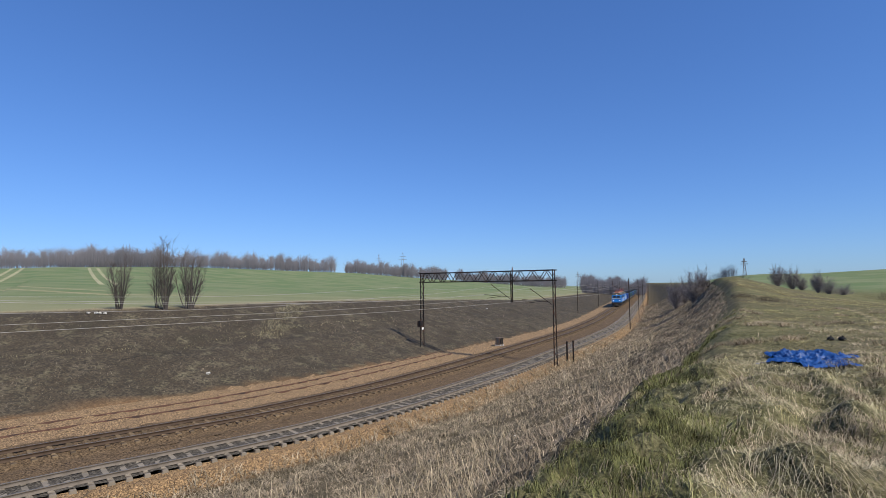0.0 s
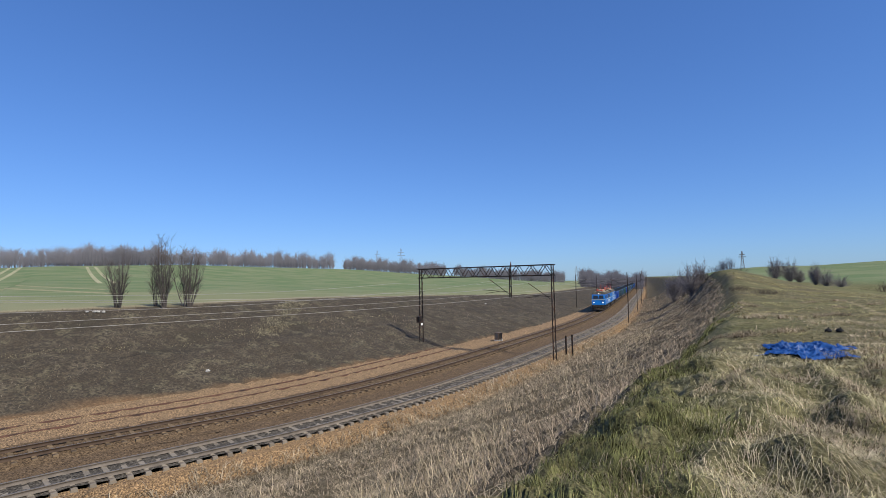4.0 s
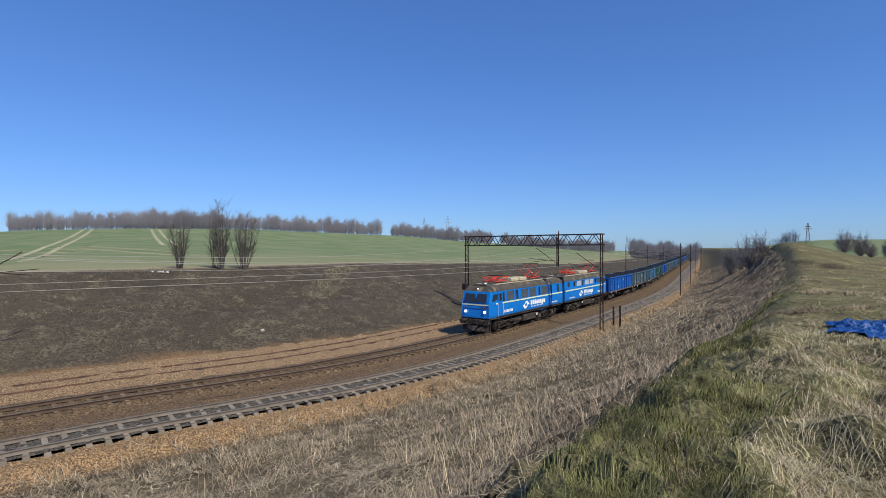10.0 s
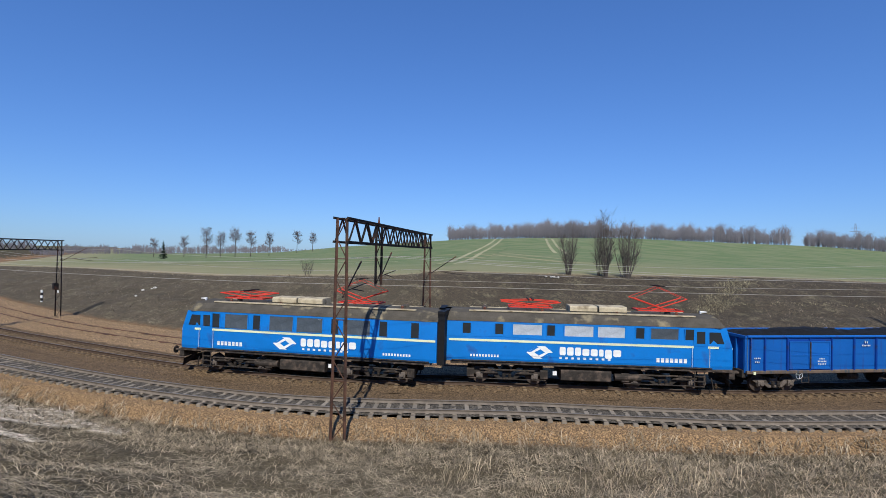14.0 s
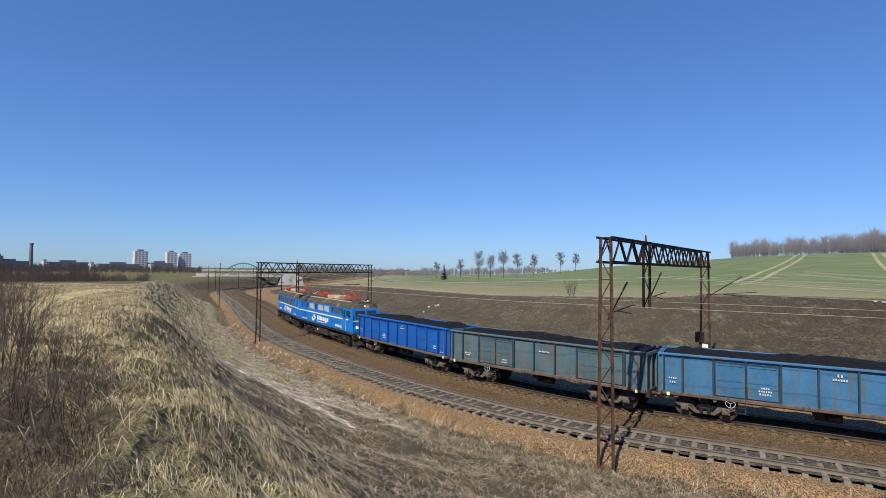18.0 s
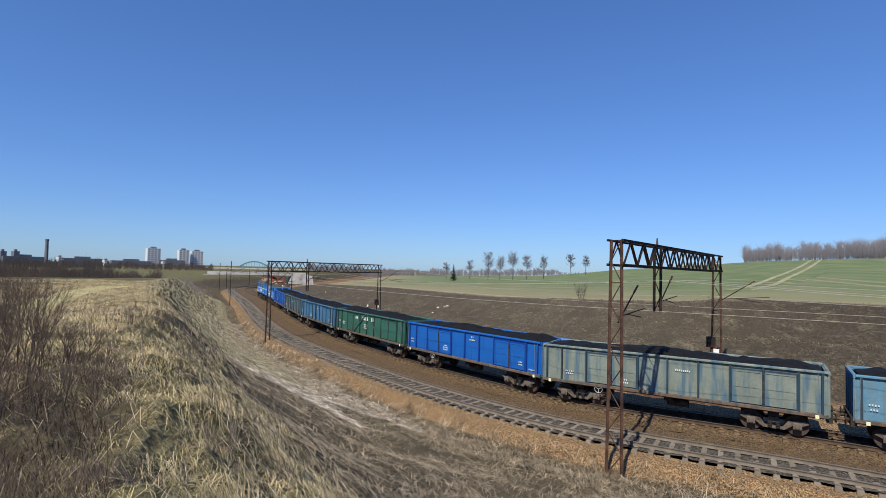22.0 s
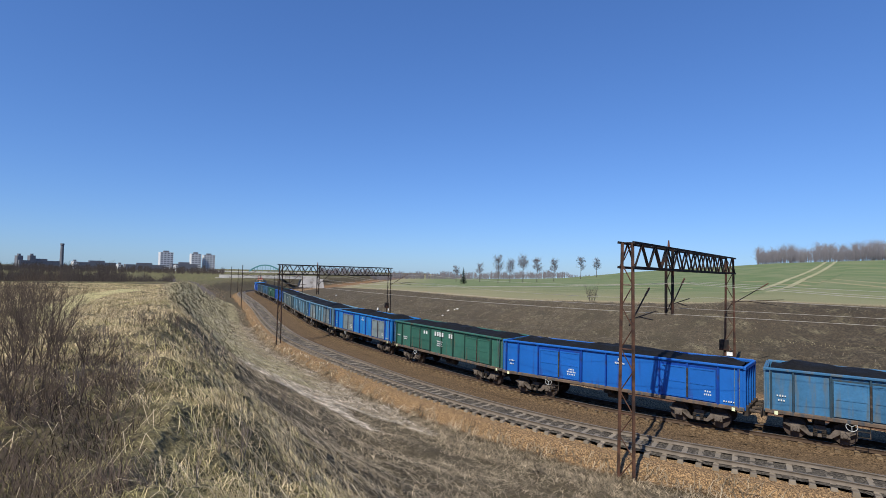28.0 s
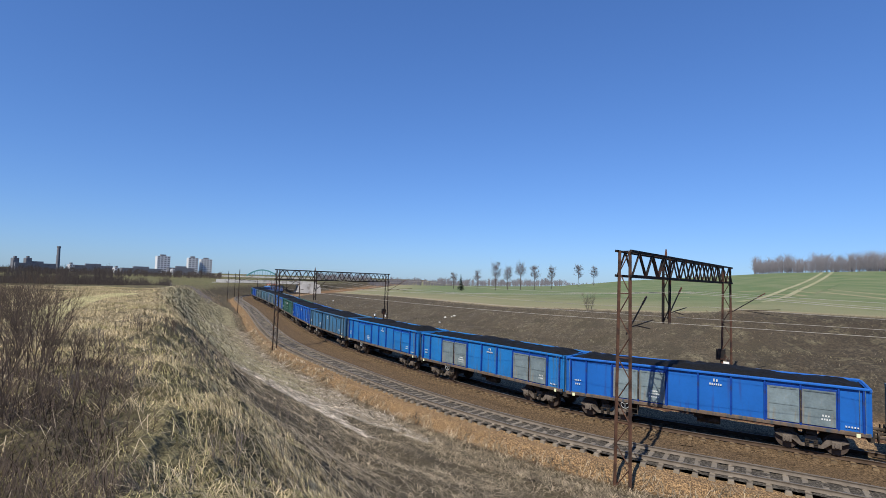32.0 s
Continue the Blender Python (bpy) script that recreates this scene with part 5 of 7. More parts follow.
    for k in (-1, 1):
        st = Shape()
        for q in (-0.25, 0.25):
            st.bar((q, 0, 0.3), (q, 0, 1.12), 0.04)
        for z in (0.33, 0.6, 0.87):
            st.box((-0.25, -0.08, z), (0.25, 0.06, z + 0.03))
        put("cab_step", st.mesh("step", M["under"]), v, m=pose(LEN - 1.72, 1.38 * k, 0))
        put("air_tank", Shape().rod((-0.7, 0, 0), (0.7, 0, 0), 0.19, sides=12).mesh("tank", M["under"]), v, m=pose(LEN / 2 + 2.05, 1.1 * k, 0.62))
        for x in (1.2, 5.1, LEN - 5.4, LEN - 1.0):
            put("sand_pipe", shared("sand_pipe", lambda: Shape().rod((0, 0, 0.75), (0.12, 0, 0.12), 0.035).mesh("pipe", M["under"])), v, m=pose(x, 0.98 * k, 0))
    panto(v, LEN - 3.4, 0.62 if cab_raised else 0.24, folded=not cab_raised)
    panto(v, LEN - 10.0, 0.24 if cab_raised else 0.62, folded=cab_raised)
    ins = shared("roof_ins", lambda: Shape().rod((0, 0, 0), (0, 0, 0.1), 0.1, 0.07, 8).rod((0, 0, 0.1), (0, 0, 0.2), 0.09, 0.05, 8).mesh("ins", M["porcelain"]))
    for x in (LEN - 2.6, LEN - 5.6, LEN - 9.4, LEN - 12.4):
        for y in (-0.55, 0.55):
            put("roof_insulator", ins, v, m=Matrix.Translation((x, y, 3.82)))
    low = ("bogie", "battery_box", "snow_plough", "buffer", "white_panel", "buffer_beam", "cab_step", "air_tank", "sand_pipe")
    for ob in v.children:
        if ob.name.split(".")[0] not in low:
            ob.location.z += 0.16
            ob.matrix_basis = Matrix.Diagonal((STRETCH, 1, 1, 1)) @ ob.matrix_basis
        else:
            ob.location.x *= STRETCH
            if ob.location.x == 0:
                ob.matrix_basis = Matrix.Diagonal((STRETCH, 1, 1, 1)) @ ob.matrix_basis
    return v


def panto(v, x, rise, folded=True):
    """A red diamond pantograph, folded flat or half raised."""
    p = put("pantograph", Shape().box((x - 1.15, -0.6, 4.02), (x + 1.15, -0.52, 4.09)).box((x - 1.15, 0.52, 4.02), (x + 1.15, 0.6, 4.09)).box((x - 1.15, -0.6, 4.02), (x - 1.07, 0.6, 4.09)).box((x + 1.07, -0.6, 4.02), (x + 1.15, 0.6, 4.09)).mesh("base", M["panto"]), v, "red pantograph on the roof")
    arms, upper = Shape(), Shape()
    for y in (-0.5, 0.5):
        if folded:
            arms.rod((x - 0.3, y, 4.1), (x + 1.55, y * 0.9, 4.1 + rise), 0.035).rod((x + 0.3, y, 4.1), (x - 1.55, y * 0.9, 4.1 + rise), 0.035)
            arms.rod((x + 1.55, y * 0.9, 4.1 + rise), (x - 0.1, y * 0.7, 4.2 + rise), 0.028).rod((x - 1.55, y * 0.9, 4.1 + rise), (x + 0.1, y * 0.7, 4.2 + rise), 0.028)
        else:
            arms.rod((x - 0.35, y, 4.1), (x + 1.35, y * 0.9, 4.1 + rise), 0.035).rod((x + 0.35, y, 4.1), (x - 1.35, y * 0.9, 4.1 + rise), 0.035)
            upper.rod((x + 1.35, y * 0.9, 4.1 + rise), (x + 0.0, y * 0.7, 5.33), 0.013).rod((x - 1.35, y * 0.9, 4.1 + rise), (x + 0.0, y * 0.7, 5.33), 0.013)
    put("arm_frame", arms.mesh("arm_frame", M["panto"]), p)
    if not folded:
        put("upper_frame", upper.mesh("upper_frame", M["panto"]), p)
    z = 4.25 + rise if folded else 5.4
    put("collector_head", Shape().bar((x - 0.12, -0.8, z), (x - 0.12, 0.8, z), 0.05).bar((x + 0.12, -0.8, z), (x + 0.12, 0.8, z), 0.05).mesh("head", M["steel_dark"]), p)
    return p


front_half, rear_half = loco_section(False), loco_section(True)
WAGONS = [wagon(p, d, lab, i, *rest) for i, (p, d, lab, *rest) in enumerate(CONSIST)]


# ---- vegetation ----
def blades(name, x, y, z, height, width, lean, mat, label, curl=0.5, bias=None, mat_depth=0.0):
    """Many grass blades: two-segment tapering strips with a bend."""
    n = len(x)
    z = z + RNG.uniform(0, 1, n) ** 2 * mat_depth
    a = RNG.uniform(0, 2 * np.pi, n)
    la = RNG.uniform(0, 2 * np.pi, n) if bias is None else bias + RNG.normal(0, 1.1, n)
    h = height * RNG.uniform(0.55, 1.25, n)
    ln = np.minimum(lean * RNG.uniform(0.72, 1.12, n), 0.995)
    wx, wy = np.cos(a) * width / 2, np.sin(a) * width / 2
    tx, ty = np.cos(la) * ln * h, np.sin(la) * ln * h
    v = np.empty((n, 5, 3))
    v[:, 0] = np.stack([x - wx, y - wy, z - 0.03], -1)
    v[:, 1] = np.stack([x + wx, y + wy, z - 0.03], -1)
    up = h * np.sqrt(np.clip(1 - np.minimum(ln, 0.98) ** 2, 0.03, 1))
    v[:, 2] = np.stack([x + tx * 0.4 + wx * 0.7, y + ty * 0.4 + wy * 0.7, z + up * 0.62], -1)
    v[:, 3] = np.stack([x + tx * 0.4 - wx * 0.7, y + ty * 0.4 - wy * 0.7, z + up * 0.62], -1)
    v[:, 4] = np.stack([x + tx, y + ty, z + up * (1 - curl * ln * 0.3)], -1)
    k = (np.arange(n) * 5)[:, None]
    f = np.concatenate([k + [0, 1, 2], k + [0, 2, 3], k + [3, 2, 4]], 1).reshape(-1, 3)
    put(name, from_arrays(name, v.reshape(-1, 3), f, mat), None, label, category="grass", kind="stuff")


def scatter(count, r0, r1, az0, az1, power=1.0, clump=0, spread=0.15):
    """Plan points round the viewpoint, denser near it; gathered in clumps if asked."""
    k = count if not clump else count // clump
    u = RNG.uniform(0, 1, k)
    p = 2 - power
    r = (r0 ** p + u * (r1 ** p - r0 ** p)) ** (1 / p) if p else r0 * (r1 / r0) ** u
    a = np.radians(RNG.uniform(az0, az1, k))
    x, y = -r * np.sin(a), r * np.cos(a)
    if clump:
        s = spread * (0.6 + r / 25)
        x, y = np.repeat(x, clump) + RNG.normal(0, 1, k * clump) * np.repeat(s, clump), np.repeat(y, clump) + RNG.normal(0, 1, k * clump) * np.repeat(s, clump)
    return x, y


def keep(x, y, test):
    z, s, n = surface(x, y, True)
    m = test(s, n, np.hypot(x, y), bearing(x, y))
    return x[m], y[m], z[m], np.hypot(x, y)[m]


def crest_at(s):
    return np.interp(s, CREST_S, CREST_N)


def drift(x, y, k=0):
    """The way the grass lies, changing slowly over the ground."""
    return 2.2 * rough_at(x, y, 1.6, k) + 1.1 * rough_at(x, y, 0.5, k + 1) + 4.2


def polar_xy(az, d):
    return -d * np.sin(np.radians(az)), d * np.cos(np.radians(az))


def downhill(x, y):
    """Direction in which the ground falls."""
    z = ground(x, y)
    return np.arctan2(z - ground(x, y + 0.5), z - ground(x + 0.5, y))


def mats(name, x, y, z, d, length, rise, width, way, mat, label, droop=0.9):
    """Drooping stalks: each leaves the ground, arches and lies down again along its way."""
    n = len(x)
    ln = length * RNG.uniform(0.5, 1.3, n)
    tx, ty = np.cos(way) * ln, np.sin(way) * ln
    wx, wy = -np.sin(way) * width / 2, np.cos(way) * width / 2
    up = rise * RNG.uniform(0.3, 1.3, n)
    zt = surface(x + tx, y + ty) + 0.02
    v = np.empty((n, 5, 3))
    v[:, 0] = np.stack([x - wx, y - wy, z - 0.02], -1)
    v[:, 1] = np.stack([x + wx, y + wy, z - 0.02], -1)
    zm = z * 0.55 + zt * 0.45 + up
    v[:, 2] = np.stack([x + tx * 0.45 + wx, y + ty * 0.45 + wy, zm], -1)
    v[:, 3] = np.stack([x + tx * 0.45 - wx, y + ty * 0.45 - wy, zm], -1)
    v[:, 4] = np.stack([x + tx, y + ty, zt + up * (1 - droop)], -1)
    k = (np.arange(n) * 5)[:, None]
    f = np.concatenate([k + [0, 1, 2], k + [0, 2, 3], k + [3, 2, 4]], 1).reshape(-1, 3)
    put(name, from_arrays(name, v.reshape(-1, 3), f, mat), None, label, category="grass", kind="stuff")


def any_way(n):
    return RNG.uniform(0, 2 * np.pi, n)


def tufts(count, per, r0, r1, az0, az1, test, spread, power=1.0):
    """Tussock points: clumps of stalks that arch outwards and lean one common way."""
    k = count // per
    x, y = scatter(k, r0, r1, az0, az1, power)
    lie = drift(x, y, 2) + RNG.normal(0, 0.9, k)
    s = np.repeat(spread * (0.6 + np.hypot(x, y) / 30) * RNG.uniform(0.6, 1.5, k), per)
    u, w = RNG.normal(0, 1, (2, k * per))
    x, y, lie = np.repeat(x, per) + u * s, np.repeat(y, per) + w * s, np.repeat(lie, per)
    way = np.arctan2(w + 0.6 * np.sin(lie), u + 0.6 * np.cos(lie)) + RNG.normal(0, 0.6, k * per)
    z, s_, n = ground(x, y, True)
    m = test(s_, n, np.hypot(x, y), bearing(x, y))
    return x[m], y[m], z[m], np.hypot(x, y)[m], way[m]


def verge(s):
    """Where the straw ends beside the near track."""
    return np.interp(s, [-60, -30, -14, 8, 30], [-1.7, -1.8, -2.15, -2.15, -1.75])


def grow_grass():
    crest = lambda s, n, k=1.0: n < crest_at(s) * k
    off_path = lambda d, az: near_lane(*polar_xy(az, d), BANK_LANES) < 0.03
    wide = lambda d: 0.003 + 0.0007 * d
    fine = lambda d: 0.002 + 0.00055 * d
    # matted straw on the near slope, combed downhill and across
    x, y, z, d = keep(*scatter(190000, 2.2, 110, -16, 124, 0.95, 6, 0.2), lambda s, n, d, az: (n < verge(s) + 0.15 * np.sin(s) + 0.35 * rough_at(s, n, 0.8, 1)) & (n > crest_at(s)))
    mats("matted_slope_straw", x, y, z, d, 0.42, 0.10, wide(d), downhill(x, y) + RNG.normal(0, 1.0, len(x)), M["slope_straw"], "matted grey-brown straw lying on the cutting slope")
    x, y, z, d = keep(*scatter(34000, 2.2, 50, 20, 124, 0.95, 4, 0.3), lambda s, n, d, az: (n < -3.4) & (n > crest_at(s)) & (rough_at(s, n, 1.4, 4) > -0.2))
    mats("fallen_stalks", x, y, z + 0.03, d, 0.6, 0.06, wide(d) * 0.9, any_way(len(x)), M["straw_pale"], "pale fallen stalks lying criss-cross on the slope")
    x, y, z, d = keep(*scatter(190000, 14, 75, -9, 118, 0.7, 4, 0.25), lambda s, n, d, az: (n < verge(s) + 0.15 * np.sin(s * 1.3) + 0.4 * rough_at(s, n, 0.7, 3)) & (n > -5.6))
    mats("verge_straw", x, y, z + 0.03, d, 0.5, 0.14, wide(d) * 1.3, any_way(len(x)), M["slope_straw"], "straw growing into the ballast shoulder")
    x, y, z, d = keep(*scatter(34000, 36, 190, -9, 22, 0.8, 6, 0.3), lambda s, n, d, az: (n < verge(s) + 0.25 * rough_at(s, n, 0.9, 1)) & (n > -6.5))
    blades("verge_reeds", x, y, z, 0.5, wide(d), 0.75, M["reed_brown"], "brown reeds close beside the near track")
    # brown reeds that still stand
    x, y, z, d = keep(*scatter(110000, 4, 190, -16, 50, 0.75, 9, 0.35), lambda s, n, d, az: (n < verge(s) - 0.5 + 0.4 * rough_at(s, n, 0.9, 1)) & (n > crest_at(s) * 0.97) & (rough_at(s, n, 2.5, 5) > -0.35 - 0.4 * (az < 12)))
    blades("standing_reeds", x, y, z, (0.55 + 0.22 * rough_at(x, y, 2.2, 6)) * (1 - 0.55 * ease(14, 40, d)), wide(d) * 1.15, 0.82, M["reed_brown"], "brown dry reeds standing on the slope")
    x, y, z, d = keep(*scatter(16000, 5, 70, -8, 60, 0.8, 8, 0.3), lambda s, n, d, az: (n < -5.2) & (n > crest_at(s) * 0.9) & (rough_at(s, n, 2.1, 3) > 0.1))
    blades("reed_stalks", x, y, z, 0.8, wide(d), 0.6, M["straw_pale"], "tall pale reed stalks on the slope")
    # bleached reeds pressed flat
    x, y, z, d = keep(*scatter(120000, 14, 75, 80, 116, 0.85, 9, 0.4), lambda s, n, d, az: (s > 5.0 + 2.5 * np.sin(1.7 * n)) & (n < -3.0 + 0.3 * np.sin(s)) & (n > -9.6 + 0.05 * s + 1.2 * np.sin(s / 2.3)) & (rough_at(s, n, 1.6, 7) + 0.7 * rough_at(s, n, 0.35, 2) > -0.8))
    mats("flattened_reeds", x, y, z + 0.08, d, 0.8, 0.04, wide(d) * 1.4, drift(x, y, 3) + RNG.normal(0, 1.0, len(x)), M["reed_white"], "bleached reeds pressed flat on the slope")
    x, y, z, d = keep(*scatter(70000, 32, 120, 103, 120, 0.8, 4, 0.3), lambda s, n, d, az: (n < -4.0) & (n > crest_at(s) * 1.06))
    mats("far_slope_straw", x, y, z + 0.03, d, 0.7, 0.12, wide(d) * 1.3, any_way(len(x)), M["straw"], "dry straw far along the cutting slope")
    # leafless brown growth far along the slope
    x, y, z, d = keep(*scatter(30000, 30, 190, 98, 122, 0.9, 9, 0.5), lambda s, n, d, az: (n < -5.0) & (n > crest_at(s) * 1.1))
    blades("slope_scrub", x, y, z, 0.22, 0.012 + 0.0006 * d, 0.5, M["reed_brown"], "brown leafless scrub far along the slope")
    # turf of the bank top, in tussocks
    t = tufts(200000, 46, 1.6, 60, 60, 150, lambda s, n, d, az: crest(s, n, 0.9) & (rough_at(s, n, 0.6, 3) > -0.5) & ((az < 113) | (d > 9.5) | (rough_at(s, n, 0.9, 6) > -0.2)) & off_path(d, az), 0.2, 1.1)
    mats("dry_turf", *t[:4], 0.22 + 0.003 * t[3], 0.08, fine(t[3]), t[4], M["turf_dry"], "tussocky dry turf on the bank top", 0.95)
    t = tufts(90000, 40, 1.6, 60, 60, 150, lambda s, n, d, az: crest(s, n, 0.92) & (rough_at(s, n, 2.2, 8) > -0.3) & off_path(d, az), 0.22, 1.1)
    mats("olive_turf", *t[:4], 0.20 + 0.004 * t[3], 0.07, fine(t[3]), t[4], M["olive"], "olive green grass between the dry tussocks", 0.9)
    x, y, z, d = keep(*scatter(60000, 16, 42, 118, 130, 0.9), lambda s, n, d, az: near_lane(*polar_xy(az, d), BANK_LANES[:4]) > 0.35)
    mats("path_grass", x, y, z + 0.05, d, 0.22, 0.05, fine(d) * 1.3, any_way(len(x)), M["path_straw"], "trodden pale yellowish grass of a narrow path")
    t = tufts(50000, 60, 1.6, 45, 70, 150, lambda s, n, d, az: crest(s, n, 0.92) & (rough_at(s, n, 1.5, 2) > 0.2), 0.12, 1.1)
    mats("brown_tussocks", *t[:4], 0.34, 0.11, fine(t[3]) * 0.85, t[4], M["turf_dry"], "yellowish withered tussocks on the bank top", 1.0)
    t = tufts(160000, 40, 1.5, 60, -62, 40, lambda s, n, d, az: (n < crest_at(s) - 0.5 - 0.02 * d - 1.1 * rough_at(s, n, 0.5, 2)) & (d < np.where(az < -4, 14, 99)) & (n < crest_at(s) - 2.4 * ease(-14, -6, az) * (1 - ease(8, 14, d)) - 0.6 * rough_at(s, n, 0.5, 2)) & off_path(d, az), 0.2, 1.1)
    mats("yellowed_turf", *t[:4], 0.15 + 0.003 * t[3], 0.05, fine(t[3]), t[4], M["straw"], "yellowed tussocky turf on the bank top", 0.95)
    t = tufts(120000, 40, 1.5, 70, -62, 40, lambda s, n, d, az: (n < crest_at(s) + 0.3 - 0.02 * d - 0.8 * rough_at(s, n, 0.5, 2)) & (rough_at(s, n, 2.6, 8) > -0.6) & (rough_at(s, n, 0.55, 3) > -0.7) & off_path(d, az), 0.25, 1.0)
    mats("short_green_turf", *t[:4], 0.11 + 0.003 * t[3], 0.03, fine(t[3]), t[4], M["olive"], "short olive green turf on the bank top", 0.8)
    t = tufts(170000, 60, 1.8, 34, -16, 40, lambda s, n, d, az: crest(s, n, 1.0) & (n > crest_at(s) - np.maximum(3.0 - 0.19 * d, 0.35) - 0.5 * rough_at(s, n, 0.8, 2)) & (rough_at(s, n, 0.35, 4) > -1.3), 0.12, 1.0)
    mats("green_tussocks", *t[:4], 0.19, 0.09, fine(t[3]), t[4], M["grass_deep"], "tufted green tussocks along the crest", 1.0)
    t = tufts(60000, 70, 1.8, 40, -62, 30, lambda s, n, d, az: crest(s, n, 1.0) & (rough_at(s, n, 0.9, 7) > 0.25), 0.09, 1.0)
    mats("withered_clumps", *t[:4], 0.24, 0.10, fine(t[3]), t[4], M["slope_straw"], "brown withered grass clumps on the bank top", 1.0)
    t = tufts(46000, 40, 1.8, 26, -62, 10, lambda s, n, d, az: (n < crest_at(s) - 1.5) & (rough_at(s, n, 1.1, 5) > 0.05), 0.2, 1.0)
    mats("tangled_straw", *t[:4], 0.26, 0.05, fine(t[3]) * 0.75, t[4], M["straw_pale"], "pale tangled straw lying over the turf", 0.95)
    x, y, z, d = keep(*scatter(9000, 1.8, 30, 40, 150, 1.05, 5, 0.2), lambda s, n, d, az: crest(s, n, 0.95) & (rough_at(s, n, 1.3, 6) > -0.1) & off_path(d, az))
    mats("fallen_turf_stalks", x, y, z + 0.05, d, 0.5, 0.12, fine(d), any_way(len(x)), M["straw_pale"], "pale fallen stalks over the dry turf")
    t = tufts(17000, 30, 1.6, 11, 120, 150, lambda s, n, d, az: crest(s, n, 0.95) & (rough_at(s, n, 0.9, 6) < 0.4), 0.16, 1.1)
    mats("dark_withered_growth", *t[:4], 0.3, 0.16, fine(t[3]) * 0.8, t[4], M["bramble"], "dark brown withered growth on the bank top", 0.7)
    t = tufts(12000, 45, 2.2, 10, -45, -16, lambda s, n, d, az: rough_at(s, n, 0.8, 4) > 0.0, 0.12, 1.0)
    mats("grey_withered_growth", *t[:4], 0.2, 0.09, fine(t[3]) * 0.8, t[4], M["slope_straw"], "grey withered stalks on the bank top", 0.7)
    # coarse grass on the far slope
    x, y, z, d = keep(*scatter(100000, 32, 150, -8, 112, 1.0, 9, 0.22), lambda s, n, d, az: (n > toe(s) + 0.7) & (n < 33) & (rough_at(s, n, 3.5, 2) > -0.6))
    blades("far_slope_grass", x, y, z, 0.30, 0.010 + 0.0003 * d, 0.95, M["straw_brown"], "brown withered grass on the far slope")
    x, y, z, d = keep(*scatter(44000, 32, 150, -8, 112, 1.0, 14, 0.35), lambda s, n, d, az: (n > 17) & (n < 33.5) & ((rough_at(s, n, 3.1, 6) > 0.3) | (n > 31.0)))
    blades("pale_slope_tufts", x, y, z, 0.34, 0.010 + 0.00025 * d, 0.9, M["reed_brown"], "paler straw tufts on the far slope")
    x, y, z, d = keep(*scatter(60000, 30, 80, 20, 62, 1.0, 5, 0.2), lambda s, n, d, az: (np.abs(n - 23.6 + 0.4 * np.sin(s / 6)) < 0.35))
    blades("slope_path_grass", x, y, z, 0.16, 0.012 + 0.0004 * d, 0.95, M["straw"], "pale worn line of grass across the far slope")

    x, y, z, d = keep(*scatter(11000, 36, 75, 27.0, 34, 1.0, 10, 0.7), lambda s, n, d, az: (n > 22) & (n < 30.5) & (np.abs(az - 30.4 + 0.35 * (n - 26.5)) < 1.5 + 0.6 * rough_at(s, n, 1.6, 3)))
    blades("slope_straw_heap", x, y, z, 0.4, 0.008 + 0.0003 * d, 0.9, M["straw"], "pale straw tufts high on the far slope")


M["straw_brown"] = shader("withered_grass", (0.165, 0.140, 0.105), 0.9, 0, 0.6, 0.25, 4, 0.0, island=0.7)
M["bramble"] = shader("brown_bramble", (0.09, 0.068, 0.053), 0.95, 0, 0.3, 1, 8, 0.0, island=0.4)
M["scrub_far"] = shader("dark_far_scrub", (0.085, 0.07, 0.062), 0.95, 0, 0.2, 0.02, 2, 0.0, island=0.35)
grow_grass()


def field_track(pts, gap, w, lift=0.07, label="pair of pale dry wheel ruts through the green field", name="tractor_track"):
    """A pair of pale wheel ruts through the crop; pts are bearing and distance."""
    pts = [(np.array(polar(a, d))) for a, d in pts]
    cut = np.concatenate([np.linspace(p, q, 40) for p, q in zip(pts, pts[1:])])
    way = np.gradient(cut, axis=0)
    way /= np.linalg.norm(way, axis=1)[:, None] + 1e-9
    side = np.stack([-way[:, 1], way[:, 0]], -1)
    top = thing(name, label, "track", kind="structure")
    for k in ((-0.5, 0.5) if gap else (0,)):
        c = cut + side * gap * k
        v = np.stack([c - side * w / 2, c + side * w / 2], 1).reshape(-1, 2)
        z = ground(v[:, 0], v[:, 1])
        z = z + lift
        m = np.arange(len(cut) - 1)[:, None] * 2
        put("rut", from_arrays("rut", np.column_stack([v, z]), m + [0, 1, 3, 2], M["rut"]), top)


M["rut"] = shader("pale_dry_rut", (0.33, 0.31, 0.18), 0.95, 0, 0.3, 0.2, 3, 0.2, (0.24, 0.26, 0.12), 0.3, 0.1)
def seen_far(az, el):
    return az, math.hypot(*sighted(az, el))


field_track((seen_far(58.7, -1.2), seen_far(55.44, 0.15), seen_far(52.9, 1.75)), 3.6, 1.3)
field_track((seen_far(46.2, 0.28), seen_far(48.6, 1.95)), 3.4, 1.2)
field_track((seen_far(99, -1.6), seen_far(88, -1.65), seen_far(77, -1.6), seen_far(64, -1.0)), 0, 1.3)


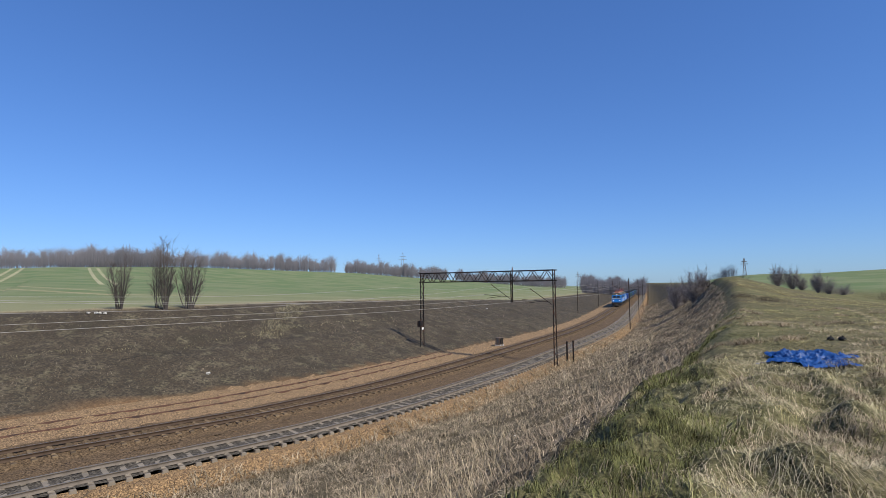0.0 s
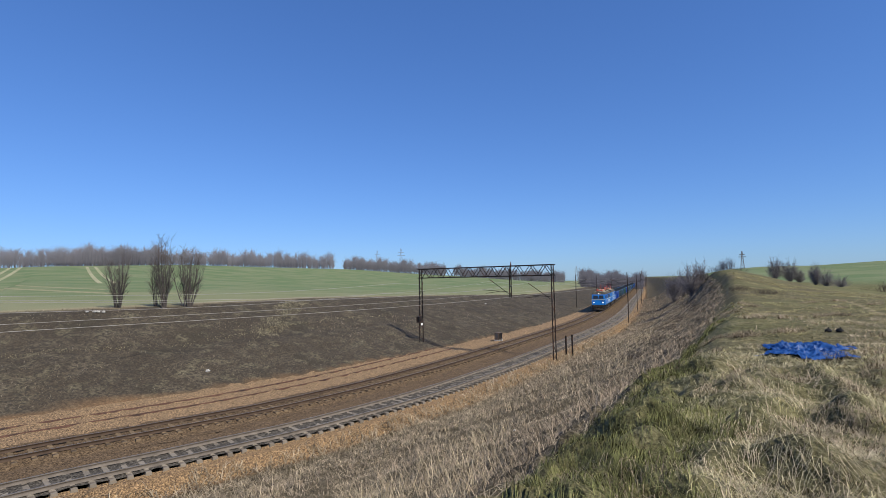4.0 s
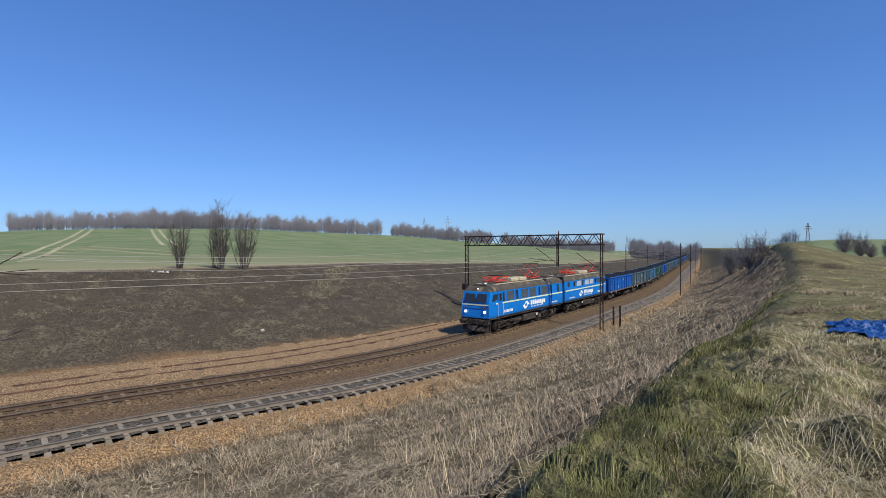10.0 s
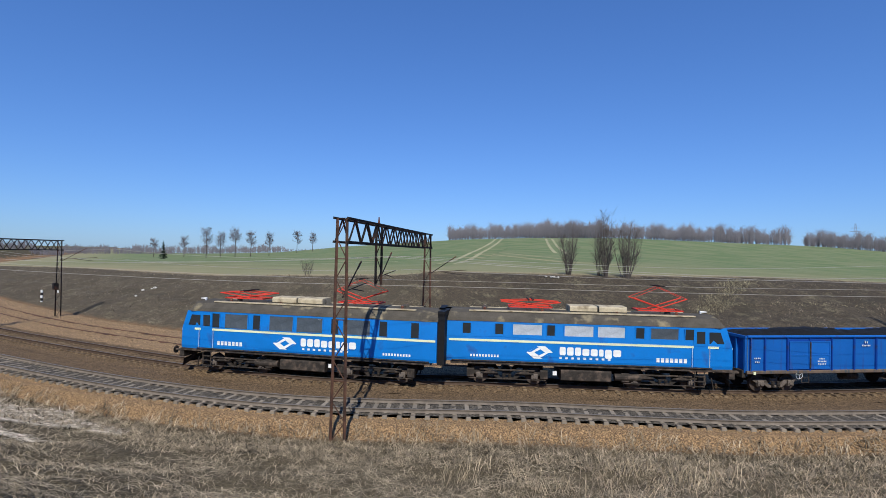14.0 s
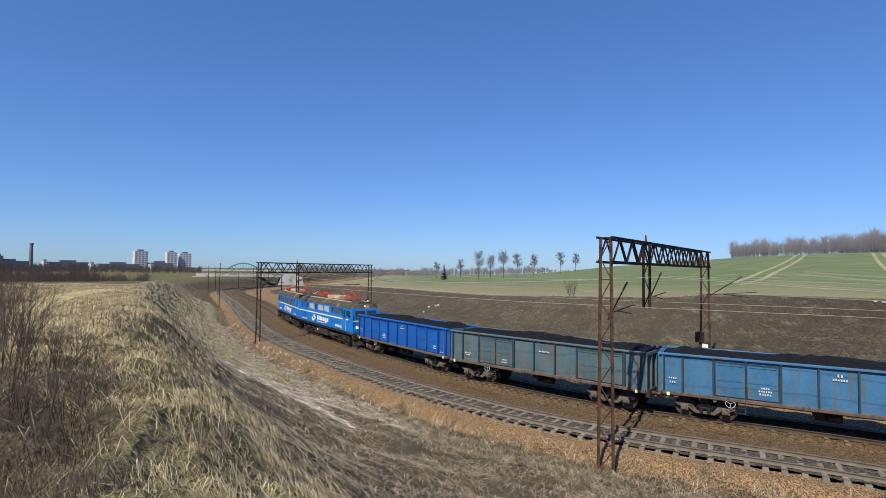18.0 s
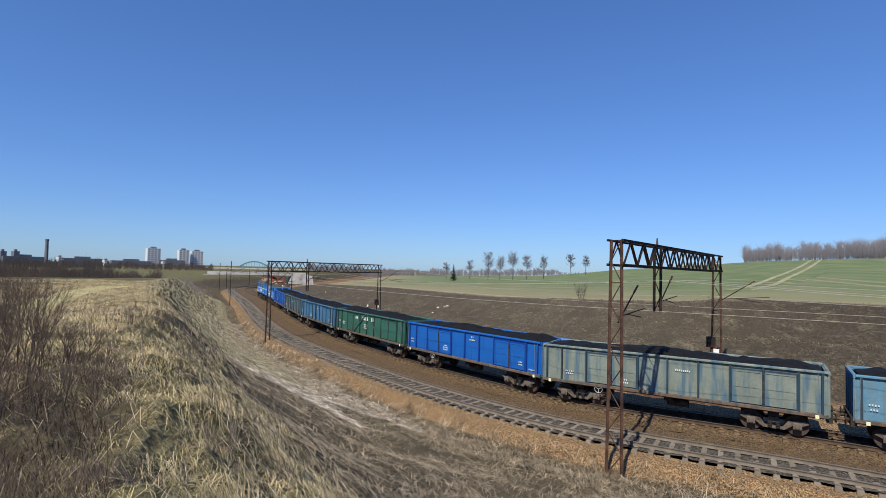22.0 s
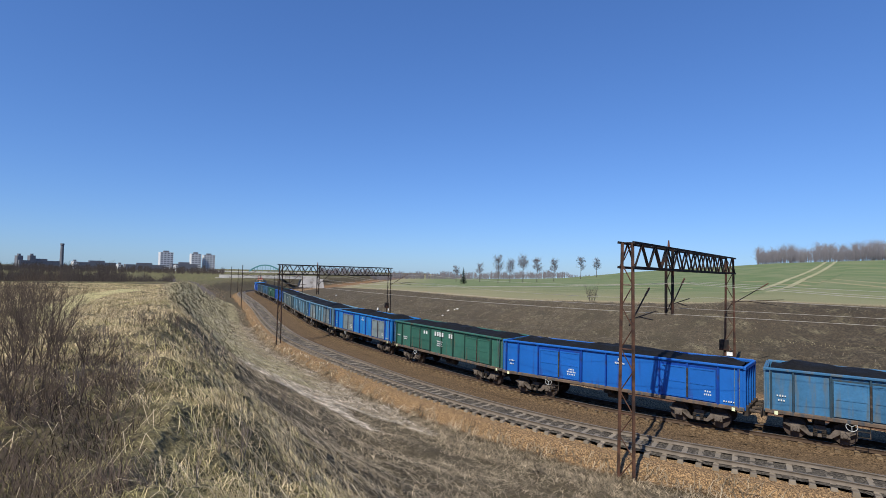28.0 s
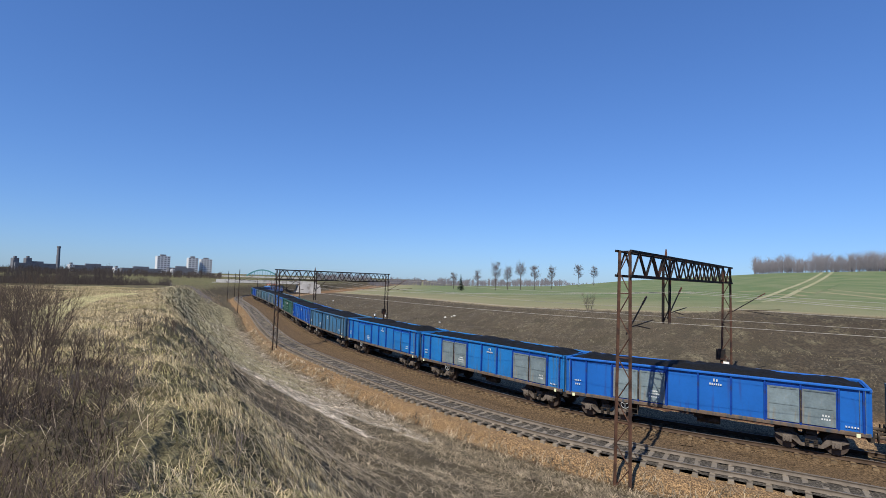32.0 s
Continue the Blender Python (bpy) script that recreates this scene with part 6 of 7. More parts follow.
def branch_out(sh, p, d, length, r, depth, spread, rng, up=0.25):
    q = p + d * length
    sh.rod(p, q, r, r * 0.62, 5 if depth > 1 else 3, caps=False)
    if depth == 0:
        return
    for i in range(rng.choice((2, 3, 3))):
        nd = (d + Vector((rng.uniform(-1, 1), rng.uniform(-1, 1), rng.uniform(-0.5, 0.8))) * spread + Vector((0, 0, up))).normalized()
        branch_out(sh, p + d * length * rng.uniform(0.55, 1.0), nd, length * rng.uniform(0.62, 0.85), r * 0.6, depth - 1, spread, rng, up)


def bare_tree(x, y, height, stems, seed, label, name="bare_tree", spread=0.35, depth=5, r=0.09, group="", mat="bark", zoff=0.0):
    rng = random.Random(seed)
    z = float(ground(x, y)[0]) + zoff
    t = thing(name, label, "tree" if "tree" in name else "shrub", Matrix.Translation((x, y, z - 0.1)), group)
    crown = Shape()
    for i in range(stems):
        trunk = Shape()
        a = rng.uniform(0, 6.28)
        d = Vector((math.cos(a) * 0.22, math.sin(a) * 0.22, 1)).normalized()
        p = Vector((math.cos(a) * 0.3, math.sin(a) * 0.3, 0)) * (stems > 1) * rng.uniform(0.4, 1.6)
        L = height * 0.27
        trunk.rod(p, p + d * L, r, r * 0.75, 6, caps=False)
        put("trunk" if stems == 1 else "stem", trunk.mesh("stem", M[mat]), t)
        for k in range(3):
            nd = (d + Vector((rng.uniform(-1, 1), rng.uniform(-1, 1), 0.4)) * spread).normalized()
            branch_out(crown, p + d * L * rng.uniform(0.75, 1.0), nd, height * 0.22, r * 0.62, depth - 1, spread, rng)
    put("crown", crown.mesh("crown", M[mat]), t)
    return t


def line_point(az, n):
    """The plan point on a bearing at a given offset from the line."""
    d = np.arange(3, 400, 0.25)
    x, y = -d * math.sin(radians(az)), d * math.cos(radians(az))
    _, q = to_line(x, y)
    i = int(np.argmin(np.abs(q - n)))
    return float(x[i]), float(y[i])


def stem_tree(x, y, height, stems, width, seed, label, name="bare_tree", group="", mat="bark"):
    """A many-stemmed leafless tree: slender upright stems, each with rising twigs along it."""
    rng = random.Random(seed)
    t = thing(name, label, "tree" if "tree" in name else "shrub", Matrix.Translation((x, y, float(ground(x, y)[0]) - 0.1)), group)
    crown = Shape()
    for i in range(stems):
        a, rr = rng.uniform(0, 6.28), rng.uniform(0.1, 0.75) * width
        p = Vector((math.cos(a) * rr * 0.2, math.sin(a) * rr * 0.2, 0))
        h = height * rng.uniform(0.72, 1.0) * (1 - 0.5 * (rr / width) ** 1.5)
        out = Vector((math.cos(a), math.sin(a), 0)) * rng.uniform(0.05, 0.5) * width
        pts = [p + out * (k / 5) ** 0.9 + Vector((rng.uniform(-0.08, 0.08), rng.uniform(-0.08, 0.08), 0)) * k * 0.3 + Vector((0, 0, h * k / 5)) for k in range(6)]
        r = 0.016 * height * rng.uniform(0.5, 1.0) * 0.55
        stem = Shape()
        for k in range(5):
            stem.rod(pts[k], pts[k + 1], r * (1 - 0.17 * k), r * (1 - 0.17 * (k + 1)), 5, caps=False)
        put("stem", stem.mesh("stem", M[mat]), t)
        for j in range(26):
            u = rng.uniform(0.16, 0.98) * 5
            k = int(u)
            q = pts[k].lerp(pts[k + 1], u - k)
            b = rng.uniform(0, 6.28)
            d = Vector((math.cos(b) * 0.55, math.sin(b) * 0.55, rng.uniform(0.5, 1.1))).normalized()
            L = height * rng.uniform(0.08, 0.22) * (1.1 - 0.6 * u / 5)
            e = q + d * L
            crown.rod(q, e, r * 0.26, r * 0.12, 3, caps=False)
            for m_ in range(4):
                f = q.lerp(e, rng.uniform(0.3, 1.0))
                d2 = (d + Vector((rng.uniform(-0.8, 0.8), rng.uniform(-0.8, 0.8), rng.uniform(-0.2, 0.6)))).normalized()
                crown.rod(f, f + d2 * L * rng.uniform(0.3, 0.6), r * 0.13, r * 0.07, 3, caps=False)
    put("crown", crown.mesh("crown", M[mat]), t)
    return t


for k, (az_, n_, h_, st, w_) in enumerate(((45.3, 32.6, 5.9, 16, 2.9), (42.3, 32.2, 6.0, 9, 2.0), (41.6, 31.0, 7.4, 12, 2.3), (39.55, 31.2, 7.0, 16, 3.2))):
    stem_tree(*line_point(az_, n_), h_, st, w_, 20 + k, "leafless many-stemmed tree at the field edge", group="trees at the field edge")
stem_tree(*line_point(73.6, 32.5), 2.6, 12, 2.2, 31, "leafless shrub at the field edge", name="bare_shrub")


def thicket(x, y, w, h, count, seed, label, mat="twig_dark", name="thicket", tall=1.0):
    """A dense clump of upright twigs with an uneven outline."""
    rng = np.random.default_rng(seed)
    t = thing(name, label, "shrub", Matrix.Translation((x, y, float(ground(x, y)[0]) - 0.15)), "thickets")
    px, py = rng.normal(0, w * 0.33, count), rng.normal(0, w * 0.33, count)
    hh = h * np.clip(1.05 - (np.hypot(px, py) / w) ** 2 * 0.9, 0.2, 1.1) * rng.uniform(0.6, 1.1, count) * tall
    sh = Shape()
    for i in range(count):
        p = Vector((px[i], py[i], 0))
        q = p + Vector((px[i] * 0.25 + rng.normal(0, 0.2), py[i] * 0.25 + rng.normal(0, 0.2), 1 * hh[i]))
        sh.rod(p, q, 0.022 * h / 3, 0.008 * h / 3, 3, caps=False)
        for k in range(5):
            a = p.lerp(q, rng.uniform(0.3, 0.95))
            b = a + Vector(rng.normal(0, 0.16 * h, 3)) + Vector((0, 0, 0.12 * h))
            sh.rod(a, b, 0.013 * h / 3, 0.005 * h / 3, 3, caps=False)
    put("twig_mass", sh.mesh("twig_mass", M[mat]), t, kind="stuff")
    return t


def wood(name, az0, az1, d, h, seed, label, count, depth=18, mat="far_twig"):
    """A far leafless wood: many thin trunks and twig fans, joined."""
    rng = np.random.default_rng(seed)
    v, f = [], []
    for i in range(count):
        a = radians(rng.uniform(az0, az1))
        r = d + rng.uniform(0, depth)
        x, y = -r * math.sin(a), r * math.cos(a)
        z = float(ground(x, y)[0]) - 0.5
        hh = h * rng.uniform(0.6, 1.15) * (1 + 0.12 * math.sin(a * 130) + 0.08 * math.sin(a * 410))
        px, py = math.cos(a), math.sin(a)
        def quad(u0, z0, u1, z1, w0, w1):
            k = len(v)
            v.extend([(x + px * (u0 - w0), y + py * (u0 - w0), z + z0), (x + px * (u0 + w0), y + py * (u0 + w0), z + z0),
                      (x + px * (u1 + w1), y + py * (u1 + w1), z + z1), (x + px * (u1 - w1), y + py * (u1 - w1), z + z1)])
            f.append((k, k + 1, k + 2, k + 3))
        w = d / 900 * 0.22
        quad(0, 0, 0, hh * 0.95, w, w * 0.4)
        for k in range(22):
            z0 = hh * rng.uniform(0.15, 0.8)
            u0 = rng.normal(0, 0.05) * hh
            quad(u0, z0, u0 + rng.normal(0, 0.14) * hh, z0 + hh * rng.uniform(0.1, 0.3), w * 0.7, w * 0.25)
    put(name, from_arrays(name, v, f, M[mat]), None, label, category="wood", kind="stuff")


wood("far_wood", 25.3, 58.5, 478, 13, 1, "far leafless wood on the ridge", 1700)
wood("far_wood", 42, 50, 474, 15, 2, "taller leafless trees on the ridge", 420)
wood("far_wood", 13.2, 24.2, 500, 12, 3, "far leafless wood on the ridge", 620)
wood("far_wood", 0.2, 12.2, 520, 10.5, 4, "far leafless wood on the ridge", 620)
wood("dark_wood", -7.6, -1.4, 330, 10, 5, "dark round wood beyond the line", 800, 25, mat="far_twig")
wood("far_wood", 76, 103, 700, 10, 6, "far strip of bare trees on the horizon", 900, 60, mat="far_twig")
wood("far_wood", 112.5, 150, 460, 6.5, 7, "bare trees before the town", 1300, 160, mat="scrub_far")
wood("scrub_belt", 117, 133, 84, 1.8, 9, "belt of dark leafless scrub at the end of the bank", 1300, 60, mat="scrub_far")
wood("scrub_belt", 113.2, 117.2, 92, 1.1, 11, "low grey scrub at the end of the bank", 260, 40, mat="bush")
wood("scrub_belt", 121, 133, 72, 2.6, 10, "taller dark scrub at the end of the bank", 500, 40, mat="scrub_far")
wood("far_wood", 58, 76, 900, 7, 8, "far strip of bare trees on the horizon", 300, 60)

def crowned_tree(x, y, h, seed, label, group):
    """A tall leafless tree: bare trunk, rising limbs and a rounded haze of fine twigs."""
    rng = np.random.default_rng(seed)
    t = thing("bare_tree", label, "tree", Matrix.Translation((x, y, float(ground(x, y)[0]) - 0.2)), group)
    put("trunk", Shape().rod((0, 0, 0), (0.1, 0.1, h * 0.55), 0.24, 0.15, 6).rod((0.1, 0.1, h * 0.55), (0, 0, h * 0.9), 0.15, 0.04, 6).mesh("trunk", M["twig_dark"]), t)
    crown = Shape()
    for i in range(46):
        a, z0 = rng.uniform(0, 6.28), h * rng.uniform(0.35, 0.8)
        reach = h * 0.25 * rng.uniform(0.5, 1.0) * (1.15 - 0.6 * z0 / h)
        p = Vector((0.1, 0.1, z0))
        q = p + Vector((math.cos(a) * reach, math.sin(a) * reach, reach * rng.uniform(0.4, 1.1)))
        crown.rod(p, q, 0.055, 0.03, 3, caps=False)
        for k in range(16):
            e = p.lerp(q, rng.uniform(0.35, 1.0))
            crown.rod(e, e + Vector(rng.normal(0, 0.05 * h, 3)) + Vector((0, 0, 0.04 * h)), 0.028, 0.014, 3, caps=False)
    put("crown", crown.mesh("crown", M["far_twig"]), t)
    return t


for k, (az_, d_, h_) in enumerate(((83.6, 330, 15), (82.3, 335, 13), (80.9, 330, 15), (79.4, 335, 13), (77.6, 340, 12), (74.8, 380, 13), (85.6, 420, 13), (88.2, 430, 12), (73.2, 400, 12))):
    rt = crowned_tree(*polar(az_, d_), h_ * 1.3, 50 + k, "tall bare roadside tree with mistletoe clumps", "roadside trees")
    rr = random.Random(k)
    for j in range(7):
        ball = Shape()
        for q in range(60):
            e = Vector((rr.gauss(0, 1), rr.gauss(0, 1), rr.gauss(0, 1))).normalized() * rr.uniform(0.35, 0.7)
            ball.rod((0, 0, 0), e, 0.06, 0.02, 3, caps=False)
        put("mistletoe", ball.mesh("mistletoe", M["twig_dark"]), rt, "dark round mistletoe clump", m=Matrix.Translation((rr.uniform(-2.6, 2.6), rr.uniform(-2.6, 2.6), h_ * 1.35 * rr.uniform(0.5, 0.88))))


def spruce(x, y, h, seed):
    rng = random.Random(seed)
    t = thing("spruce_tree", "dark pointed spruce beyond the field", "tree", Matrix.Translation((x, y, float(ground(x, y)[0]) - 0.2)))
    put("trunk", Shape().rod((0, 0, 0), (0, 0, h * 0.95), 0.25, 0.05, 7).mesh("trunk", M["bark"]), t)
    sh = Shape()
    for i in range(260):
        z = h * rng.uniform(0.06, 0.98)
        a, r = rng.uniform(0, 6.28), (1 - z / h) * h * 0.25 * rng.uniform(0.5, 1.1) + 0.15
        c = Vector((math.cos(a) * r, math.sin(a) * r, z - r * 0.3))
        s = Vector((-math.sin(a), math.cos(a), 0)) * (0.25 + r * 0.25)
        sh.add([Vector((0, 0, z)), c + s, c - s + Vector((0, 0, 0.1))], [(0, 1, 2)])
    put("crown", sh.mesh("crown", M["needles"]), t)


spruce(*polar(87.4, 335), 11, 3)
for k, (az_, d_, w, h, mat_, count_) in enumerate(((-13.6, 86, 2.6, 1.1, "scrub_far", 120), (-14.4, 86, 2.0, 0.9, "scrub_far", 100), (-14.9, 86, 0.9, 1.6, "far_twig", 60), (-15.5, 86, 1.0, 1.8, "far_twig", 60), (-16.3, 86, 1.4, 0.7, "scrub_far", 80),
                                                   (-27.3, 84, 3.0, 1.3, "bramble", 120))):
    thicket(*polar(az_, d_), w, h, count_, 70 + k, "leafless grey thicket on the bank", mat_)


def round_bush(x, y, w, h, count, seed, label, mat):
    """A rounded leafless bush: limbs that fan out from the foot and end in a haze of short twigs."""
    rng = np.random.default_rng(seed)
    t = thing("bare_bush", label, "shrub", Matrix.Translation((x, y, float(ground(x, y)[0]) - 0.15)), "bushes on the bank")
    limbs, twigs = Shape(), Shape()
    for i in range(count):
        a, up = rng.uniform(0, 6.28), rng.uniform(0.0, 1.0) ** 0.7
        reach = rng.uniform(0.55, 1.0) * (1 + 0.12 * math.sin(3 * a + seed))
        tip = Vector((math.cos(a) * w * 0.5 * math.sqrt(1 - 0.85 * up * up) * reach, math.sin(a) * w * 0.5 * math.sqrt(1 - 0.85 * up * up) * reach, h * (0.2 + 0.8 * up) * reach))
        mid = Vector((tip.x * 0.4, tip.y * 0.4, tip.z * 0.55)) + Vector(rng.normal(0, 0.03 * h, 3))
        limbs.rod((tip.x * 0.06, tip.y * 0.06, 0), mid, 0.006 * h, 0.004 * h, 3, caps=False).rod(mid, tip, 0.004 * h, 0.002 * h, 3, caps=False)
        for k in range(9):
            p = mid.lerp(tip, rng.uniform(0.0, 1.0))
            twigs.rod(p, p + Vector(rng.normal(0, 0.07 * h, 3)) + Vector((0, 0, 0.05 * h)), 0.0032 * h, 0.0016 * h, 3, caps=False)
    put("branchwork", limbs.mesh("branchwork", M[mat]), t)
    put("twig_mass", twigs.mesh("twig_mass", M[mat]), t, kind="stuff")


for k, (az_, d_, w, h, mat_) in enumerate(((-10.5, 112, 4.2, 6.2, "bush"), (-11.3, 115, 3.6, 5.6, "bush"), (-12.1, 90, 4.0, 5.2, "bush"), (-12.9, 92, 3.2, 4.2, "bush"), (-19.2, 98, 3.2, 4.0, "bush"), (-20.3, 99, 3.4, 3.9, "bush"), (-21.0, 99, 2.4, 2.6, "bush"),
                                           (-22.2, 96, 2.2, 3.9, "bush"), (-23.0, 95, 3.6, 2.9, "bush"), (-24.0, 94, 3.0, 2.0, "bush"))):
    round_bush(*polar(az_, d_), w, h, 130, 270 + k, "rounded leafless grey bush on the bank", mat_)
for k, (az_, d_, w) in enumerate(((-7.0, 34, 1.6), (-9.0, 40, 1.8), (-10.4, 47, 2.0), (-11.4, 52, 2.0), (-12.6, 58, 2.2), (-16.2, 46, 1.3), (-18.3, 44, 1.0))):
    thicket(*polar(az_, d_), w, 0.5, 130, 300 + k, "low brown bramble along the crest of the bank", "bramble")
for k, (az_, d_, h) in enumerate(((127.3, 10.0, 1.35), (129.0, 10.8, 1.3), (130.6, 9.0, 1.1), (126.6, 12.5, 0.9), (129.8, 14.5, 1.3), (131.5, 7.0, 0.9), (128.2, 17, 1.2), (118.1, 15.5, 0.75), (117.2, 17, 0.5), (126.0, 8.6, 0.9), (124.6, 9.6, 0.7), (127.8, 8.0, 1.0), (128.8, 12.4, 1.5), (127.4, 14.0, 1.4), (129.6, 6.0, 0.8), (126.4, 6.6, 0.7), (124.2, 7.2, 0.5), (128.6, 20, 1.6), (127.2, 23, 1.6))):
    bare_tree(*polar(az_, d_), h * 1.35, 7 if k < 7 else 5, 90 + k, "tangled leafless bramble on the bank", name="bramble_bush", spread=0.6, depth=4, r=0.008, group="brambles", mat="bramble")
for k, (az_, n_, w, h) in enumerate(((111.2, -8, 2.0, 0.5), (110.0, -6.8, 2.2, 0.45), (108.0, -6.2, 1.6, 0.4))):
    thicket(*line_point(az_, n_), w, h, 90, 110 + k, "low leafless scrub on the cutting slope", "twig")
for k in range(22):
    az_, d_ = 101 + 24 * random.random(), 5 + 14 * random.random()
    x_, y_ = polar(az_, d_)
    bare_tree(x_, y_, random.uniform(0.4, 0.75), 4, 130 + k, "dry weed stalks on the bank", name="weed_stalks", spread=0.2, depth=3, r=0.006, group="dry weeds", mat="twig")

for k in range(16):
    az_, d_ = 28 + 60 * random.random(), 5 + 9 * random.random()
    bare_tree(*polar(az_, d_), random.uniform(0.35, 0.7), 4, 170 + k, "dry weed stalks on the cutting slope", name="weed_stalks", spread=0.2, depth=3, r=0.005, group="dry weeds", mat="twig")

# ---- town, bridge and far towers ----
def tower_block(az, d, w, h, storeys, cols, seed, mat="block", base=None):
    x, y = polar(az, d)
    z = float(ground(x, y)[0]) - 3 if base is None else base
    t = thing("tower_block", "pale concrete tower block on the horizon", "building", pose(x, y, z, 0, 0, az + 14), "town blocks")
    put("tower_body", Shape().box((-w / 2, -6, 0), (w / 2, 6, h)).mesh("tower_body", M[mat]), t)
    put("roof_hut", Shape().box((-w / 5, -3, h), (w / 5, 3, h + 2.5)).mesh("hut", M["block_dark"]), t)
    pane = shared(("pane", cols, storeys, w, h), lambda: Shape().box((-w / cols * 0.3, -0.1, -h / storeys * 0.25), (w / cols * 0.3, 0.0, h / storeys * 0.25)).mesh("pane", M["block_dark"]))
    for i in range(cols):
        for j in range(storeys):
            put("window", pane, t, m=Matrix.Translation((-w / 2 + w * (i + 0.5) / cols, -6.0, h * (j + 0.55) / storeys)))


tower_block(117.8, 900, 18, 34.6, 11, 4, 1, base=-5)
tower_block(115.2, 920, 14.5, 34.3, 11, 3, 2, base=-5)
tower_block(114.0, 930, 17, 33.2, 11, 4, 3, base=-5)
for az_, w_, top_, mat_ in ((128.95, 6, 18, "block_dark"), (128.1, 6, 18.5, "block_dark"), (127.6, 44, 12.0, "block_dark"), (123.4, 46, 11.5, "block_dark"), (119.6, 50, 10.0, "block_dark"), (116.2, 36, 12.5, "block_dark"),
                            (125.04, 5.5, 12.0, "block"), (121.6, 6.0, 9.5, "block"), (116.9, 3.5, 10.0, "block")):
    tower_block(az_, 880 if mat_ == "block_dark" else 862, w_, top_ + 5, 5, max(2, int(w_ / 5)), 4, mat_, base=-5)
ch = thing("factory_chimney", "tall dark factory chimney on the horizon", "chimney", Matrix.Translation((*polar(126.0, 1000), 0)))
put("shaft", Shape().rod((0, 0, 0), (0, 0, 39.5), 2.9, 2.1, 12).mesh("shaft", M["block_dark"]), ch)
put("rim", Shape().rod((0, 0, 37.5), (0, 0, 40.2), 2.7, 2.7, 12).mesh("rim", M["block_dark"]), ch)


def white_hall(az, d, length, top):
    """A long low white hall beyond the field's crest."""
    x, y = polar(az, d)
    t = thing("white_hall", "long low white hall beyond the crest of the field", "building", pose(x, y, top - 14, 0, 0, az))
    put("wall", Shape().box((-length / 2, -7, 0), (length / 2, 7, 13)).mesh("wall", M["block"]), t)
    put("roof", Shape().add([(-length / 2 - 0.5, -7.5, 13), (length / 2 + 0.5, -7.5, 13), (length / 2 + 0.5, 0, 14.2), (-length / 2 - 0.5, 0, 14.2), (-length / 2 - 0.5, 7.5, 13), (length / 2 + 0.5, 7.5, 13)],
                            [(0, 1, 2, 3), (3, 2, 5, 4), (0, 3, 4), (1, 5, 2), (0, 4, 5, 1)]).mesh("roof", M["block"]), t)
    for k in range(5):
        put("gate", Shape().box((-2, -7.15, 0), (2, -7.0, 4)).mesh("gate", M["block_dark"]), t, m=Matrix.Translation((length * (k - 2) / 5.5, 0, 5)))


white_hall(67.4, 620, 34, 12.5)


def overbridge():
    a, b = Vector((*polar(112.6, 318), -3.5)), Vector((*polar(103.5, 322), -3.5))
    d = (b - a).normalized()
    L = (b - a).length
    t = thing("road_bridge", "pale concrete road bridge over the tracks", "bridge", Matrix.Translation(a) @ pose(0, 0, 0, 0, 0, math.degrees(math.atan2(d.y, d.x))))
    put("deck", Shape().bevel_box((-2, -4.5, 5.3), (L + 2, 4.5, 6.2), 0.1).mesh("deck", M["concrete"]), t)
    for y in (-4.4, 4.4):
        put("parapet", Shape().box((-2, y - 0.1, 6.2), (L + 2, y + 0.1, 7.0)).mesh("parapet", M["concrete"]), t)
    put("abutment", Shape().add([(-4, -5, -1), (9, -5, -1), (6.5, -5, 5.3), (-4, -5, 5.3), (-4, 5, -1), (9, 5, -1), (6.5, 5, 5.3), (-4, 5, 5.3)],
                                [(0, 1, 2, 3), (7, 6, 5, 4), (1, 5, 6, 2), (0, 4, 5, 1), (2, 6, 7, 3), (4, 0, 3, 7)]).mesh("abutment", M["concrete"]), t)
    put("abutment", Shape().add([(L - 10, -5, -1), (L + 5, -5, -1), (L + 4, -5, 5.3), (L - 8, -5, 5.3), (L - 10, 5, -1), (L + 5, 5, -1), (L + 4, 5, 5.3), (L - 8, 5, 5.3)],
                                [(0, 1, 2, 3), (7, 6, 5, 4), (1, 5, 6, 2), (0, 4, 5, 1), (2, 6, 7, 3), (4, 0, 3, 7)]).mesh("abutment", M["concrete"]), t)
    for x in (L * 0.33, L * 0.62):
        for y in (-3, 0, 3):
            put("pier", Shape().rod((x, y, -1), (x, y, 5.3), 0.4, sides=10).mesh("pier", M["concrete"]), t)


overbridge()


def arch_bridge():
    t = thing("arch_bridge", "far blue-green steel arch bridge", "bridge", pose(*polar(108.55, 640), -1.5, 0, 0, 108.6))
    put("deck", Shape().box((-60, -5, 4.5), (60, 5, 6.0)).mesh("deck", M["concrete"]), t)
    for y in (-4.5, 4.5):
        sh = Shape()
        pts = [(17.5 * k / 12, y, 6 + 7.4 * (1 - (k / 12) ** 2)) for k in range(-12, 13)]
        for p, q in zip(pts, pts[1:]):
            sh.bar(p, q, 1.3)
        arch = put("arch", sh.mesh("arch", M["arch"]), t)
        for p in pts[2:-2:2]:
            put("hanger", Shape().bar((p[0], y, 6), p, 0.35).mesh("hanger", M["arch"]), arch)


arch_bridge()


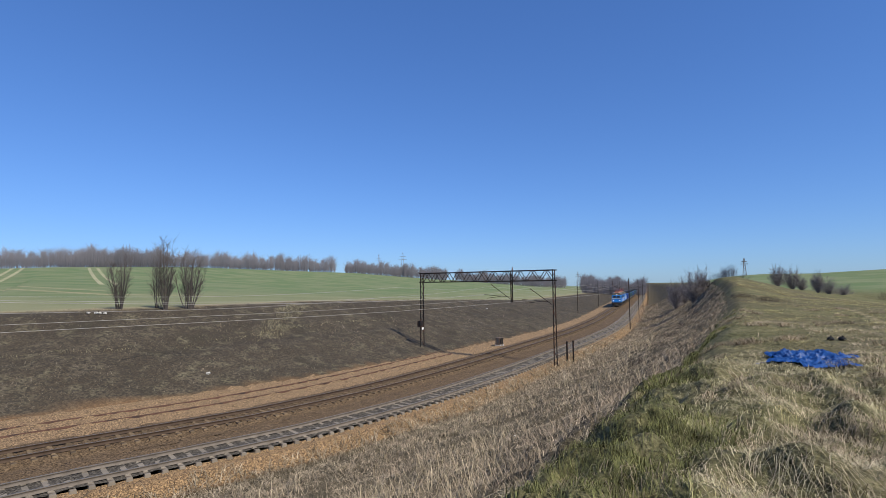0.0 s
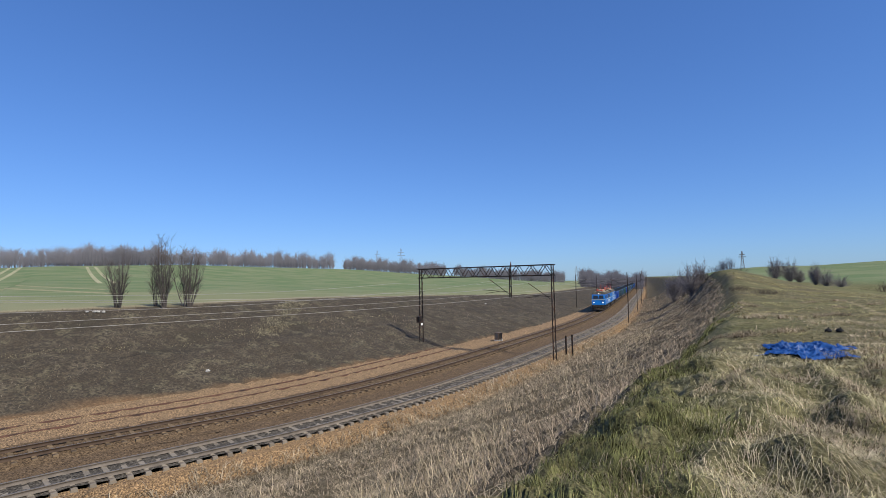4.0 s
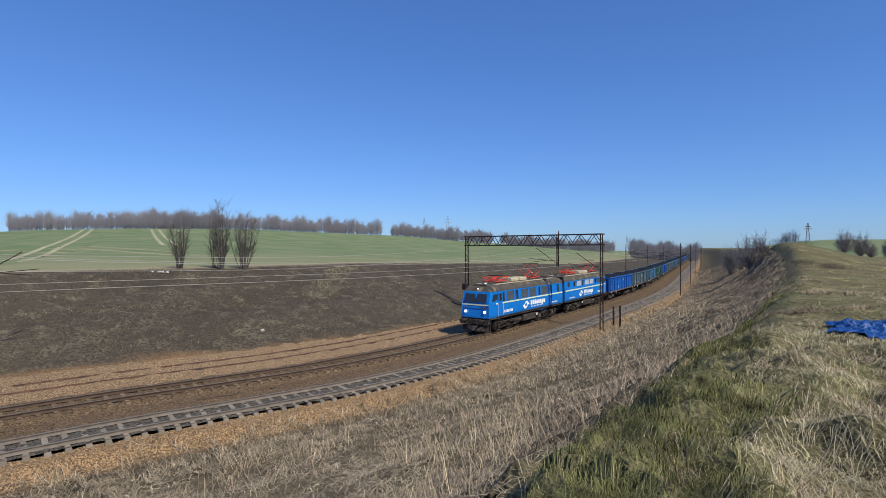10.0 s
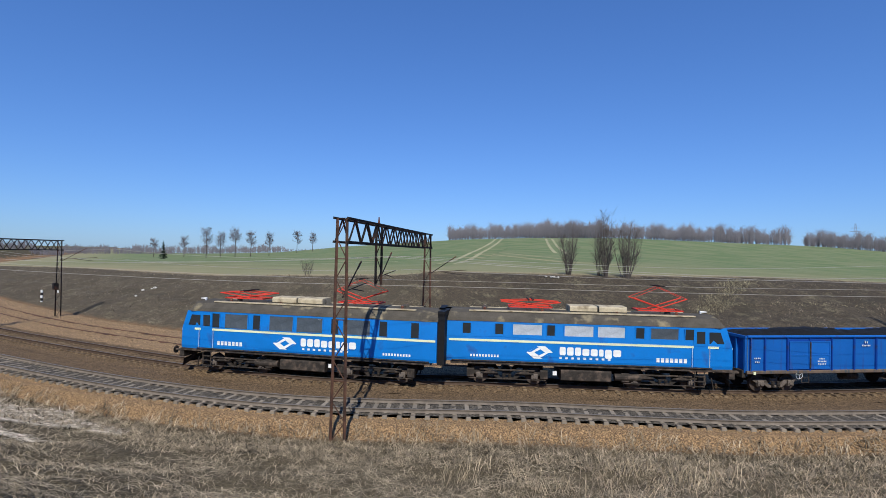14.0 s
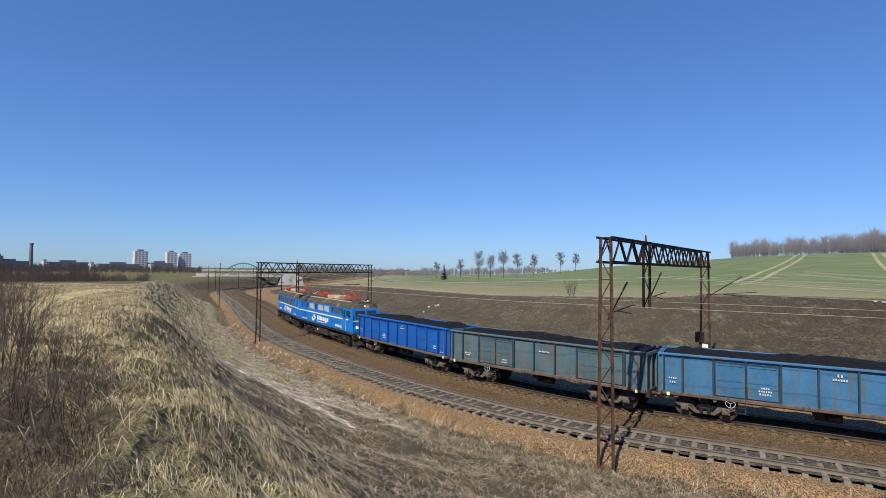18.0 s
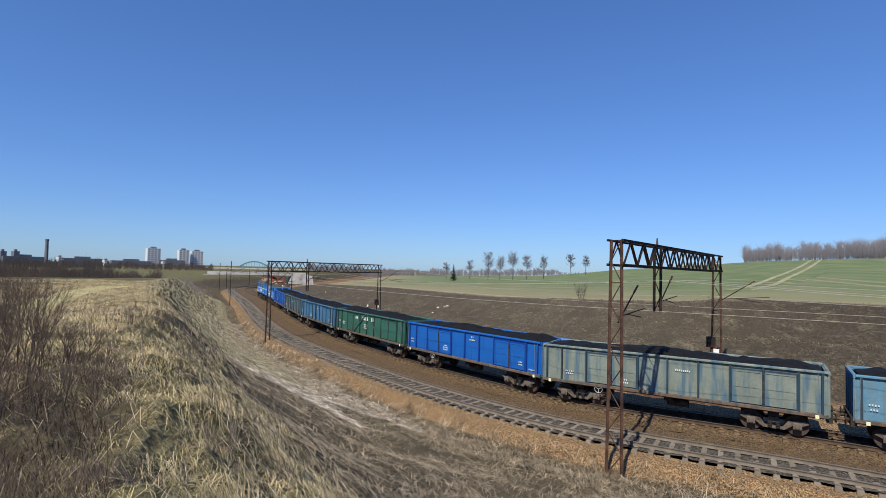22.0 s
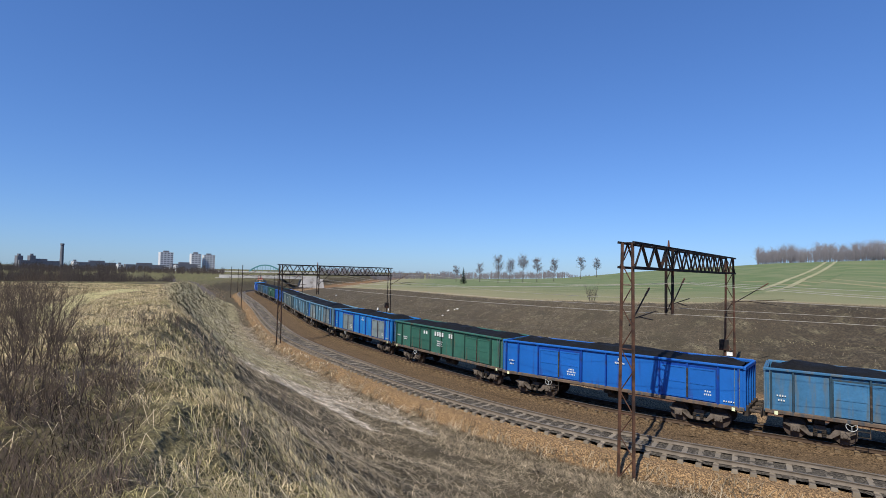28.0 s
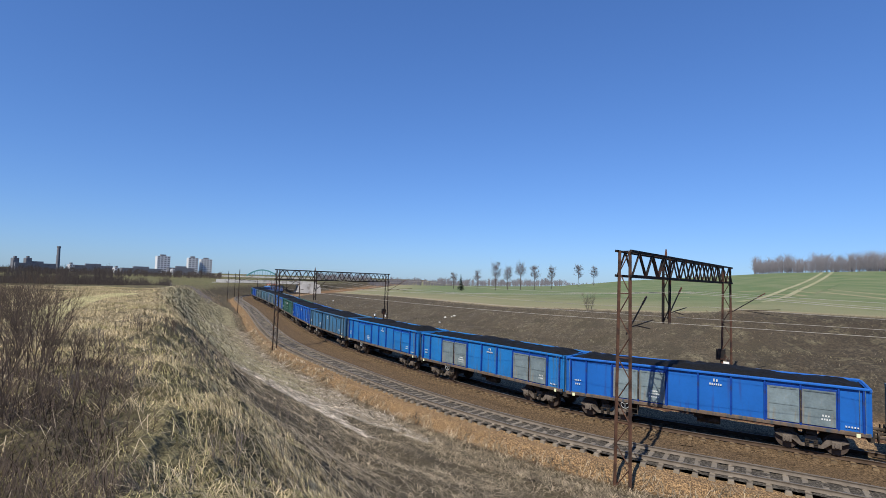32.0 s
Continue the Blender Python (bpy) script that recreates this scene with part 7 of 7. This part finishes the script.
def pylon(az, d, h, seed):
    x, y = polar(az, d)
    t = thing("power_pylon", "far grey lattice power pylon", "pylon", pose(x, y, float(ground(x, y)[0]) - 1, 0, 0, az), "pylons")
    w = h * 0.09
    for i, j in ((-1, -1), (-1, 1), (1, -1), (1, 1)):
        put("leg", Shape().bar((i * w, j * w, 0), (i * w * 0.15, j * w * 0.15, h), 0.22).mesh("leg", M["twig"]), t)
    sh = Shape()
    for k in range(9):
        a, b = 1 - 0.85 * k / 9, 1 - 0.85 * (k + 1) / 9
        s = 1 if k % 2 else -1
        sh.bar((-w * a * s, -w * a, h * k / 9), (w * b * s, -w * b, h * (k + 1) / 9), 0.14)
    put("bracing", sh.mesh("bracing", M["twig"]), t)
    for z, r in ((0.72, 0.16), (0.84, 0.12)):
        put("crossarm", Shape().bar((-h * r, 0, h * z), (h * r, 0, h * z), 0.25).mesh("arm", M["twig"]), t)


pylon(20.6, 560, 24, 1)
pylon(18.0, 560, 27, 2)
pylon(-1.0, 560, 18, 3)
pylon(-16.6, 240, 8, 4)
pylon(66.0, 900, 18, 5)


# ---- things on the banks ----
def tarpaulin():
    x0, y0 = sighted(-21.3, -7.1)
    rng = np.random.default_rng(8)
    t = thing("tarpaulin", "crumpled bright blue tarpaulin lying on the grass", "tarpaulin")
    nx, ny = 110, 110
    u, w = np.meshgrid(np.linspace(-1, 1, nx), np.linspace(-1, 1, ny), indexing="ij")
    x, y = u * 0.74 * (1 + 0.12 * np.sin(5 * w) + 0.06 * np.sin(11 * w)), w * 1.15 * (1 + 0.18 * np.sin(4 * u + 1) + 0.08 * np.sin(9 * u))
    c, s = math.cos(radians(-24)), math.sin(radians(-24))
    px, py = x0 + x * c - y * s, y0 + x * s + y * c
    waves = [(rng.uniform(16, 60), rng.uniform(0, 6.28), rng.uniform(0, 6.28)) for q in range(18)]
    fold = sum((1 - np.abs(np.sin(0.5 * (k * (x * math.cos(a) + y * math.sin(a) + 0.12 * np.sin(5 * y + b)) + b)))) ** 2 * 7 / k for k, a, b in waves)
    z = ground(px.ravel(), py.ravel()).reshape(px.shape) + 0.03 + 0.10 * fold * np.clip(1.05 - (u * u + w * w) / 2, 0.05, 1)
    i, j = np.meshgrid(np.arange(nx - 1), np.arange(ny - 1), indexing="ij")
    f = np.stack([i * ny + j, (i + 1) * ny + j, (i + 1) * ny + j + 1, i * ny + j + 1], -1).reshape(-1, 4)
    put("sheet", from_arrays("sheet", np.stack([px, py, z], -1).reshape(-1, 3), f, M["tarp"]), t)
    g = Shape()
    for k in range(14):
        a = rng.uniform(0, 6.28)
        p = Vector((x0 + 0.62 * c + rng.normal(0, 0.09), y0 + 0.62 * s + rng.normal(0, 0.3), 0))
        p.z = float(ground(p.x, p.y)[0]) + 0.08
        g.rod(p, p + Vector((math.cos(a) * 0.2, math.sin(a) * 0.2, rng.uniform(-0.02, 0.08))), 0.014, 0.010, 5)
    put("rope", g.mesh("rope", M["straw_pale"]), t, "pale tangled rope at its corner")


tarpaulin()


def boots():
    for k, (az, d, turn) in enumerate(((-22.9, -5.2, 20), (-23.7, -5.17, -35))):
        x, y = sighted(az, d)
        t = thing("black_bag", "small black rubber bag on the grass", "bag", pose(x, y, float(ground(x, y)[0]), 0, 0, turn), "black bags")
        sh = Shape()
        rings = [(0.055, 0), (0.075, 0.03), (0.065, 0.06), (0.04, 0.09), (0.015, 0.10)]
        for r, z in rings:
            sh.v += [(r * 1.3 * math.cos(a), r * math.sin(a), z) for a in np.linspace(0, 6.28, 13)[:-1]]
        for i in range(len(rings) - 1):
            sh.f += [(i * 12 + j, i * 12 + (j + 1) % 12, (i + 1) * 12 + (j + 1) % 12, (i + 1) * 12 + j) for j in range(12)]
        sh.f.append(tuple(range(48, 60)))
        put("body", sh.mesh("body", M["black"], True), t)
        put("knot", Shape().rod((0, 0, 0.09), (0.03, 0.01, 0.12), 0.012, 0.022, 7).mesh("knot", M["black"]), t)


boots()


M["scrap"] = shader("grubby_pale_scrap", (0.50, 0.48, 0.43), 0.8, 0, 0.25, 6, 30, 0.3, (0.2, 0.17, 0.13), 0.3, 5)


def litter(az, n, size, label, d=None, name="white_stone"):
    x, y = line_point(az, n) if d is None else sighted(az, d)
    rng = random.Random(int(az * 10))
    bm = bmesh.new()
    bmesh.ops.create_icosphere(bm, subdivisions=2, radius=size)
    for v in bm.verts:
        v.co *= rng.uniform(0.75, 1.2)
        v.co.z *= 0.7
    me = bpy.data.meshes.new(name)
    bm.to_mesh(me)
    bm.free()
    me.materials.append(M["scrap"])
    put(name, me, None, label, m=Matrix.Translation((x, y, float(ground(x, y)[0]) + size * 0.35 + (0.09 if d is not None else 0))), category="stone", group="pale litter")


litter(37.7, 17.6, 0.16, "white plastic scrap on the far slope")
litter(104.6, 0, 0.05, "pale stone on the bank slope", d=-12.7)
litter(6.0, 0, 0.05, "pale stone in the slope grass", d=-16.1)
for az_ in (46.5, 46.9, 47.2, 47.8):
    litter(az_, 30.6, 0.15, "pale concrete rubble near the slope top")
litter(8.8, 24.0, 0.2, "pale scrap on the far slope")


for az_, n_, sz in ((89.0, 24.5, 0.22), (88.0, 25.5, 0.25), (89.6, 21.8, 0.16), (88.3, 25.0, 0.14), (101.2, 22.0, 0.2)):
    litter(az_, n_, sz, "pale torn sheeting scrap on the far slope")


def striped_post(az, n):
    x, y = line_point(az, n)
    t = thing("marker_post", "short post striped white and black on the far slope", "post", Matrix.Translation((x, y, float(ground(x, y)[0]) - 0.2)))
    for k in range(5):
        put("band", Shape().rod((0, 0, 0.35 * k), (0, 0, 0.35 * (k + 1)), 0.13, sides=10, caps=k == 4).mesh("band", M["white" if k % 2 == 0 else "black"]), t)


striped_post(96.7, 16.8)


def point_box():
    t = thing("trackside_box", "dark brown trackside box with two black doors on pale feet", "equipment box", at_line(-63.0, 8.6, -0.4))
    put("case", Shape().bevel_box((-0.5, -0.3, 0.15), (0.5, 0.3, 1.0), 0.04).mesh("case", M["sill"]), t)
    for k in (-0.25, 0.25):
        put("door", Shape().box((k - 0.19, 0.3, 0.25), (k + 0.19, 0.33, 0.92)).mesh("door", M["black"]), t)
    for k in (-0.4, 0.4):
        put("foot", Shape().box((k - 0.09, -0.32, -0.1), (k + 0.09, 0.36, 0.17)).mesh("foot", M["concrete"]), t)


point_box()
for n_, s_ in ((-2.0, -55.2), (-2.3, -56.4)):
    t_ = thing("marker_post", "short dark steel marker post by the track", "post", at_line(s_, n_, -0.8), "marker posts")
    put("shaft", Shape().rod((0, 0, 0), (0, 0, 2.1), 0.09, sides=8).mesh("shaft", M["steel_dark"]), t_)
    put("cap", Shape().rod((0, 0, 2.1), (0, 0, 2.16), 0.11, 0.06, 8).mesh("cap", M["steel_dark"]), t_)

# ---- sleepers, last of the pieces ----
lay_sleepers(0.0, M["sleeper"], "near track on grey concrete sleepers", 0.62)
lay_sleepers(SPACING, M["sleeper_old"], "far track on oily brown sleepers", 0.62)


def motions():
    for half, behind, flip in ((front_half, 0, 0), (rear_half, 1, 1)):
        rows = []
        for i in range(65):
            t = i * 0.5
            s = front_at(t) - (0.65 + LEN * STRETCH / 2 if not flip else LOCO - 0.65 - LEN * STRETCH / 2)
            a, b = (Vector([float(c) for c in on_line(s + k * 4.2, SPACING)]) for k in (-1, 1))
            d = b - a
            m = pose(*((a + b) / 2), 0, -math.degrees(math.asin(d.z / d.length)), math.degrees(math.atan2(d.y, d.x)))
            rows.append((t, m @ pose(0, 0, 0, 0, 0, 180 * flip) @ Matrix.Translation((-LEN * STRETCH / 2, 0, 0))))
        walk(half, rows)
    for i, w in enumerate(WAGONS):
        ride(w, LOCO + PITCH * (i + 0.5), 4.5)


motions()
